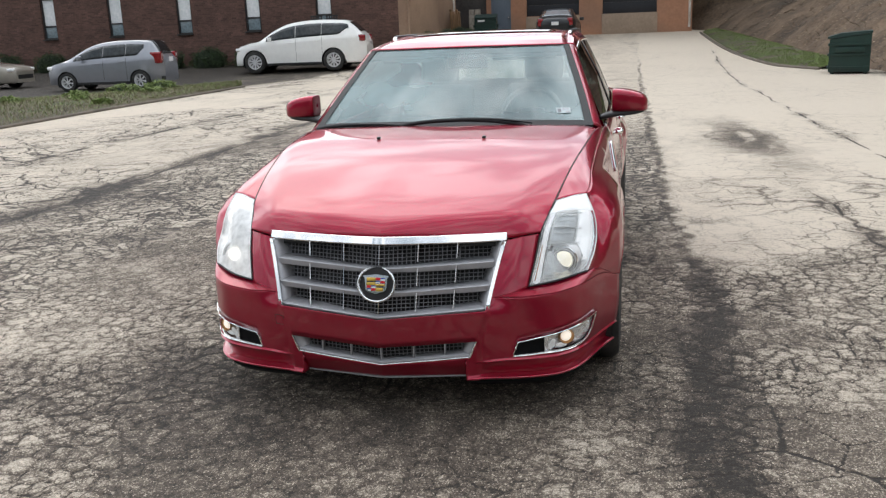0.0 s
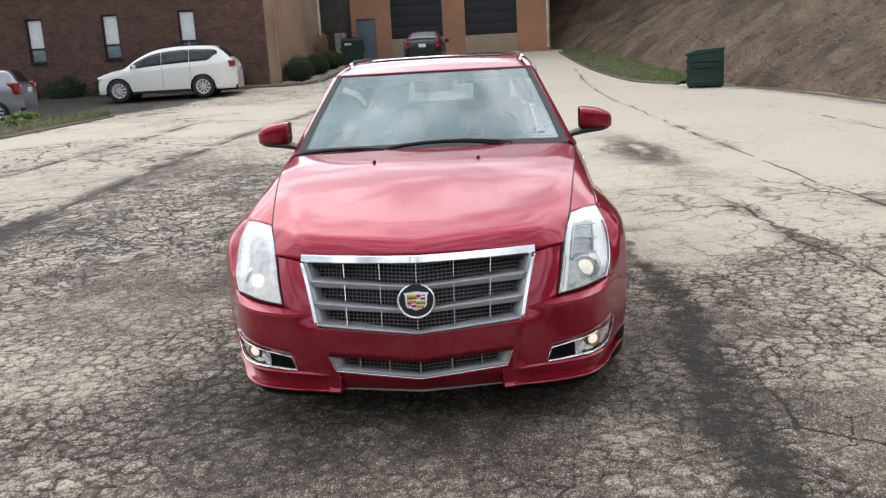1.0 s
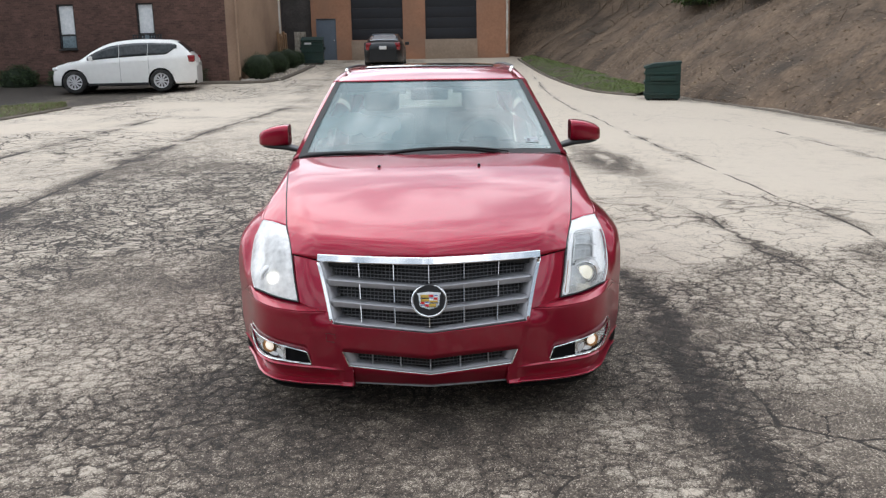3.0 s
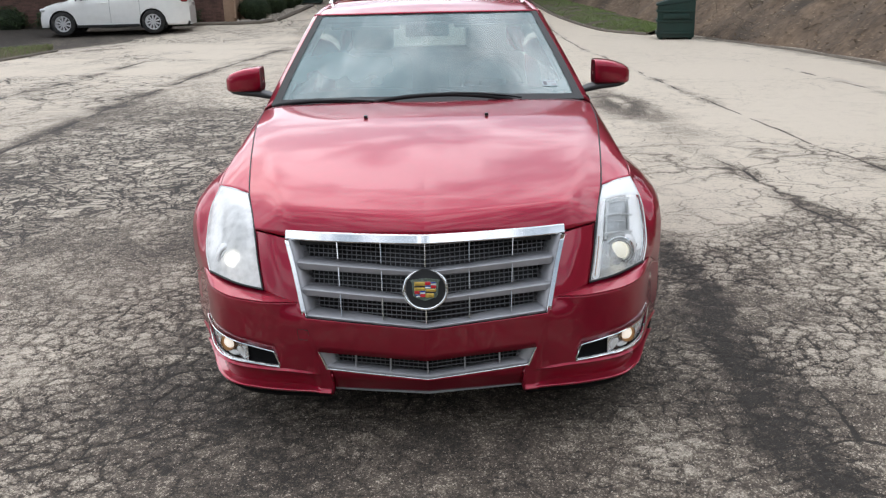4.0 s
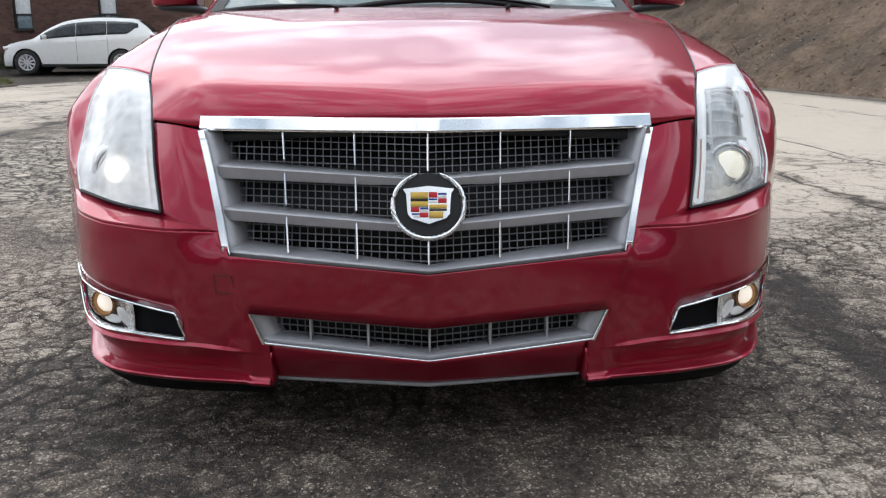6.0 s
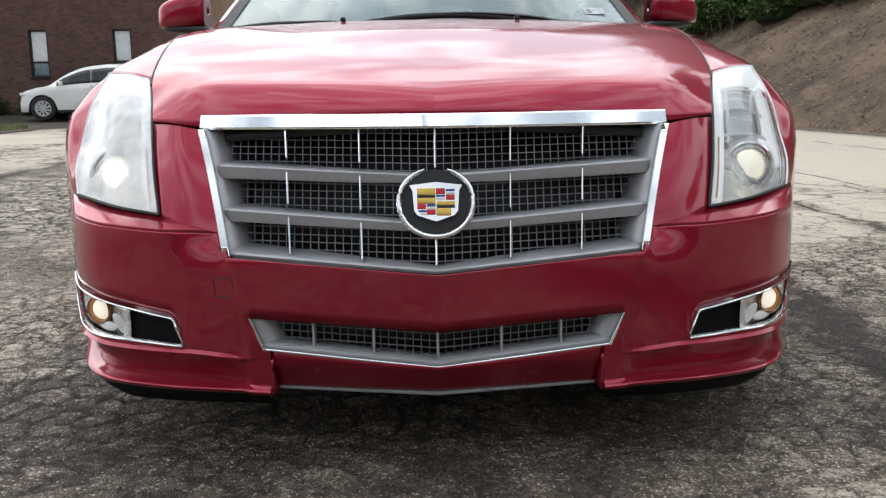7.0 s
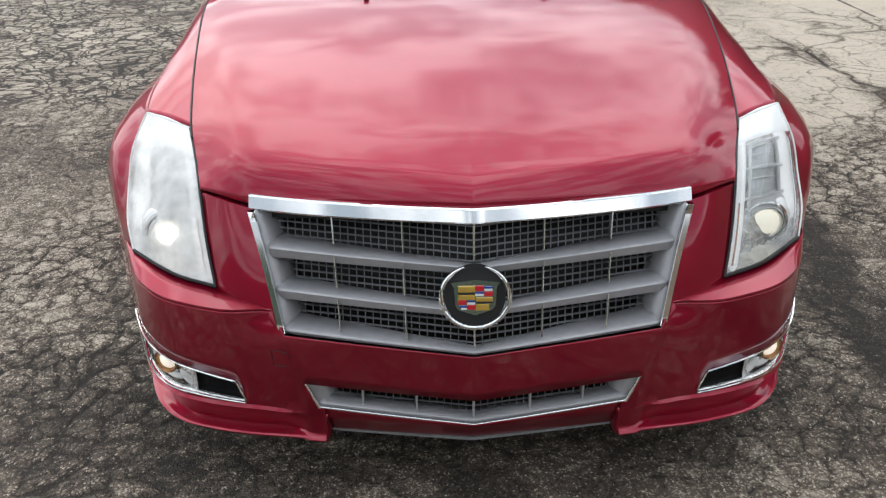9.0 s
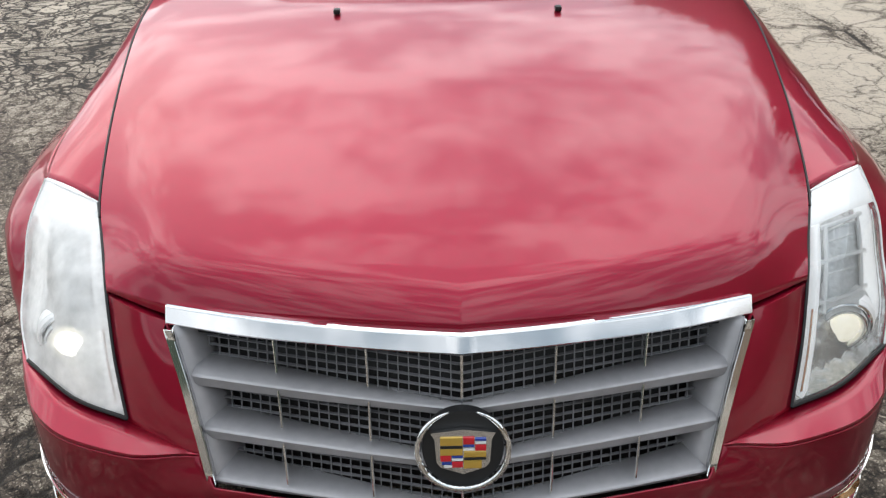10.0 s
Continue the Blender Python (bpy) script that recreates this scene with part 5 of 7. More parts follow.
def bump_pt(x, z, off=0.0):
    n = inward(x)
    tuck = 0.022 * float(smooth(0.70, 0.93, x)) * float(smooth(0.40, 0.20, z))
    return (x + n.x * off - tuck, plan_y(x) + n.y * off, z)


def shoulder_z(y):
    return lerp(y, [0.28, 0.5, 0.565, 0.8, 1.12, 1.5, 1.86, 2.2, 3.4, 4.8], [0.845, 0.860, 0.873, 0.920, 0.957, 0.992, 1.0, 1.0, 1.02, 1.0])


def side_x(y, z):
    """The flank's distance from the middle: sheer below the shoulder crease, swelling over the wheels."""
    d = max(0.0, shoulder_z(y) - z)
    x = lerp(y, [0.28, 0.53, 0.8, 1.12, 1.5, 1.86, 4.2], [0.79, 0.796, 0.80, 0.808, 0.820, 0.832, 0.832])
    x += lerp(d, [0, 0.012, 0.06, 0.15, 0.25, 0.40, 0.60, 0.75], [0, 0.008, 0.034, 0.050, 0.070, 0.084, 0.068, 0.045])
    for wy in (WHEEL_Y, WHEEL_Y + 2.88):
        dy = y - wy
        zz = z + 0.5 * max(0.0, abs(dy) - 0.12) ** 2
        flare = lerp(zz, [0.20, 0.30, 0.45, 0.60, 0.70, 0.75, 0.775, 0.80, 0.843, 0.87, 0.92], [0.885, 0.905, 0.935, 0.946, 0.945, 0.938, 0.930, 0.915, 0.875, 0.840, 0.76])
        flare -= 0.35 * max(0.0, dy - 0.20) ** 1.5
        if wy == WHEEL_Y:
            flare -= lerp(y, [0.285, 0.345, 0.40, 0.46, 0.53, 0.60, 0.66], [0.12, 0.098, 0.076, 0.048, 0.016, 0.003, 0])
        else:
            flare -= 0.35 * max(0.0, -dy - 0.20) ** 1.5
        m = max(x, flare)
        full = m + 0.010 * math.log(math.exp((x - m) / 0.010) + math.exp((flare - m) / 0.010))
        if wy == WHEEL_Y and y < 0.56:
            xe = lerp(y, [0.281, 0.34, 0.415, 0.455, 0.497], [0.806, 0.828, 0.837, 0.826, 0.791])
            ze = lerp(y, [0.281, 0.34, 0.415, 0.455, 0.497], [0.584, 0.640, 0.700, 0.780, 0.858])
            near = xe + (flare - xe) * float(smooth(0.0, 0.10, ze - z))
            k = float(smooth(0.48, 0.56, y))
            full = near * (1 - k) + full * k
        x = full
    if y > 4.2:
        x -= 0.10 * ((y - 4.2) / 0.65) ** 2
    return x


def arch_z(y, low):
    for wy in (WHEEL_Y, WHEEL_Y + 2.88):
        if abs(y - wy) < ARCH_R:
            low = max(low, AXLE_Z + math.sqrt(ARCH_R ** 2 - (y - wy) ** 2))
    return low


def flank(y0, y1, top, bottom, n, rows=14):
    out = []
    for y in np.linspace(y0, y1, n):
        zt, zb = top(y), bottom(y)
        out.append([(side_x(y, z), y, z) for z in np.linspace(zt, zb, rows)])
    return np.array(out)


# hood: rows from the nose to the screen, each middle, crease and edge; the second row is the fold over the nose
HOOD = np.array([
    ((0, 0.096, 0.7585), (0.50, 0.195, 0.733), (0.619, 0.257, 0.748)),
    ((0, 0.160, 0.817), (0.52, 0.250, 0.822), (0.632, 0.308, 0.778)),
    ((0, 0.280, 0.859), (0.543, 0.330, 0.848), (0.646, 0.358, 0.810)),
    ((0, 0.420, 0.897), (0.562, 0.425, 0.878), (0.663, 0.420, 0.845)),
    ((0, 0.600, 0.943), (0.610, 0.605, 0.923), (0.692, 0.600, 0.902)),
    ((0, 0.800, 0.986), (0.660, 0.805, 0.964), (0.720, 0.800, 0.950)),
    ((0, 1.100, 1.030), (0.728, 1.105, 1.008), (0.760, 1.100, 0.997)),
    ((0, 1.420, 1.047), (0.772, 1.460, 1.034), (0.790, 1.465, 1.018)),
])
hood_rows = [HOOD[0] * (1 - k) + HOOD[1] * k + np.array([0, -0.006, 0.004]) * math.sin(math.pi * k) for k in (0, 0.2, 0.4, 0.6, 0.8, 0.93)]
hood_rows += list(cr(HOOD[1:].reshape(7, 9), 9).reshape(-1, 3, 3))
hood_rows[6] = hood_rows[6] + np.array([0, 0.001, -0.001])
hood_grid = []
for i, (mid_p, fold_p, edge_p) in enumerate(hood_rows):
    bow = -0.055 * float(smooth(0.62, 0.2, mid_p[1]))
    row = [mid_p + (fold_p - mid_p) * k + np.array([0, bow * k * (1 - k), 0.022 * k * (1 - k)]) for k in (0, 0.006, 0.02, 0.06, 0.13, 0.22, 0.32, 0.42, 0.52, 0.62, 0.72, 0.81, 0.89, 0.95, 0.985, 1)]
    row += [fold_p + (edge_p - fold_p) * k + np.array([0, 0, 0.008 * k * (1 - k)]) for k in (0.04, 0.12, 0.3, 0.5, 0.7, 0.86, 0.95, 1)]
    # the crease is rounded; the ridge in the middle and the edge stay
    run = np.concatenate([[0], np.cumsum(np.linalg.norm(np.diff(row, axis=0), axis=1))])
    even = np.linspace(0, run[-1], 121)
    line = np.array([np.interp(even, run, np.array(row)[:, k]) for k in range(3)]).T
    line = np.concatenate([2 * line[0] - line[24:0:-1], line, 2 * line[-1] - line[-2:-26:-1]])
    soft = np.exp(-(np.arange(-24, 25) / 9.0) ** 2)
    line = np.array([np.convolve(line[:, k], soft / soft.sum(), "valid") for k in range(3)]).T
    row = [np.array([np.interp(r, even, line[:, k]) for k in range(3)]) for r in run]
    row.append(edge_p + np.array([0.0015, 0.002, -0.012]))
    hood_grid.append(row)
hood_grid = np.array(hood_grid)
# towards the sides the fold over the nose softens into the corner
share = smooth(0.30, 0.52, hood_grid[1:-1, :, :1])
for _ in range(14):
    hood_grid[1:-1] += share * 0.25 * (hood_grid[:-2] - 2 * hood_grid[1:-1] + hood_grid[2:])
surf("hood", [hood_grid], RED, CAR, thick=0.006, mirror=True, smooth=30)
for s in (1, -1):
    tube("hood_gap", [(s * (p[0] + 0.0035), p[1] + 0.001, p[2] - 0.001) for p in hood_grid[20::3, -2]], 0.0026, BLACK, CAR, seg=6)
surf("inner_panel", [hood_grid * np.array([1.02, 1, 1]) + np.array([0, 0.012, -0.035])], BLACK, CAR, mirror=True, thick=0.004)

# grille surround and its parts
TOP_Z, BAR_LOW = 0.761, 0.732
bar_line = [(0, 0.088, 0), (0.12, 0.104, 0), (0.25, 0.127, 0), (0.38, 0.156, 0), (0.496, 0.192, 0)]
bar_c = cr(bar_line, 4)
g = np.array([[(p[0], p[1] + 0.04, TOP_Z - 0.004 - 0.018 * float(smooth(0.36, 0.49, p[0]))) for p in bar_c], [(p[0], p[1] + 0.012, TOP_Z - 0.002 - 0.010 * float(smooth(0.36, 0.49, p[0]))) for p in bar_c], [(p[0], p[1] - 0.001, TOP_Z - 0.001) for p in bar_c], [(p[0], p[1] - 0.004, TOP_Z - 0.003) for p in bar_c], *[[(p[0], p[1] - 0.004 - 0.014 * k, TOP_Z - 0.003 + (BAR_LOW + 0.006 - TOP_Z) * k) for p in bar_c] for k in (0.05, 0.5, 0.95, 1.0)], [(p[0], p[1] - 0.017, BAR_LOW) for p in bar_c], [(p[0], p[1] + 0.02, BAR_LOW) for p in bar_c]])
g = np.concatenate([g, np.repeat(g.mean(axis=0)[-1:][None], len(g), 0) + np.array([0.0005, 0, 0])], axis=1)
GRILLE = new("grille")
GRILLE.parent = CAR
GRILLE.empty_display_size = 0.1
surf("chrome_bar", [g], CHROME, GRILLE, (0, 0.6, 0.72), thick=0.003, mirror=True, label="wide chrome top bar")


def grille_y(x, z):
    """The grille's front plane: a shallow vee that leans back towards the top."""
    return 0.002 + 0.077 * (z - 0.447) / 0.285 + (0.125 + 0.05 * (z - 0.447) / 0.285) * abs(x) * (0.75 + 0.45 * abs(x))


def edge_x(z):
    return lerp(z, [0.478, 0.56, 0.65, 0.732], [0.424, 0.441, 0.462, 0.484])


for s in (1, -1):
    tz = np.linspace(0.478, 0.7315, 14)
    gg = np.array([[(s * (edge_x(z) + 0.013 - 0.003 * k), grille_y(edge_x(z), z) - 0.002 + 0.012 * (k == 0), z) for z in tz] for k in (0,)] +
                  [[(s * (edge_x(z) + 0.012), grille_y(edge_x(z), z) - 0.004, z) for z in tz], [(s * (edge_x(z) - 0.001), grille_y(edge_x(z), z) - 0.006, z) for z in tz], [(s * (edge_x(z) - 0.003), grille_y(edge_x(z), z) + 0.012, z) for z in tz]])
    surf("chrome_side_trim", [gg], CHROME, GRILLE, (0, 0.9, 0.6), thick=0.002)
    surf("side_wall", [np.array([[(s * (edge_x(z) - 0.003), grille_y(edge_x(z), z) + 0.004, z) for z in tz], [(s * (edge_x(z) - 0.018), grille_y(edge_x(z), z) + 0.024, z) for z in tz], [(s * (edge_x(z) - 0.044), grille_y(edge_x(z), z) + 0.066, z) for z in tz]])], GREY, GRILLE, (s * 2, 0.0, 0.6), thick=0.003)
xs_all = np.linspace(-1, 1, 41)


def mesh_depth(x):
    return 0.014 + 0.048 * min(1.0, abs(x) / 0.42)


def vee_bar(z_out, z_mid, half, prof, name):
    """A bar across the grille that follows its vee; prof gives (back, up) corners."""
    grid = []
    for dy, dz in prof:
        row = []
        for u in xs_all:
            x = u * half
            z = z_mid + (z_out - z_mid) * abs(u)
            row.append((x, grille_y(x, z) + (mesh_depth(x) + 0.004 if dy > 0.03 else dy * (0.5 + 0.5 * abs(u))), z + dz * (0.72 + 0.5 * abs(u))))
        grid.append(row)
    return surf(name, [np.array(grid)], GREY, GRILLE, (0, 0.5, 0.5), thick=0.002, smooth=13)


vee_bar(0.652, 0.632, 0.452, [(0.042, -0.012), (0.014, -0.017), (0.009, -0.016), (0.008, -0.014), (0.001, 0.003), (0.001, 0.004), (0.004, 0.006), (0.006, 0.0065), (0.042, 0.011)], "cross_bar")
vee_bar(0.564, 0.537, 0.436, [(0.042, -0.012), (0.014, -0.017), (0.009, -0.016), (0.008, -0.014), (0.001, 0.003), (0.001, 0.004), (0.004, 0.006), (0.006, 0.0065), (0.042, 0.011)], "cross_bar")
vee_bar(0.480, 0.449, 0.425, [(0.042, -0.006), (0.007, -0.007), (0.005, -0.006), (0.001, 0.001), (0.001, 0.002), (0.003, 0.004), (0.005, 0.005), (0.042, 0.016)], "bottom_bar")
bm = bmesh.new()
PITCH = 0.0148
for k in range(-26, 27):
    x = k * 0.01733
    if abs(x) > 0.44:
        continue
    lo = 0.449 + 0.03 * abs(x) / 0.42
    a, b = Vector((x, grille_y(x, lo) + mesh_depth(x), lo)), Vector((x, grille_y(x, 0.735) + mesh_depth(x), 0.735))
    box_bm((a + b) / 2, (0.0016, 0.006, (b - a).length), 0, bm, (b - a).to_track_quat("Z", "Y").to_matrix().to_4x4())
for k in range(20):
    z = 0.452 + k * PITCH
    for s in (1, -1):
        half = min(0.44, edge_x(max(z, 0.478)) - 0.03)
        a, b = Vector((0, grille_y(0, z) + mesh_depth(0), z)), Vector((s * half, grille_y(half, z) + mesh_depth(half), z + 0.004))
        box_bm((a + b) / 2, ((b - a).length, 0.006, 0.0016), 0, bm, (b - a).to_track_quat("X", "Z").to_matrix().to_4x4())
tagged(part("mesh_insert", bm, WIRE, GRILLE), kind="stuff")
for x0, x1 in ((0.0, 0.0), (0.156, 0.150), (-0.156, -0.150), (0.312, 0.298), (-0.312, -0.298)):
    for zt, zb in ((0.728, 0.648), (0.632, 0.556), (0.540, 0.458)):
        up = 0.028 * abs(x0) / 0.45
        f0, f1 = (zt - 0.447) / 0.285, (zb - 0.447) / 0.285
        xa, xb = x1 + (x0 - x1) * f0, x1 + (x0 - x1) * f1
        za, zb2 = min(zt + up * 0.6, 0.730), zb + up
        if x0 == 0 and zt == 0.632:
            continue
        a, b = Vector((xa, grille_y(xa, za) + 0.018, za)), Vector((xb, grille_y(xb, zb2) + 0.018, zb2))
        part("divider", box_bm((a + b) / 2, (0.0042, 0.03, (b - a).length), 0.0012, m=(b - a).to_track_quat("Z", "Y").to_matrix().to_4x4(), seg=1), CHROME, GRILLE)
surf("backing", [np.array([[(x, grille_y(x, z) + 0.10, z) for x in np.linspace(-0.5, 0.5, 9)] for z in (0.42, 0.58, 0.76)])], BLACK, CAR, (0, 0.9, 0.5))

# badge: open wreath ring and a shield of plain coloured blocks
BADGE = new("badge")
BADGE.parent = CAR
BADGE.empty_display_size = 0.05
BADGE.matrix_basis = pose(0, 0.012, 0.588, -15)
disc = bmesh.new()
bmesh.ops.create_cone(disc, cap_ends=True, segments=48, radius1=0.068, radius2=0.066, depth=0.02, matrix=pose(0, 0.014, 0, 90))
part("dark_disc", disc, BLACK, BADGE, "", 40)
bm = bmesh.new()
arc = [math.radians(a) for a in np.linspace(108, 432, 72)]
tube_bm([(0.0735 * math.cos(a), -0.001, 0.0685 * math.sin(a)) for a in arc], [0.0016 + 0.0036 * min(1.0, 9 * k * (1 - k)) for k in np.linspace(0, 1, 72)], 8, bm=bm)
for k in range(20):
    a = math.radians(188 + 164 * k / 19)
    for w in (-1, 1):
        turn = Matrix.Rotation(-(a + w * 0.30 + math.pi / 2), 4, "Y")
        m = Matrix.Translation((0.0735 * math.cos(a) + w * 0.0019 * math.cos(a), -0.003, 0.0685 * math.sin(a) + w * 0.0019 * math.sin(a))) @ turn @ Matrix.Diagonal((0.0105, 0.0024, 0.0025, 1))
        bmesh.ops.create_icosphere(bm, subdivisions=1, radius=1, matrix=m)
part("wreath", bm, CHROME, BADGE, "chrome wreath with tapered tips", 50)


def shield(sc):
    return [(sc * x, sc * z) for x, z in ((-0.052, 0.031), (0, 0.037), (0.052, 0.031), (0.046, 0.020), (0.043, -0.020), (0.036, -0.029), (0, -0.041), (-0.036, -0.029), (-0.043, -0.020), (-0.046, 0.020))]


bm = prism_bm(shield(1.0), 0.010)
bmesh.ops.translate(bm, verts=bm.verts, vec=(0, -0.008, 0.002))
part("shield", bm, CHROME, BADGE, "chrome-edged shield")
blocks = [(-0.019, 0.0185, 0.036, 0.0135, GOLD), (-0.019, 0.009, 0.036, 0.005, BLACK), (-0.019, 0.0005, 0.036, 0.0115, GOLD), (0.009, 0.0195, 0.018, 0.0115, REDEN), (0.028, 0.0215, 0.0175, 0.004, BLUEEN), (0.028, 0.016, 0.0175, 0.004, WHITE), (0.009, 0.0105, 0.018, 0.0035, BLUEEN), (0.009, 0.005, 0.018, 0.004, WHITE), (0.028, 0.0075, 0.0175, 0.010, REDEN),
          (0.019, -0.0045, 0.036, 0.0085, GOLD), (0.019, -0.0115, 0.036, 0.004, BLACK), (0.015, -0.0215, 0.029, 0.014, GOLD), (-0.028, -0.0105, 0.0175, 0.010, REDEN), (-0.0095, -0.008, 0.0175, 0.004, BLUEEN), (-0.0095, -0.013, 0.0175, 0.004, WHITE), (-0.0265, -0.0195, 0.0165, 0.0035, BLUEEN), (-0.0245, -0.0245, 0.013, 0.004, WHITE), (-0.0095, -0.0215, 0.0175, 0.010, REDEN)]
for x, z, w, h, m in blocks:
    box("enamel_block", (x, -0.0095, z + 0.001), (w, 0.004, h), m, BADGE, 0.0006)

# bumper: bands above and below the openings
B_TOP = ([0, 0.423, 0.451, 0.60, 0.70, 0.79, 0.835, 0.868, 0.93], [0.444, 0.476, 0.522, 0.530, 0.537, 0.546, 0.552, 0.545, 0.500])
OPEN_T = ([0, 0.388, 0.512, 0.527, 0.547, 0.65, 0.79, 0.838, 0.93], [0.328, 0.351, 0.350, 0.288, 0.3465, 0.366, 0.390, 0.400, 0.402])
OPEN_B = ([0, 0.357, 0.388, 0.512, 0.527, 0.65, 0.757, 0.80, 0.822, 0.838, 0.93], [0.250, 0.284, 0.351, 0.350, 0.288, 0.297, 0.298, 0.306, 0.330, 0.400, 0.402])
BUMPER = new("front_bumper")
BUMPER.parent = CAR
BUMPER.empty_display_size = 0.1


def lip_up(x):
    return 0.008 + 0.016 * (x - 0.345) / 0.5


def crease_up(x):
    """The crease under the lamp climbs faster than the lip at its inner end."""
    return -0.009 * float(smooth(0.52, 0.38, x))


def face_off(x, z):
    """How far the skin lies behind the plan line: rolled top edge, a scoop under the lamps and a thin flared lip."""
    top = lerp(z, [0.44, 0.52, 0.56], [0.0, 0.0, 0.002])
    line = -0.006 * float(smooth(0.005, -0.002, x - lerp(z, [0.34, 0.48], [0.392, 0.434])))
    top += 0.022 * float(smooth(0.57, 0.46, x)) * float(smooth(0.46, 0.525, z))
    zz = z - lip_up(x)
    c = crease_up(x)
    k = float(smooth(0.37, 0.46, x))
    scoop = lerp(zz, [0.172, 0.178, 0.182, 0.186, 0.189, 0.1925, 0.197, 0.210, 0.244 + c, 0.254 + c, 0.2585 + c, 0.261 + c, 0.268 + c], [0.004, 0.0, -0.004, -0.005, -0.001, 0.014, 0.025, 0.025, 0.013, 0.010, 0.003, -0.006, 0.0])
    plain = lerp(zz, [0.172, 0.178, 0.182, 0.186, 0.189, 0.1925, 0.197, 0.25, 0.34], [0.004, 0.0, -0.004, -0.005, -0.002, 0.004, 0.007, 0.006, 0.0])
    return top + line + (k * scoop + (1 - k) * plain if x >= 0.345 else lerp(z, [0.17, 0.188, 0.25, 0.265, 0.33], [0.058, 0.050, 0.013, 0.010, 0.0]))


def spaced(vals, keep, gap=0.005):
    """The values in order, without those that crowd one that must stay."""
    return sorted(set(keep) | {v for v in vals if min(abs(v - k) for k in keep) > gap})


bx = spaced(np.linspace(0, 0.93, 94).tolist(), [0.0, 0.345, 0.357, 0.388, 0.423, 0.451, 0.512, 0.527, 0.547, 0.757, 0.80, 0.822, 0.838, 0.868, 0.93])
top_band = np.array([[bump_pt(x, z, face_off(x, z)) for z in [zt + (zm - zt) * k for k in (0, 0.02, 0.06, 0.15, 0.3, 0.45, 0.6, 0.8, 1.0)]] for x in bx for zt, zm in [(lerp(x, *B_TOP), lerp(x, *OPEN_T))]])
low_in = np.array([[bump_pt(x, zm + (0.188 - zm) * k, face_off(x - 1e-4, zm + (0.188 - zm) * k)) for k in np.linspace(0, 1, 9)] for x in bx if x <= 0.3451 for zm in [lerp(x, *OPEN_B)]])
LIP_Z = (0.268, 0.2645, 0.261, 0.2597, 0.2585, 0.256, 0.254, 0.250, 0.244, 0.232, 0.220, 0.210, 0.202, 0.197, 0.1945, 0.1925, 0.1905, 0.189, 0.1875, 0.186, 0.184, 0.182, 0.178)
low_out = []
for x in bx:
    if x >= 0.3449:
        zm = lerp(x, *OPEN_B)
        zs = [min(zm, v + lip_up(x) + (crease_up(x) if v > 0.24 else 0.0)) for v in LIP_Z]
        low_out.append([bump_pt(x, z, face_off(x, z)) for z in [zm + (zs[0] - zm) * k for k in (0, 0.33, 0.67)] + zs])
low_out = np.array(low_out)
end_cap = np.array([[bump_pt(0.345, z, o) for z in np.linspace(0.262, 0.186, 8)] for o in (0.0, 0.03, 0.06)])
surf("face", [top_band, low_in, low_out, end_cap], RED, BUMPER, (0, 0.9, 0.36), thick=0.004, mirror=True, smooth=35)
# ledge under the headlight
ledge_top = cr([(0.451, 0.080, 0.5245), (0.584, 0.146, 0.551), (0.70, 0.205, 0.566), (0.806, 0.283, 0.582), (side_x(0.36, 0.576), 0.36, 0.576), (side_x(0.53, 0.502), 0.53, 0.502)], 6)
ledge_low = np.array([bump_pt(x, lerp(x, *B_TOP), face_off(x, lerp(x, *B_TOP))) for x in np.interp(np.linspace(0, 5, len(ledge_top)), range(6), [0.451, 0.585, 0.70, 0.795, 0.838, 0.93])])
for s in (1, -1):
    surf("ledge", [np.array([ledge_low, ledge_low * 0.96 + ledge_top * 0.04 + np.array([0, 0, 0.005]), ledge_low * 0.5 + ledge_top * 0.5 + np.array([0, 0, 0.003]), ledge_top]) * np.array([s, 1, 1])], RED, BUMPER, (0, 0.9, 0.3), thick=0.003)
# upper wings between grille and headlight
wl_in = cr([(0.499, 0.188, 0.729), (0.478, 0.146, 0.66), (0.457, 0.101, 0.575), (0.437, 0.062, 0.482)], 5)
wl_out = cr([(0.616, 0.254, 0.741), (0.607, 0.212, 0.675), (0.597, 0.176, 0.61), (0.583, 0.142, 0.552)], 5)
wl_in, wl_out = (np.concatenate([[w[0] + np.array([0, 0.03, -0.002])], w]) for w in (wl_in, wl_out))
mid = (wl_in + wl_out) / 2 + np.array([0, -0.012, 0.004]) * np.linspace(1, 0.25, len(wl_in))[:, None]
for s in (1, -1):
    surf("wing", [np.array([wl_in * 0.98 + wl_out * 0.02 + np.array([0, 0.014, 0])] + list(np.array([cr([p, q, r], 5) for p, q, r in zip(wl_in, mid, wl_out)]).transpose(1, 0, 2))) * np.array([s, 1, 1])], RED, BUMPER, (0, 0.9, 0.5), thick=0.003)
    surf("wing_foot", [np.array([cr([(0.437, 0.062, 0.482), (0.51, 0.10, 0.515), (0.583, 0.142, 0.552)], 6), cr([(0.4385, 0.061, 0.480), (0.4445, 0.069, 0.503), (0.451, 0.079, 0.524)], 6)]) * np.array([s, 1, 1])], RED, BUMPER, (0, 0.9, 0.3), thick=0.003)
# tow cover and its seam, on the flat beside the grille
tow = [bump_pt(x, z, face_off(x, z) - 0.0004) for x, z in ((0.412, 0.392), (0.433, 0.3935), (0.454, 0.395), (0.456, 0.4145), (0.458, 0.434), (0.438, 0.4325), (0.418, 0.431), (0.415, 0.4115))]
tube("tow_cover_seam", [(-p[0], p[1], p[2]) for p in tow], 0.0009, BLACK, BUMPER, closed=True, seg=6)
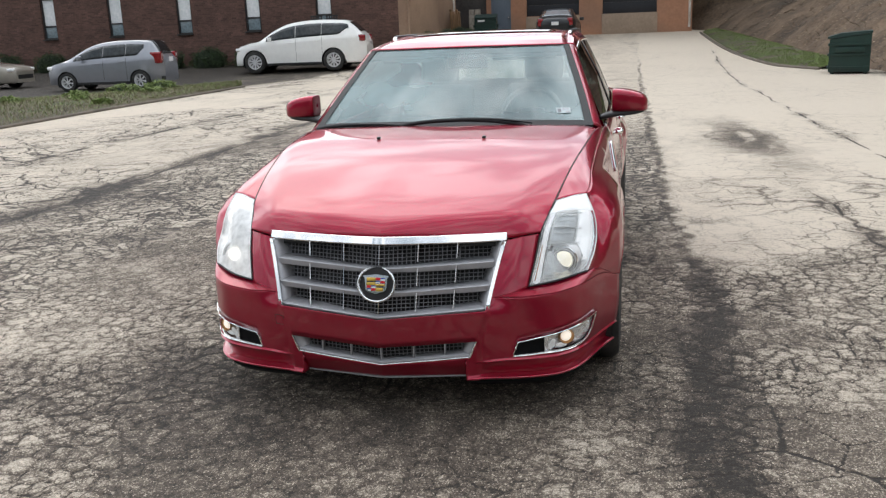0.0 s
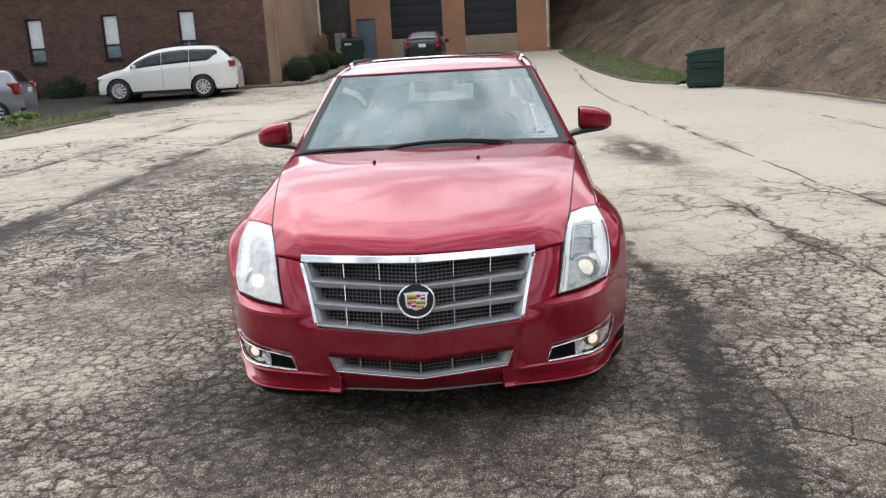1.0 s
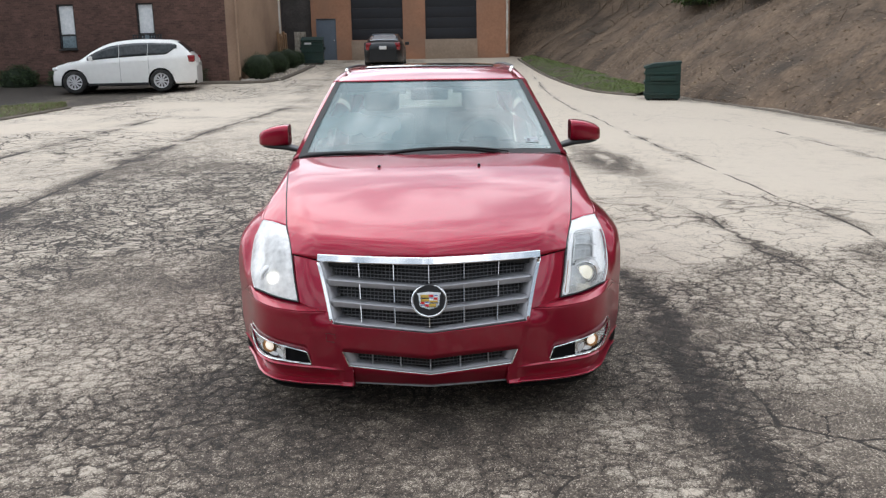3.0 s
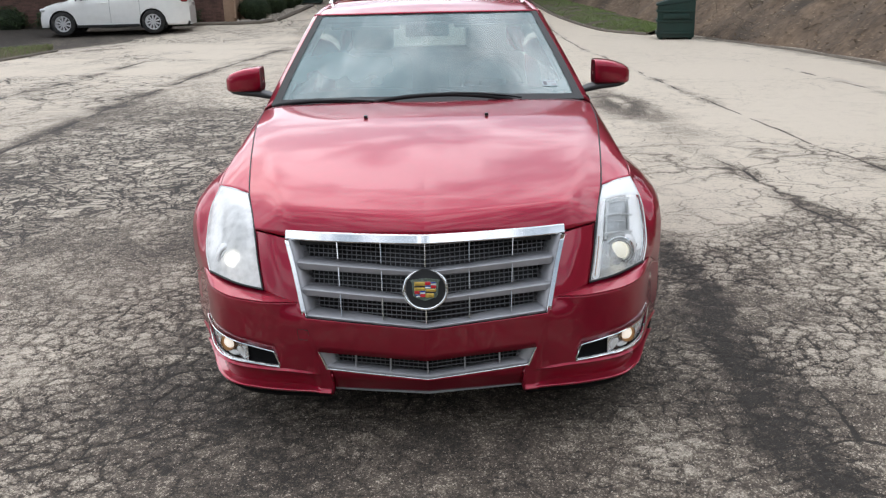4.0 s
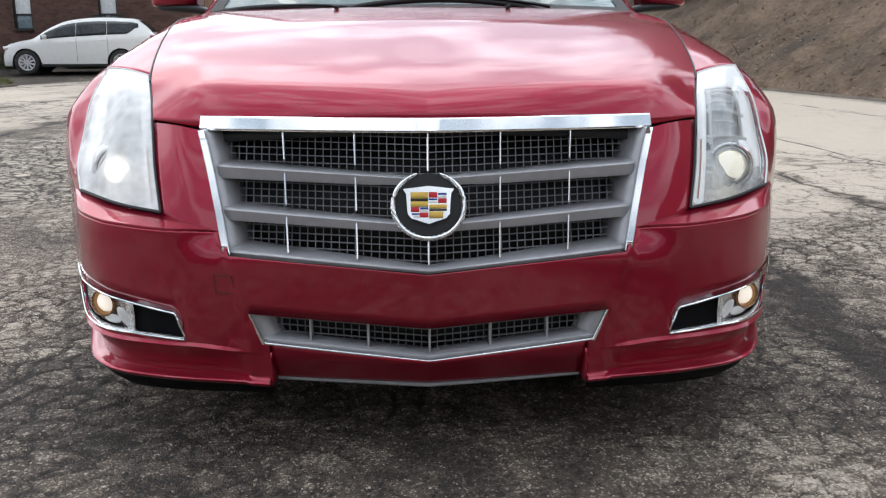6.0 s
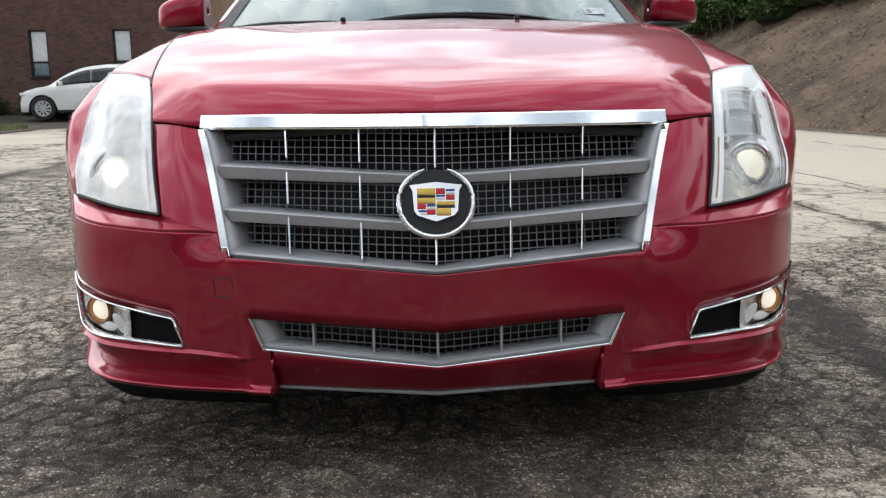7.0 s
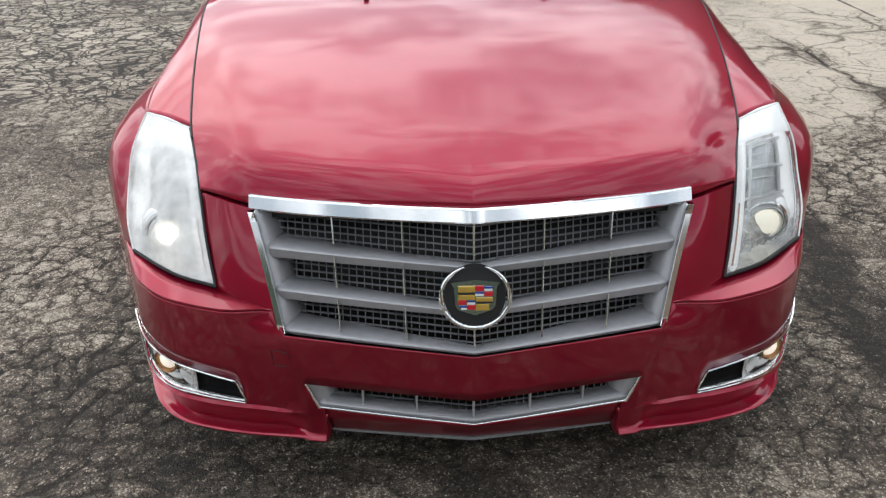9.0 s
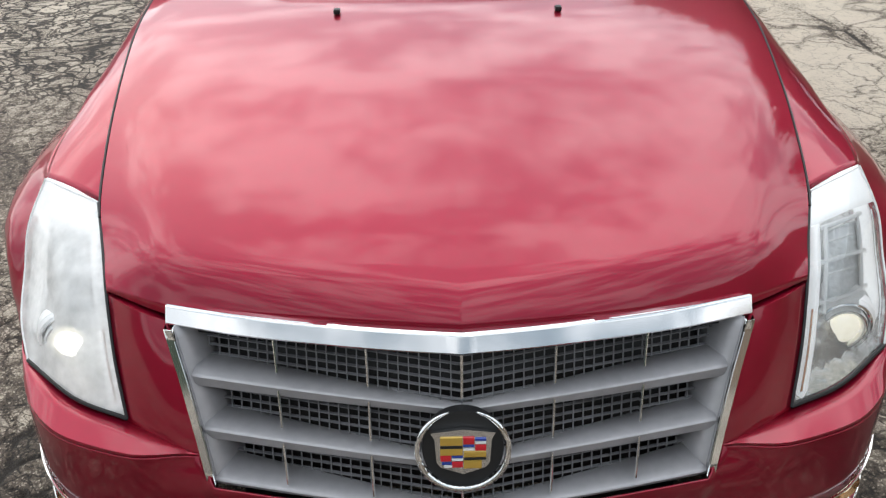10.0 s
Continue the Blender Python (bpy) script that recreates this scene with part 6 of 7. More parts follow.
# centre lip
lip = np.array([[(x, plan_y(abs(x)) + o, 0.180 + 0.008 * abs(x) / 0.345 + dz) for x in np.linspace(-0.345, 0.345, 41)] for o, dz in ((0.062, 0.009), (0.046, 0.008), (0.041, 0.006), (0.040, 0.001), (0.044, -0.002), (0.09, -0.003))])
surf("centre_lip", [lip], LIPGREY, BUMPER, (0, 0.9, 0.3), thick=0.003, label="black lower lip")
# black air dam, coloured darker for the shade beneath the bumper
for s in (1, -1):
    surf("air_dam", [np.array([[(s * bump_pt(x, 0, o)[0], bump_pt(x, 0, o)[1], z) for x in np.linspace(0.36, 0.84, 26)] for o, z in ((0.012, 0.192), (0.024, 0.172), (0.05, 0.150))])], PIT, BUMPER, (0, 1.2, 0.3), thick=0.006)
# lower grille
LOWER = new("lower_grille")
LOWER.parent = CAR
LOWER.empty_display_size = 0.1


def low_y(x):
    """The lower grille's rim: the bumper's plan, set back a little towards the middle."""
    return plan_y(abs(x)) + 0.003 + 0.010 * (1 - abs(x) / 0.36)


surf("lower_wall", [np.array([[(x, low_y(x) + o, 0.250 + 0.034 * abs(x) / 0.357 + d) for x in np.linspace(-0.36, 0.36, 41)] for o, d in ((0.001, -0.001), (0.001, 0.009), (0.003, 0.011), (0.034, 0.020))])], GREY, LOWER, (0, 0.2, -1), thick=0.002)
for s in (1, -1):
    surf("lower_side_wall", [np.array([[(s * (0.357 + 0.031 * k - i), plan_y(0.36) + o, 0.281 + 0.071 * k) for k in np.linspace(0, 1, 6)] for i, o in ((0.0, 0.004), (0.028, 0.022), (0.05, 0.042))])], GREY, LOWER, (s * 2, 0, 0.3), thick=0.002)
    tube("trim_end", [(s * (0.357 + 0.031 * k), plan_y(0.357 + 0.031 * k), 0.282 + 0.069 * k) for k in np.linspace(0, 1, 6)], 0.0042, CHROME, LOWER)
tube("trim_rail", [(x, low_y(x) - 0.002, 0.2495 + 0.034 * abs(x) / 0.357) for x in np.linspace(-0.358, 0.358, 41)], 0.0032, CHROME, LOWER, "thin chrome strip")
bm = bmesh.new()
for k in range(-20, 21):
    x = k * 0.0169
    if abs(x) < 0.345:
        box_bm((x, plan_y(abs(x)) + 0.040, 0.308), (0.0016, 0.006, 0.085), 0, bm)
for k in range(6):
    z = 0.274 + k * 0.0147
    for s in (1, -1):
        a, b = Vector((0, plan_y(0) + 0.040, z - 0.006)), Vector((s * 0.345, plan_y(0.345) + 0.040, z + 0.014))
        box_bm((a + b) / 2, ((b - a).length, 0.005, 0.0016), 0, bm, (b - a).to_track_quat("X", "Z").to_matrix().to_4x4())
tagged(part("lower_mesh", bm, WIRE, LOWER), kind="stuff")
for x in (0, 0.131, -0.131, 0.256, -0.256):
    box("lower_divider", (x, plan_y(abs(x)) + 0.028, 0.299 + 0.02 * abs(x) / 0.35), (0.005, 0.022, 0.062), GREY, LOWER, 0.001)
surf("lower_backing", [np.array([[(x, plan_y(abs(x)) + 0.10, z) for x in np.linspace(-0.4, 0.4, 21)] for z in (0.2, 0.38)])], BLACK, CAR, (0, 0.9, 0.3))

# fog lamps in chrome-edged pockets
for s in (1, -1):
    FOG = new("fog_lamp")
    FOG.parent = CAR
    FOG.empty_display_size = 0.05
    top = [bump_pt(x, lerp(x, *OPEN_T), -0.003) for x in [0.530, 0.538, 0.545, 0.550, 0.556] + np.linspace(0.57, 0.838, 26).tolist()]
    low = [bump_pt(x, lerp(x, *OPEN_B), -0.003) for x in np.linspace(0.530, 0.836, 31)]
    loop = [(s * p[0], p[1], p[2]) for p in top + low[::-1]]
    tube("bezel", loop, 0.0026, CHROME, FOG, "chrome surround", closed=True, seg=6)
    wall = np.array([[(p[0] * 0.998, p[1] + 0.005, p[2]) for p in loop + loop[:1]], [(p[0] * 0.993, p[1] + 0.022, p[2] * 0.97 + 0.010) for p in loop + loop[:1]]])
    surf("pocket", [wall], WAVY, FOG, (s * 0.68, -1, 0.32), thick=0.002, flip=-1)
    span = lambda xs_, offs: np.array([[(s * bump_pt(x, 0.32, o + 0.004 * math.sin(math.pi * k))[0], bump_pt(x, 0.32, o)[1], lerp(x, *OPEN_B) * (1 - k) + lerp(x, *OPEN_T) * k) for x, o in zip(xs_, offs)] for k in np.linspace(0, 1, 5)])
    surf("pocket_chrome", [span((0.652, 0.664, 0.69, 0.72, 0.76, 0.79, 0.81, 0.824, 0.834), (0.008, 0.012, 0.020, 0.026, 0.022, 0.014, 0.008, 0.004, 0.002))], WAVY, FOG, (0, 0.9, 0.33), thick=0.002, label="silver reflector bowl")
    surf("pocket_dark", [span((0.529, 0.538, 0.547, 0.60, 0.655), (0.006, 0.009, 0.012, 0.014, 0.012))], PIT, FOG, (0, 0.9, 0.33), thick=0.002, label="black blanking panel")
    # pale ellipsoids added for the bright reflections below and beside the lamp
    for fx, fz, fw, fh, tilt in ((0.680, 0.324, 0.026, 0.054, 24), (0.724, 0.312, 0.050, 0.024, -4)):
        q = bump_pt(fx, fz, 0.014 if fx < 0.7 else 0.021)
        bm = bmesh.new()
        bmesh.ops.create_uvsphere(bm, u_segments=16, v_segments=8, radius=1, matrix=pose(s * q[0], q[1], q[2], 14, s * tilt, s * 24) @ Matrix.Diagonal((fw * 0.5, 0.005, fh * 0.5, 1)))
        part("reflection_lobe", bm, BOWL, FOG, "", 60)
    px, py, pz = bump_pt(0.740, 0.347, 0.012)
    aim = pose(s * px, py, pz, 0, 0, s * 22)
    bm = lathe_bm([(-0.03, 0.030), (0.002, 0.032), (0.006, 0.029), (0.000, 0.025), (-0.006, 0.023)], 28)
    bmesh.ops.transform(bm, matrix=aim @ Matrix.Rotation(-math.pi / 2, 4, "Z"), verts=bm.verts)
    part("lamp_ring", bm, AMBERDARK, FOG, "dark bronze ring", 40)
    bm = bmesh.new()
    bmesh.ops.create_uvsphere(bm, u_segments=24, v_segments=12, radius=0.0225, matrix=aim @ pose(0, 0.008, 0) @ Matrix.Diagonal((1, 0.6, 1, 1)))
    part("lit_bulb_lens", bm, FOGLAMP, FOG, "warm lit lens", 60)

# headlights
for s in (1, -1):
    HEAD = new("headlight")
    HEAD.parent = CAR
    HEAD.empty_display_size = 0.05
    if s < 0:
        tagged(HEAD, "clouded, milky plastic headlight, lit")
    lens_rows = [
        ((0.668, 0.422, 0.841), (0.732, 0.450, 0.856), (0.790, 0.493, 0.859)),
        ((0.640, 0.330, 0.790), (0.725, 0.365, 0.800), (0.826, 0.455, 0.780)),
        ((0.622, 0.262, 0.742), (0.715, 0.298, 0.745), (0.837, 0.415, 0.700)),
        ((0.605, 0.196, 0.645), (0.700, 0.228, 0.652), (0.828, 0.340, 0.640)),
        ((0.585, 0.144, 0.554), (0.690, 0.188, 0.567), (0.806, 0.281, 0.584)),
    ]
    lens = loft(lens_rows, 6, 8) * np.array([s, 1, 1])
    out = surf("lens", [lens], LENS_CLEAR if s > 0 else LENS_HAZE, HEAD, (0, 1.2, 0.4), thick=0.0)
    out.visible_shadow = False
    inside = lambda i, j, d: lens[i, j] + np.array([0, d, 0])
    deep = lambda i, j: math.sin(math.pi * min(1, max(0, i / 24))) ** 0.5 * math.sin(math.pi * j / 16) ** 0.5
    surf("housing", [np.array([[inside(i, j, 0.010 + 0.075 * deep(i, j)) for j in range(17)] for i in range(25)])], WAVY if s > 0 else LAMPGREY, HEAD, (0, 1.2, 0.4), thick=0.0)
    tube("gasket", list(lens[::-1, 0]), 0.0032, BLACK, HEAD, seg=6)
    tube("gasket", list(lens[-1]), 0.004, BLACK, HEAD, seg=6)
    tube("lens_edge", list(lens[0]) + list(lens[1:, -1]), 0.0022, FROST, HEAD, seg=6)
    # frosted cap, light pipes, amber strip and framed reflector cells
    surf("frosted_cap", [np.array([[inside(i, j, 0.008 + 0.006 * math.sin(math.pi * j / 16)) for j in range(17)] for i in range(0, 6)])], PIPE, HEAD, (0, 1.2, 0.4), thick=0.002, label="frosted white upper cap")
    surf("light_pipe", [np.array([[inside(i, j, 0.009 + 0.006 * abs(j - 13)) for j in (11, 12, 13, 14, 15)] for i in range(5, 21)])], PIPE, HEAD, (0, 1.2, 0.4), thick=0.002, label="white light pipe")
    surf("outer_reflector", [np.array([[inside(i, j, 0.012 + 0.010 * (j - 15)) for j in (15, 16)] for i in range(6, 24)])], CHROME, HEAD, (0, 1.2, 0.4), thick=0.002)
    surf("inner_strip", [np.array([[inside(i, j, 0.008 + 0.008 * abs(j - 2)) for j in (1, 2, 3)] for i in range(5, 25)])], PIPE, HEAD, (0, 1.2, 0.4), thick=0.002)
    surf("amber_strip", [np.array([[inside(i, 1, 0.004) * (1 - f) + inside(i, 2, 0.004) * f for f in (0.3, 0.62)] for i in range(15, 24)])], AMBER, HEAD, (0, 1.2, 0.4), thick=0.001)
    for i0, i1 in ((7, 11), (11, 15)):
        cell = np.array([[inside(i, j, 0.022 + 0.020 * math.sin(math.pi * (j - 4) / 7) ** 0.4 * math.sin(math.pi * (i - i0) / (i1 - i0)) ** 0.4) for j in range(4, 12)] for i in range(i0, i1 + 1)])
        cell[1:-1, 1:-1, 1] += np.array([[0.0025 * ((7 * i + 5 * j) % 4 - 1.5) / 1.5 for j in range(cell.shape[1] - 2)] for i in range(cell.shape[0] - 2)])
        surf("reflector_cell", [cell], CELL, HEAD, (0, 1.2, 0.4), thick=0.002, smooth=30)
        tube("cell_rib", [inside((i0 + i1) // 2, j, 0.030) for j in range(5, 11)], 0.0022, FROST, HEAD, seg=6)
    for i in (6, 11, 15):
        tube("cell_edge", [inside(i, j, 0.016) for j in range(3, 13)], 0.0045, FROST, HEAD, seg=6)
    for j in (4, 11):
        tube("cell_side", [inside(i, j, 0.016) for i in range(6, 17)], 0.0045, FROST, HEAD, seg=6)
    facets = np.array([[inside(i, j, 0.026 + 0.005 * ((11 * i + 7 * j) % 5) / 4 + 0.028 * deep(i, j)) for j in range(3, 15)] for i in range(16, 25)])
    surf("lower_reflector", [facets], DARKCHROME if s > 0 else BOWL, HEAD, (0, 1.2, 0.4), thick=0.002, smooth=25, label="faceted chrome reflector")
    # projector
    pc = Vector((s * 0.712, 0.276, 0.630))
    aim = Matrix.Translation(pc)
    face = aim @ Matrix.Rotation(-math.pi / 2, 4, "Z")
    bm = lathe_bm([(-0.05, 0.075), (-0.020, 0.070), (0.0, 0.062), (0.004, 0.057), (-0.004, 0.050), (-0.02, 0.048)], 40)
    bmesh.ops.transform(bm, matrix=face, verts=bm.verts)
    part("projector_hood", bm, LAMPGREY, HEAD, "polished bowl round the lens", 40)
    bm = lathe_bm([(-0.03, 0.047), (0.006, 0.047), (0.012, 0.043), (0.010, 0.037), (0.000, 0.035)], 36)
    bmesh.ops.transform(bm, matrix=face, verts=bm.verts)
    part("projector_ring", bm, BOWL if s > 0 else FROST, HEAD, "", 40)
    bm = bmesh.new()
    bmesh.ops.create_uvsphere(bm, u_segments=28, v_segments=14, radius=0.035, matrix=aim @ Matrix.Diagonal((1, 0.5, 1, 1)))
    part("projector_lens", bm, LAMP, HEAD, "bright lit projector lens", 60)
    bm = bmesh.new()
    bmesh.ops.create_uvsphere(bm, u_segments=20, v_segments=10, radius=0.029 if s < 0 else 0.025, matrix=Matrix.Translation(pc + Vector((0, -0.0075, 0))) @ Matrix.Diagonal((1, 0.4, 1, 1)))
    part("bulb", bm, BULB, HEAD, "white-hot centre", 60)
    for rr, off, th, mt in ((0.053, -0.004, 0.0035, CHROME), (0.0615, 0.004, 0.003, LAMPGREY), (0.042, -0.011, 0.002, DARKCHROME)):
        tube("lamp_ring", [pc + Vector((rr * math.cos(a), off, rr * math.sin(a))) for a in np.linspace(0, 2 * math.pi, 40, endpoint=False)], th, mt if s > 0 else FROST, HEAD, seg=6, closed=True)
    for k, (dx, dz, sx) in enumerate(((-0.062, -0.030, 0.022), (-0.030, -0.062, 0.026), (0.012, -0.066, 0.034), (0.055, -0.045, 0.024), (0.062, 0.010, 0.022))):
        part("lamp_bracket", box_bm(pc + Vector((dx * s, 0.005 + 0.035 * (k > 2), dz)), (sx, 0.025, 0.022), 0.006, m=Matrix.Rotation(0.5 * (k - 2) * s, 4, "Y")), (DARKCHROME, BLACK, TAN_TRIM, BLACK, DARKCHROME)[k] if s > 0 else FROST, HEAD, "", 40)

# fenders
for s in (1, -1):
    zt = lambda y: lerp(y, [0.285, 0.345, 0.42, 0.47, 0.50], [0.586, 0.640, 0.700, 0.800, 0.860]) if y < 0.5 else shoulder_z(y)
    zb = lambda y: lerp(y, [0.285, 0.36, 0.50, 0.55], [0.584, 0.575, 0.507, 0.495]) if y < 0.55 else arch_z(y, 0.20)
    ys = list(np.linspace(0.285, 0.52, 14)) + list(np.linspace(0.53, 1.275, 40)) + [1.284, 1.2852] + list(np.linspace(1.31, 1.86, 12))
    side = np.array([[(s * side_x(y, z), y, z) for z in np.linspace(zt(y), zb(y), 34)] for y in ys])
    seam = cr([(0.669, 0.425, 0.842), (0.698, 0.60, 0.899), (0.726, 0.80, 0.947), (0.766, 1.10, 0.994), (0.796, 1.46, 1.017), (0.820, 1.62, 1.006)], 8)
    sh = np.array([(side_x(y, shoulder_z(y)), y, shoulder_z(y)) for y in np.interp(np.linspace(0, 1, len(seam)), np.linspace(0, 1, 6), [0.502, 0.62, 0.80, 1.10, 1.45, 1.75])])
    top = np.array([seam + np.array([0, 0, -0.012]), seam, seam * 0.66 + sh * 0.34 + np.array([0, 0, 0.005]), seam * 0.3 + sh * 0.7 + np.array([0, 0, 0.005]), seam * 0.06 + sh * 0.94 + np.array([0, 0, 0.0015]), sh]) * np.array([s, 1, 1])
    surf("fender", [side, top], RED, CAR, (0, 1.2, 0.3), thick=0.004, smooth=45)
    tube("arch_lip", [(s * (side_x(WHEEL_Y + ARCH_R * math.cos(a), AXLE_Z + ARCH_R * math.sin(a)) - 0.004), WHEEL_Y + ARCH_R * math.cos(a), AXLE_Z + ARCH_R * math.sin(a)) for a in np.linspace(0.0, 2.72, 30)], 0.006, RED, CAR)
    for wy in (WHEEL_Y, WHEEL_Y + 2.88):
        liner = np.array([[(s * x, wy + 0.40 * math.cos(a), AXLE_Z + 0.40 * math.sin(a)) for x in (0.55, 0.90)] for a in np.linspace(-0.4, math.pi + 0.4, 20)])
        surf("wheel_liner", [liner], BLACK, CAR, (s * 0.7, wy, AXLE_Z), thick=0.003, flip=-1)
        wheel(CAR, s * 0.812, wy, AXLE_Z, 0.335, 0.235, s, CHROME)
    vent = np.array([[(s * (side_x(y, z) + o), y + 0.25 * (z - 0.78), z) for z in np.linspace(0.77, 0.93, 9)] for y, o in ((1.600, 0.001), (1.604, 0.010), (1.630, 0.012), (1.636, 0.001))])
    VENT = surf("fender_vent", [vent], CHROME, CAR, (0, 1.6, 0.7), thick=0.003, label="chrome-edged side vent")
    surf("vent_slot", [np.array([[(s * (side_x(y, z) + 0.0125), y + 0.25 * (z - 0.78), z) for z in np.linspace(0.79, 0.91, 7)] for y in (1.610, 1.624)])], PIT, VENT, (0, 1.6, 0.7), thick=0.002)
    # doors, quarter panel, sill
    for nm, y0, y1 in (("front_door", 1.868, 2.88), ("rear_door", 2.888, 3.78), ("quarter_panel", 3.788, 4.82)):
        door = surf(nm, [flank(y0, y1, shoulder_z, lambda y: arch_z(y, 0.26), 26) * np.array([s, 1, 1])], RED, CAR, (0, 2.8, 0.5))
        if "door" in nm:
            hy = y1 - 0.17
            tube("door_handle", [(s * (side_x(hy, 0.86) + d), hy + dy, 0.86) for dy, d in ((-0.11, 0.002), (-0.09, 0.03), (0.03, 0.032), (0.06, 0.002))], 0.011, CHROME, door, "chrome pull handle")
    surf("sill", [np.array([[(s * (0.87 - o), y, z) for y in (1.29, 3.39)] for o, z in ((-0.02, 0.27), (0.0, 0.20), (0.10, 0.17))])], RED, CAR, (0, 2.8, 0.5))
    # pillars, side glass, roof edge
    a_in = cr([(0.778, 1.545, 1.028), (0.708, 1.83, 1.207), (0.606, 2.185, 1.436)], 8)
    a_out = cr([(0.826, 1.60, 0.990), (0.752, 1.85, 1.165), (0.642, 2.23, 1.410)], 8)
    surf("front_pillar", [np.array([a_in + np.array([0, 0, -0.012]), a_in, (a_in + a_out) / 2 + np.array([0.008, -0.006, 0.004]), a_out, a_out + np.array([-0.02, 0.02, -0.005])]) * np.array([s, 1, 1])], RED, CAR, (0, 2.6, 0.9))
    side_glass = np.array([cr([(0.828, 1.72, 1.0), (0.832, 2.6, 1.012), (0.82, 3.5, 1.03), (0.74, 4.35, 1.06)], 8), cr([(0.755, 1.90, 1.15), (0.752, 2.6, 1.22), (0.735, 3.5, 1.23), (0.69, 4.35, 1.2)], 8), cr([(0.642, 2.26, 1.405), (0.635, 2.75, 1.443), (0.63, 3.5, 1.44), (0.60, 4.3, 1.40)], 8)]) * np.array([s, 1, 1])
    surf("side_window", [side_glass], SIDEGLASS, CAR, (0, 2.8, 1.0), thick=0.0).visible_shadow = False
    surf("belt_trim", [np.array([side_glass[0] + np.array([0.006 * s, 0, 0.012]), side_glass[0] + np.array([0.012 * s, 0, 0.0]), side_glass[0] + np.array([0.006 * s, 0, -0.02])])], CHROME, CAR, (0, 2.8, 0.9), thick=0.003)
    tube("window_trim", list(side_glass[2] + np.array([0.004 * s, 0, 0])), 0.009, CHROME, CAR)
    for y in (2.88, 3.78):
        cover = [[(np.interp(y + dy, r[:, 1], r[:, 0]) + 0.005 * s, y + dy, np.interp(y + dy, r[:, 1], r[:, 2])) for dy in (-0.045, -0.02, 0.02, 0.045)] for r in side_glass]
        surf("pillar_cover", [np.array(cover)], BLACK, CAR, (0, 2.8, 1.0), thick=0.004)
    surf("rear_pillar", [np.array([[(0.742, 4.33, 1.05), (0.694, 4.33, 1.2), (0.604, 4.28, 1.405)], [(0.735, 4.50, 1.04), (0.672, 4.46, 1.2), (0.585, 4.38, 1.412)], [(0.715, 4.66, 1.035), (0.635, 4.56, 1.2), (0.53, 4.45, 1.43)]]) * np.array([s, 1, 1])], RED, CAR, (0, 3, 0.9))
    edge_r = cr([(0.642, 2.235, 1.412), (0.636, 2.75, 1.450), (0.632, 3.5, 1.448), (0.60, 4.45, 1.40)], 10)
    edge_i = cr([(0.588, 2.183, 1.438), (0.558, 2.75, 1.499), (0.548, 3.5, 1.496), (0.53, 4.45, 1.43)], 10)
    surf("roof_edge", [np.array([edge_r + np.array([-0.01, 0, -0.012]), edge_r, (edge_r + edge_i) / 2 + np.array([0.012, 0, 0.010]), edge_i]) * np.array([s, 1, 1])], RED, CAR, (0, 3, 1.0))
    rail = cr([(0.580, 2.62, 1.484), (0.580, 2.67, 1.500), (0.578, 2.76, 1.508), (0.572, 3.5, 1.508), (0.560, 4.1, 1.488), (0.552, 4.2, 1.450)], 6) * np.array([s, 1, 1])
    tube("roof_rail", list(rail), 0.011, BLACK, CAR, "black roof rail", flat=0.8)
    tube("rail_foot", list(rail[:9]), 0.0125, CHROME, CAR, "bright front foot of the rail", flat=0.8)
    # door mirror
    MIR = new("door_mirror")
    MIR.parent = CAR
    MIR.empty_display_size = 0.05
    def mirror_rings(rows, f):
        return loft(np.array([[(s * x, yc + ry * math.copysign(abs(math.cos(a)) ** f, math.cos(a)), zc + rz * math.copysign(abs(math.sin(a)) ** f, math.sin(a))) for a in np.linspace(0, 2 * math.pi, 29)] for x, yc, zc, ry, rz in rows]), 4, 1)

    shell = mirror_rings(((0.866, 1.842, 1.132, 0.010, 0.008), (0.867, 1.842, 1.132, 0.060, 0.052), (0.873, 1.842, 1.132, 0.074, 0.062), (0.905, 1.842, 1.130, 0.084, 0.064), (0.965, 1.848, 1.126, 0.086, 0.059), (1.020, 1.862, 1.117, 0.080, 0.050), (1.045, 1.874, 1.110, 0.070, 0.041), (1.058, 1.884, 1.105, 0.050, 0.027), (1.0605, 1.887, 1.103, 0.006, 0.004)), 0.42)
    surf("mirror_shell", [shell], RED, MIR, (s * 0.95, 1.85, 1.12), thick=0.003, smooth=50)
    foot = mirror_rings(((0.800, 1.80, 1.040, 0.055, 0.012), (0.850, 1.815, 1.052, 0.068, 0.016), (0.905, 1.835, 1.060, 0.074, 0.016), (0.985, 1.855, 1.064, 0.070, 0.014), (1.035, 1.872, 1.070, 0.050, 0.010), (1.045, 1.875, 1.072, 0.006, 0.003)), 0.55)
    surf("mirror_foot", [foot], BLACK, MIR, (s * 0.93, 1.84, 1.06), thick=0.002, smooth=50, label="black lower cap and foot")
    bm = box_bm((s * 0.955, 1.912, 1.113), (0.16, 0.012, 0.10), 0.004)
    part("mirror_glass", bm, CHROME, MIR, "", 40)
    tube("pillar_trim", [(s * (x - 0.035), y + 0.05, z - 0.02) for x, y, z in a_in], 0.024, TAN_TRIM, CAR, "pale inner pillar trim")

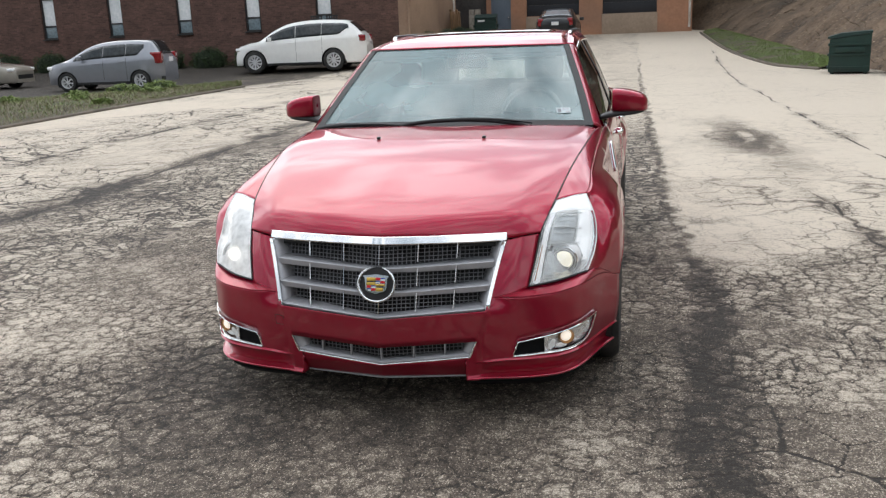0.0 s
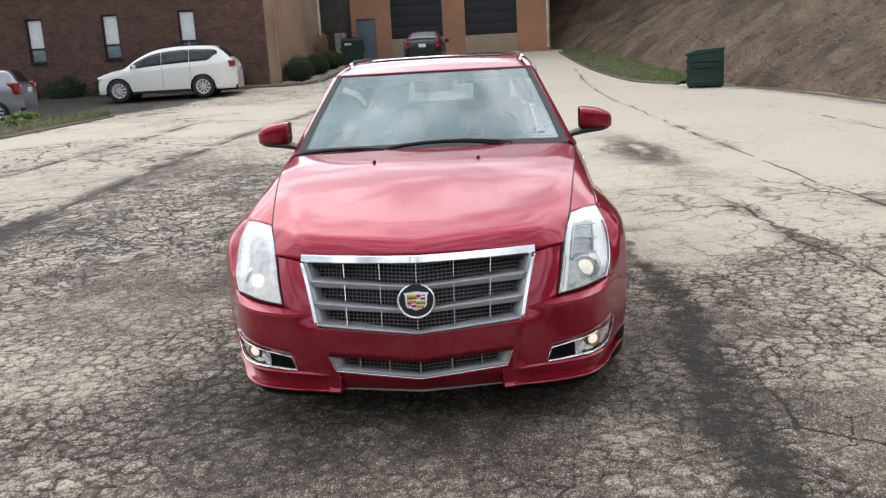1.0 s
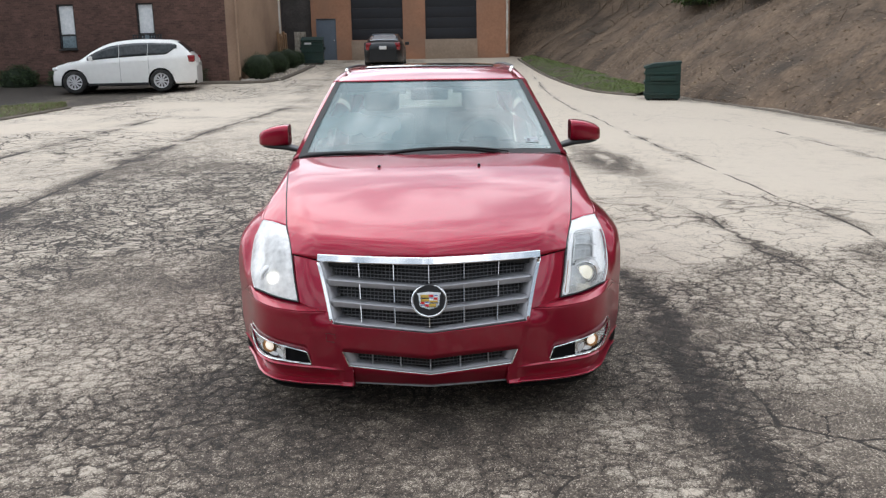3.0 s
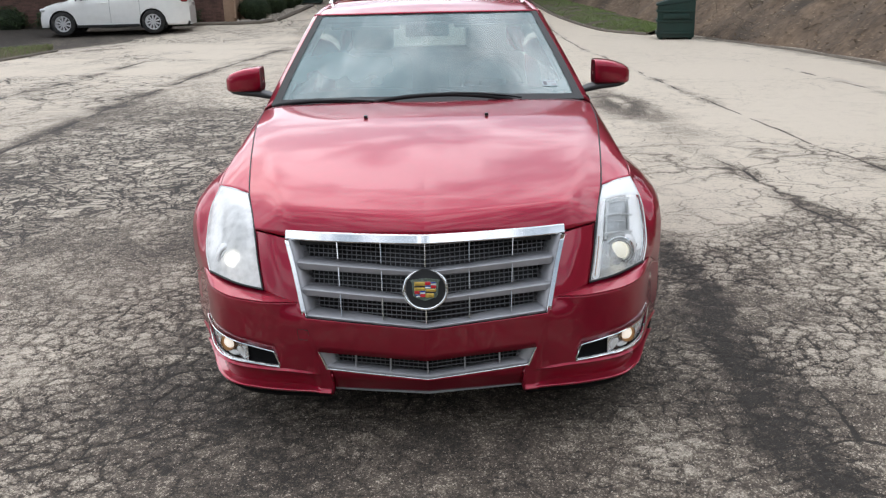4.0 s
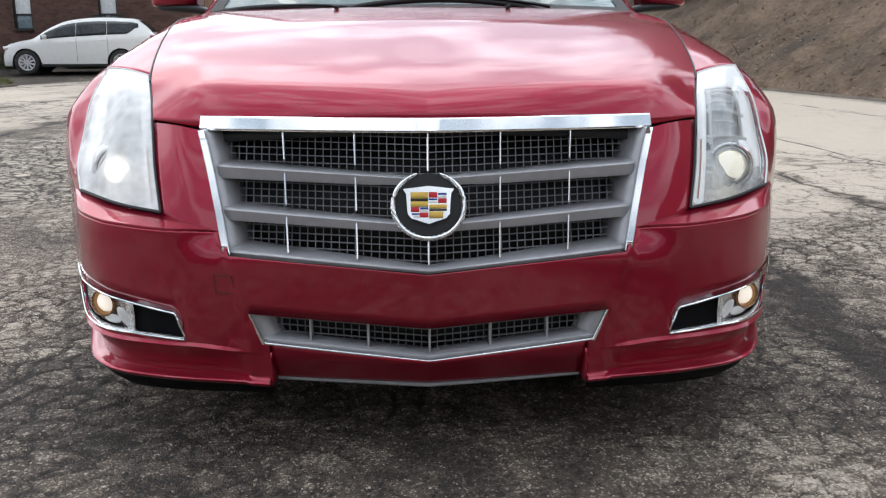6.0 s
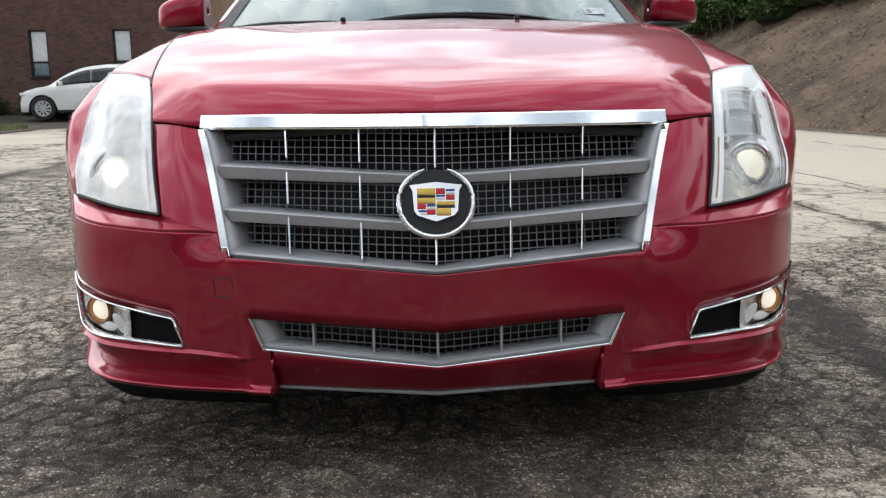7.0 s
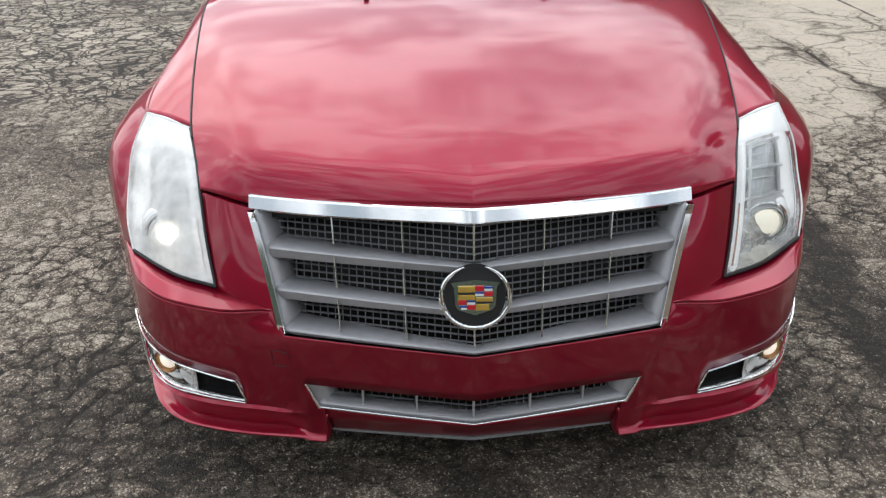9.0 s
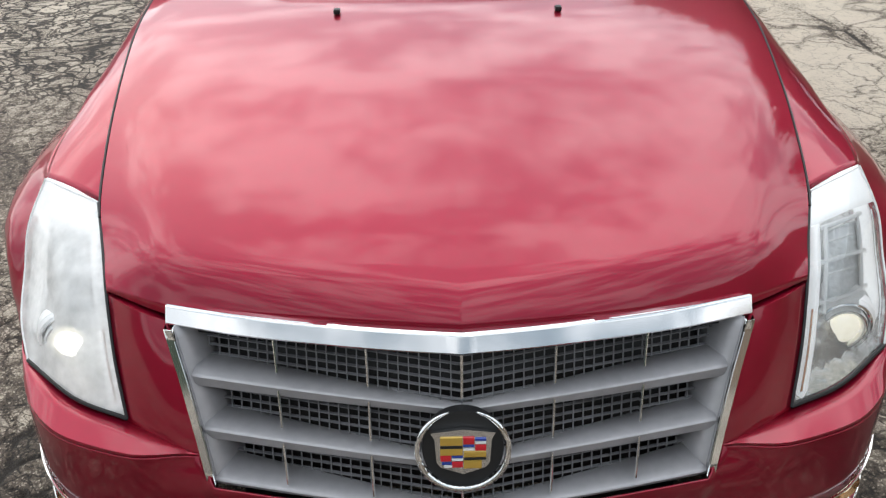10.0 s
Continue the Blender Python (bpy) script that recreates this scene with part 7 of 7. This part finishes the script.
# windscreen, roof, rear
ws = loft([((0, 1.470, 1.033), (0.40, 1.490, 1.033), (0.776, 1.547, 1.024)), ((0, 1.79, 1.236), (0.37, 1.80, 1.230), (0.706, 1.833, 1.203)), ((0, 2.110, 1.435), (0.33, 2.128, 1.433), (0.604, 2.187, 1.431))], 8, 8)
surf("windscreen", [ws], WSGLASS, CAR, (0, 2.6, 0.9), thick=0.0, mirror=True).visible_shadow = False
lift_off = np.array([0, -0.002, 0.004])
surf("windscreen_frit", [np.array([ws[0] + lift_off, ws[1] + lift_off]), np.array([ws[:, -1] + lift_off, ws[:, -2] * 0.9 + ws[:, -1] * 0.1 + lift_off]), np.array([ws[-1] + lift_off, ws[-2] * 0.12 + ws[-1] * 0.88 + lift_off])], BLACK, CAR, (0, 2.6, 0.9), thick=0.0, mirror=True)
surf("shade_band", [np.array([ws[k] + np.array([0, 0.004, -0.006]) for k in (-1, -2, -3)])], SHADEBAND, CAR, (0, 2.6, 0.9), thick=0.0, mirror=True, label="violet-grey shade band of the screen").visible_shadow = False
roof = loft([((0, 2.104, 1.441), (0.33, 2.122, 1.439), (0.590, 2.180, 1.437)), ((0, 2.36, 1.487), (0.32, 2.37, 1.483), (0.572, 2.38, 1.470)), ((0, 2.75, 1.516), (0.32, 2.75, 1.512), (0.560, 2.75, 1.498)), ((0, 3.5, 1.514), (0.32, 3.5, 1.510), (0.55, 3.5, 1.495)), ((0, 4.50, 1.440), (0.32, 4.48, 1.438), (0.53, 4.45, 1.429))], 8, 6)
surf("roof", [roof], RED, CAR, (0, 3, 0.9), thick=0.005, mirror=True)
surf("roof_lining", [roof * np.array([1, 1, 1]) + np.array([0, 0.02, -0.045])], TAN_TRIM, CAR, (0, 3, 0.9), thick=0.004, mirror=True)
sun_roof = loft([((0, 2.60, 1.5165), (0.30, 2.61, 1.5135), (0.45, 2.65, 1.508)), ((0, 2.9, 1.528), (0.30, 2.9, 1.525), (0.46, 2.9, 1.518)), ((0, 3.9, 1.511), (0.30, 3.9, 1.508), (0.46, 3.9, 1.499))], 6, 6)
surf("sunroof", [sun_roof], SUNGLASS, CAR, (0, 3, 0.9), thick=0.006, mirror=True, label="dark glass sunroof panel")
surf("tailgate", [loft([((0, 4.72, 1.05), (0.72, 4.66, 1.03)), ((0, 4.86, 0.80), (0.78, 4.78, 0.80)), ((0, 4.88, 0.30), (0.76, 4.80, 0.30))], 6, 6), np.array([[(0.50, 4.475, 1.405), (0.64, 4.67, 1.065)], [(0.53, 4.45, 1.43), (0.72, 4.66, 1.03)]]), np.array([[(0, 4.50, 1.44), (0.53, 4.45, 1.43)], [(0, 4.525, 1.415), (0.50, 4.475, 1.405)]])], RED, CAR, (0, 3, 0.9), mirror=True)
surf("rear_window", [loft([((0, 4.525, 1.415), (0.50, 4.475, 1.405)), ((0, 4.722, 1.075), (0.64, 4.67, 1.065))], 4, 6) + np.array([0, 0.006, 0.008])], REARGLASS, CAR, (0, 3, 0.9), mirror=True, thick=0.0).visible_shadow = False
surf("floor_pan", [np.array([[(x, y, 0.19) for x in (-0.80, 0, 0.80)] for y in (0.40, 0.5, 1.3, 3.4, 4.8)])], BLACK, CAR, (0, 2, 1.0), thick=0.01)
# cowl, wipers, washer jets, inspection sticker
surf("cowl", [np.array([[(x, 1.425 + 0.05 * (x / 0.75) ** 2 + dy, 1.026 + dz - 0.014 * (x / 0.75) ** 2) for x in np.linspace(-0.775, 0.775, 25)] for dy, dz in ((-0.02, -0.012), (0.02, 0.0), (0.09, 0.012))])], BLACK, CAR, (0, 1.5, 0.5), thick=0.004)


def ws_pt(x, k):
    """A point on the screen, k of the way up, just off the glass."""
    r = ws[int(round(k * (len(ws) - 1)))]
    return (x, lerp(abs(x), r[:, 0], r[:, 1]) - 0.016, lerp(abs(x), r[:, 0], r[:, 2]) + 0.014)


for x0, x1, rise, arm in ((-0.76, -0.30, 0.018, (-0.62, -0.26)), (-0.27, 0.42, 0.034, (-0.04, 0.46))):
    WIP = new("wiper")
    WIP.parent = CAR
    WIP.empty_display_size = 0.05
    low = lambda x, up: (x, lerp(abs(x), ws[0][:, 0], ws[0][:, 1]) - 0.018, 1.036 - 0.012 * (x / 0.7) ** 2 + up)
    tube("wiper_blade", [low(x, 0.004 + rise * math.sin(math.pi * (x - x0) / (x1 - x0)) ** 0.7) for x in np.linspace(x0, x1, 18)], 0.0075, BLACK, WIP, flat=1.4)
    tube("wiper_arm", [low(x, 0.006 + 1.15 * rise * math.sin(math.pi * min(1, max(0, (x - x0) / (x1 - x0 + 0.1)))) ** 0.7) for x in np.linspace(*arm, 10)], np.linspace(0.006, 0.011, 10), BLACK, WIP, flat=0.6)
for s in (1, -1):
    part("washer_jet", box_bm((s * 0.268, 1.07, 1.030), (0.016, 0.022, 0.012), 0.004), BLACK, CAR, "black washer jet", 40)
STK = new("sticker")
STK.parent = CAR
STK.empty_display_size = 0.05
a, b = Vector(ws_pt(0.60, 3 / 16)), Vector(ws_pt(0.60, 5 / 16))
up = (b - a).normalized()
tilt = Matrix(((1, 0, 0), (0, up.y, -up.z), (0, up.z, up.y))).to_4x4()
pm = Matrix.Translation(Vector(ws_pt(0.612, 3 / 16)) + Vector((0, 0.0135, -0.012))) @ pose(0, 0, 0, 0, 0, 9) @ tilt
for x, z, w, h, m in ((0, 0, 0.076, 0.050, CARD), (-0.021, -0.002, 0.018, 0.030, WIRE), (0.002, 0.010, 0.014, 0.014, GREY), (0.022, 0.012, 0.014, 0.012, GREY), (0.022, -0.014, 0.022, 0.012, GREY)):
    bm = bmesh.new()
    bmesh.ops.create_cube(bm, size=1, matrix=pm @ Matrix.Translation((x, z, 0 if m is CARD else 0.0012)) @ Matrix.Diagonal((w, h, 0.001, 1)))
    part("sticker_card" if m is CARD else "print_bar", bm, m, STK)

# cabin
surf("dashboard", [loft([((0, 1.56, 1.00), (0.4, 1.58, 1.00), (0.72, 1.64, 0.99)), ((0, 1.85, 1.035), (0.4, 1.86, 1.035), (0.72, 1.9, 1.02)), ((0, 2.12, 1.0), (0.4, 2.12, 1.02), (0.72, 2.12, 0.99)), ((0, 2.16, 0.7), (0.4, 2.16, 0.72), (0.72, 2.16, 0.7))], 6, 6)], DASH, CAR, (0, 1.9, 0.4), mirror=True)
for s in (1, -1):
    SEAT = new("front_seat")
    SEAT.parent = CAR
    SEAT.empty_display_size = 0.1
    part("seat_back", box_bm((s * 0.37, 2.95, 0.86), (0.50, 0.14, 0.62), 0.06, m=Matrix.Rotation(-0.3, 4, "X"), seg=4), TAN_TRIM, SEAT, "", 50)
    part("head_restraint", box_bm((s * 0.37, 3.08, 1.27), (0.27, 0.10, 0.18), 0.045, m=Matrix.Rotation(-0.2, 4, "X"), seg=4), TAN_TRIM, SEAT, "", 50)
    part("seat_cushion", box_bm((s * 0.37, 2.62, 0.56), (0.50, 0.55, 0.16), 0.06, seg=4), TAN_TRIM, SEAT, "", 50)
wheel_m = pose(0.37, 2.27, 1.0, 68)
part_bm = tube_bm([wheel_m @ Vector((0.185 * math.cos(a), 0.185 * math.sin(a), 0)) for a in np.linspace(0, 2 * math.pi, 36, endpoint=False)], 0.016, 10, True)
SW = part("steering_wheel", part_bm, TAN_TRIM, CAR, "", 60)
part("wheel_hub", box_bm(wheel_m @ Vector((0, 0, -0.01)), (0.16, 0.12, 0.05), 0.02, m=wheel_m.to_3x3().to_4x4()), DASH, SW, "", 50)
for a in (0.15, math.pi - 0.15, -math.pi / 2):
    tube("wheel_spoke", [wheel_m @ Vector((0.05 * math.cos(a), 0.05 * math.sin(a), 0)), wheel_m @ Vector((0.18 * math.cos(a), 0.18 * math.sin(a), 0))], 0.014, DASH, SW)
part("rear_seat", box_bm((0, 3.85, 0.85), (1.25, 0.16, 0.60), 0.07, m=Matrix.Rotation(-0.3, 4, "X"), seg=4), TAN_TRIM, CAR, "", 50)
part("interior_mirror", box_bm((0, 2.16, 1.345), (0.24, 0.03, 0.07), 0.012), BLACK, CAR, "", 50)
for s in (1, -1):
    box("sun_visor", (s * 0.34, 2.22, 1.385), (0.38, 0.14, 0.02), TAN_TRIM, CAR, 0.008, m=Matrix.Rotation(0.35, 4, "X"))
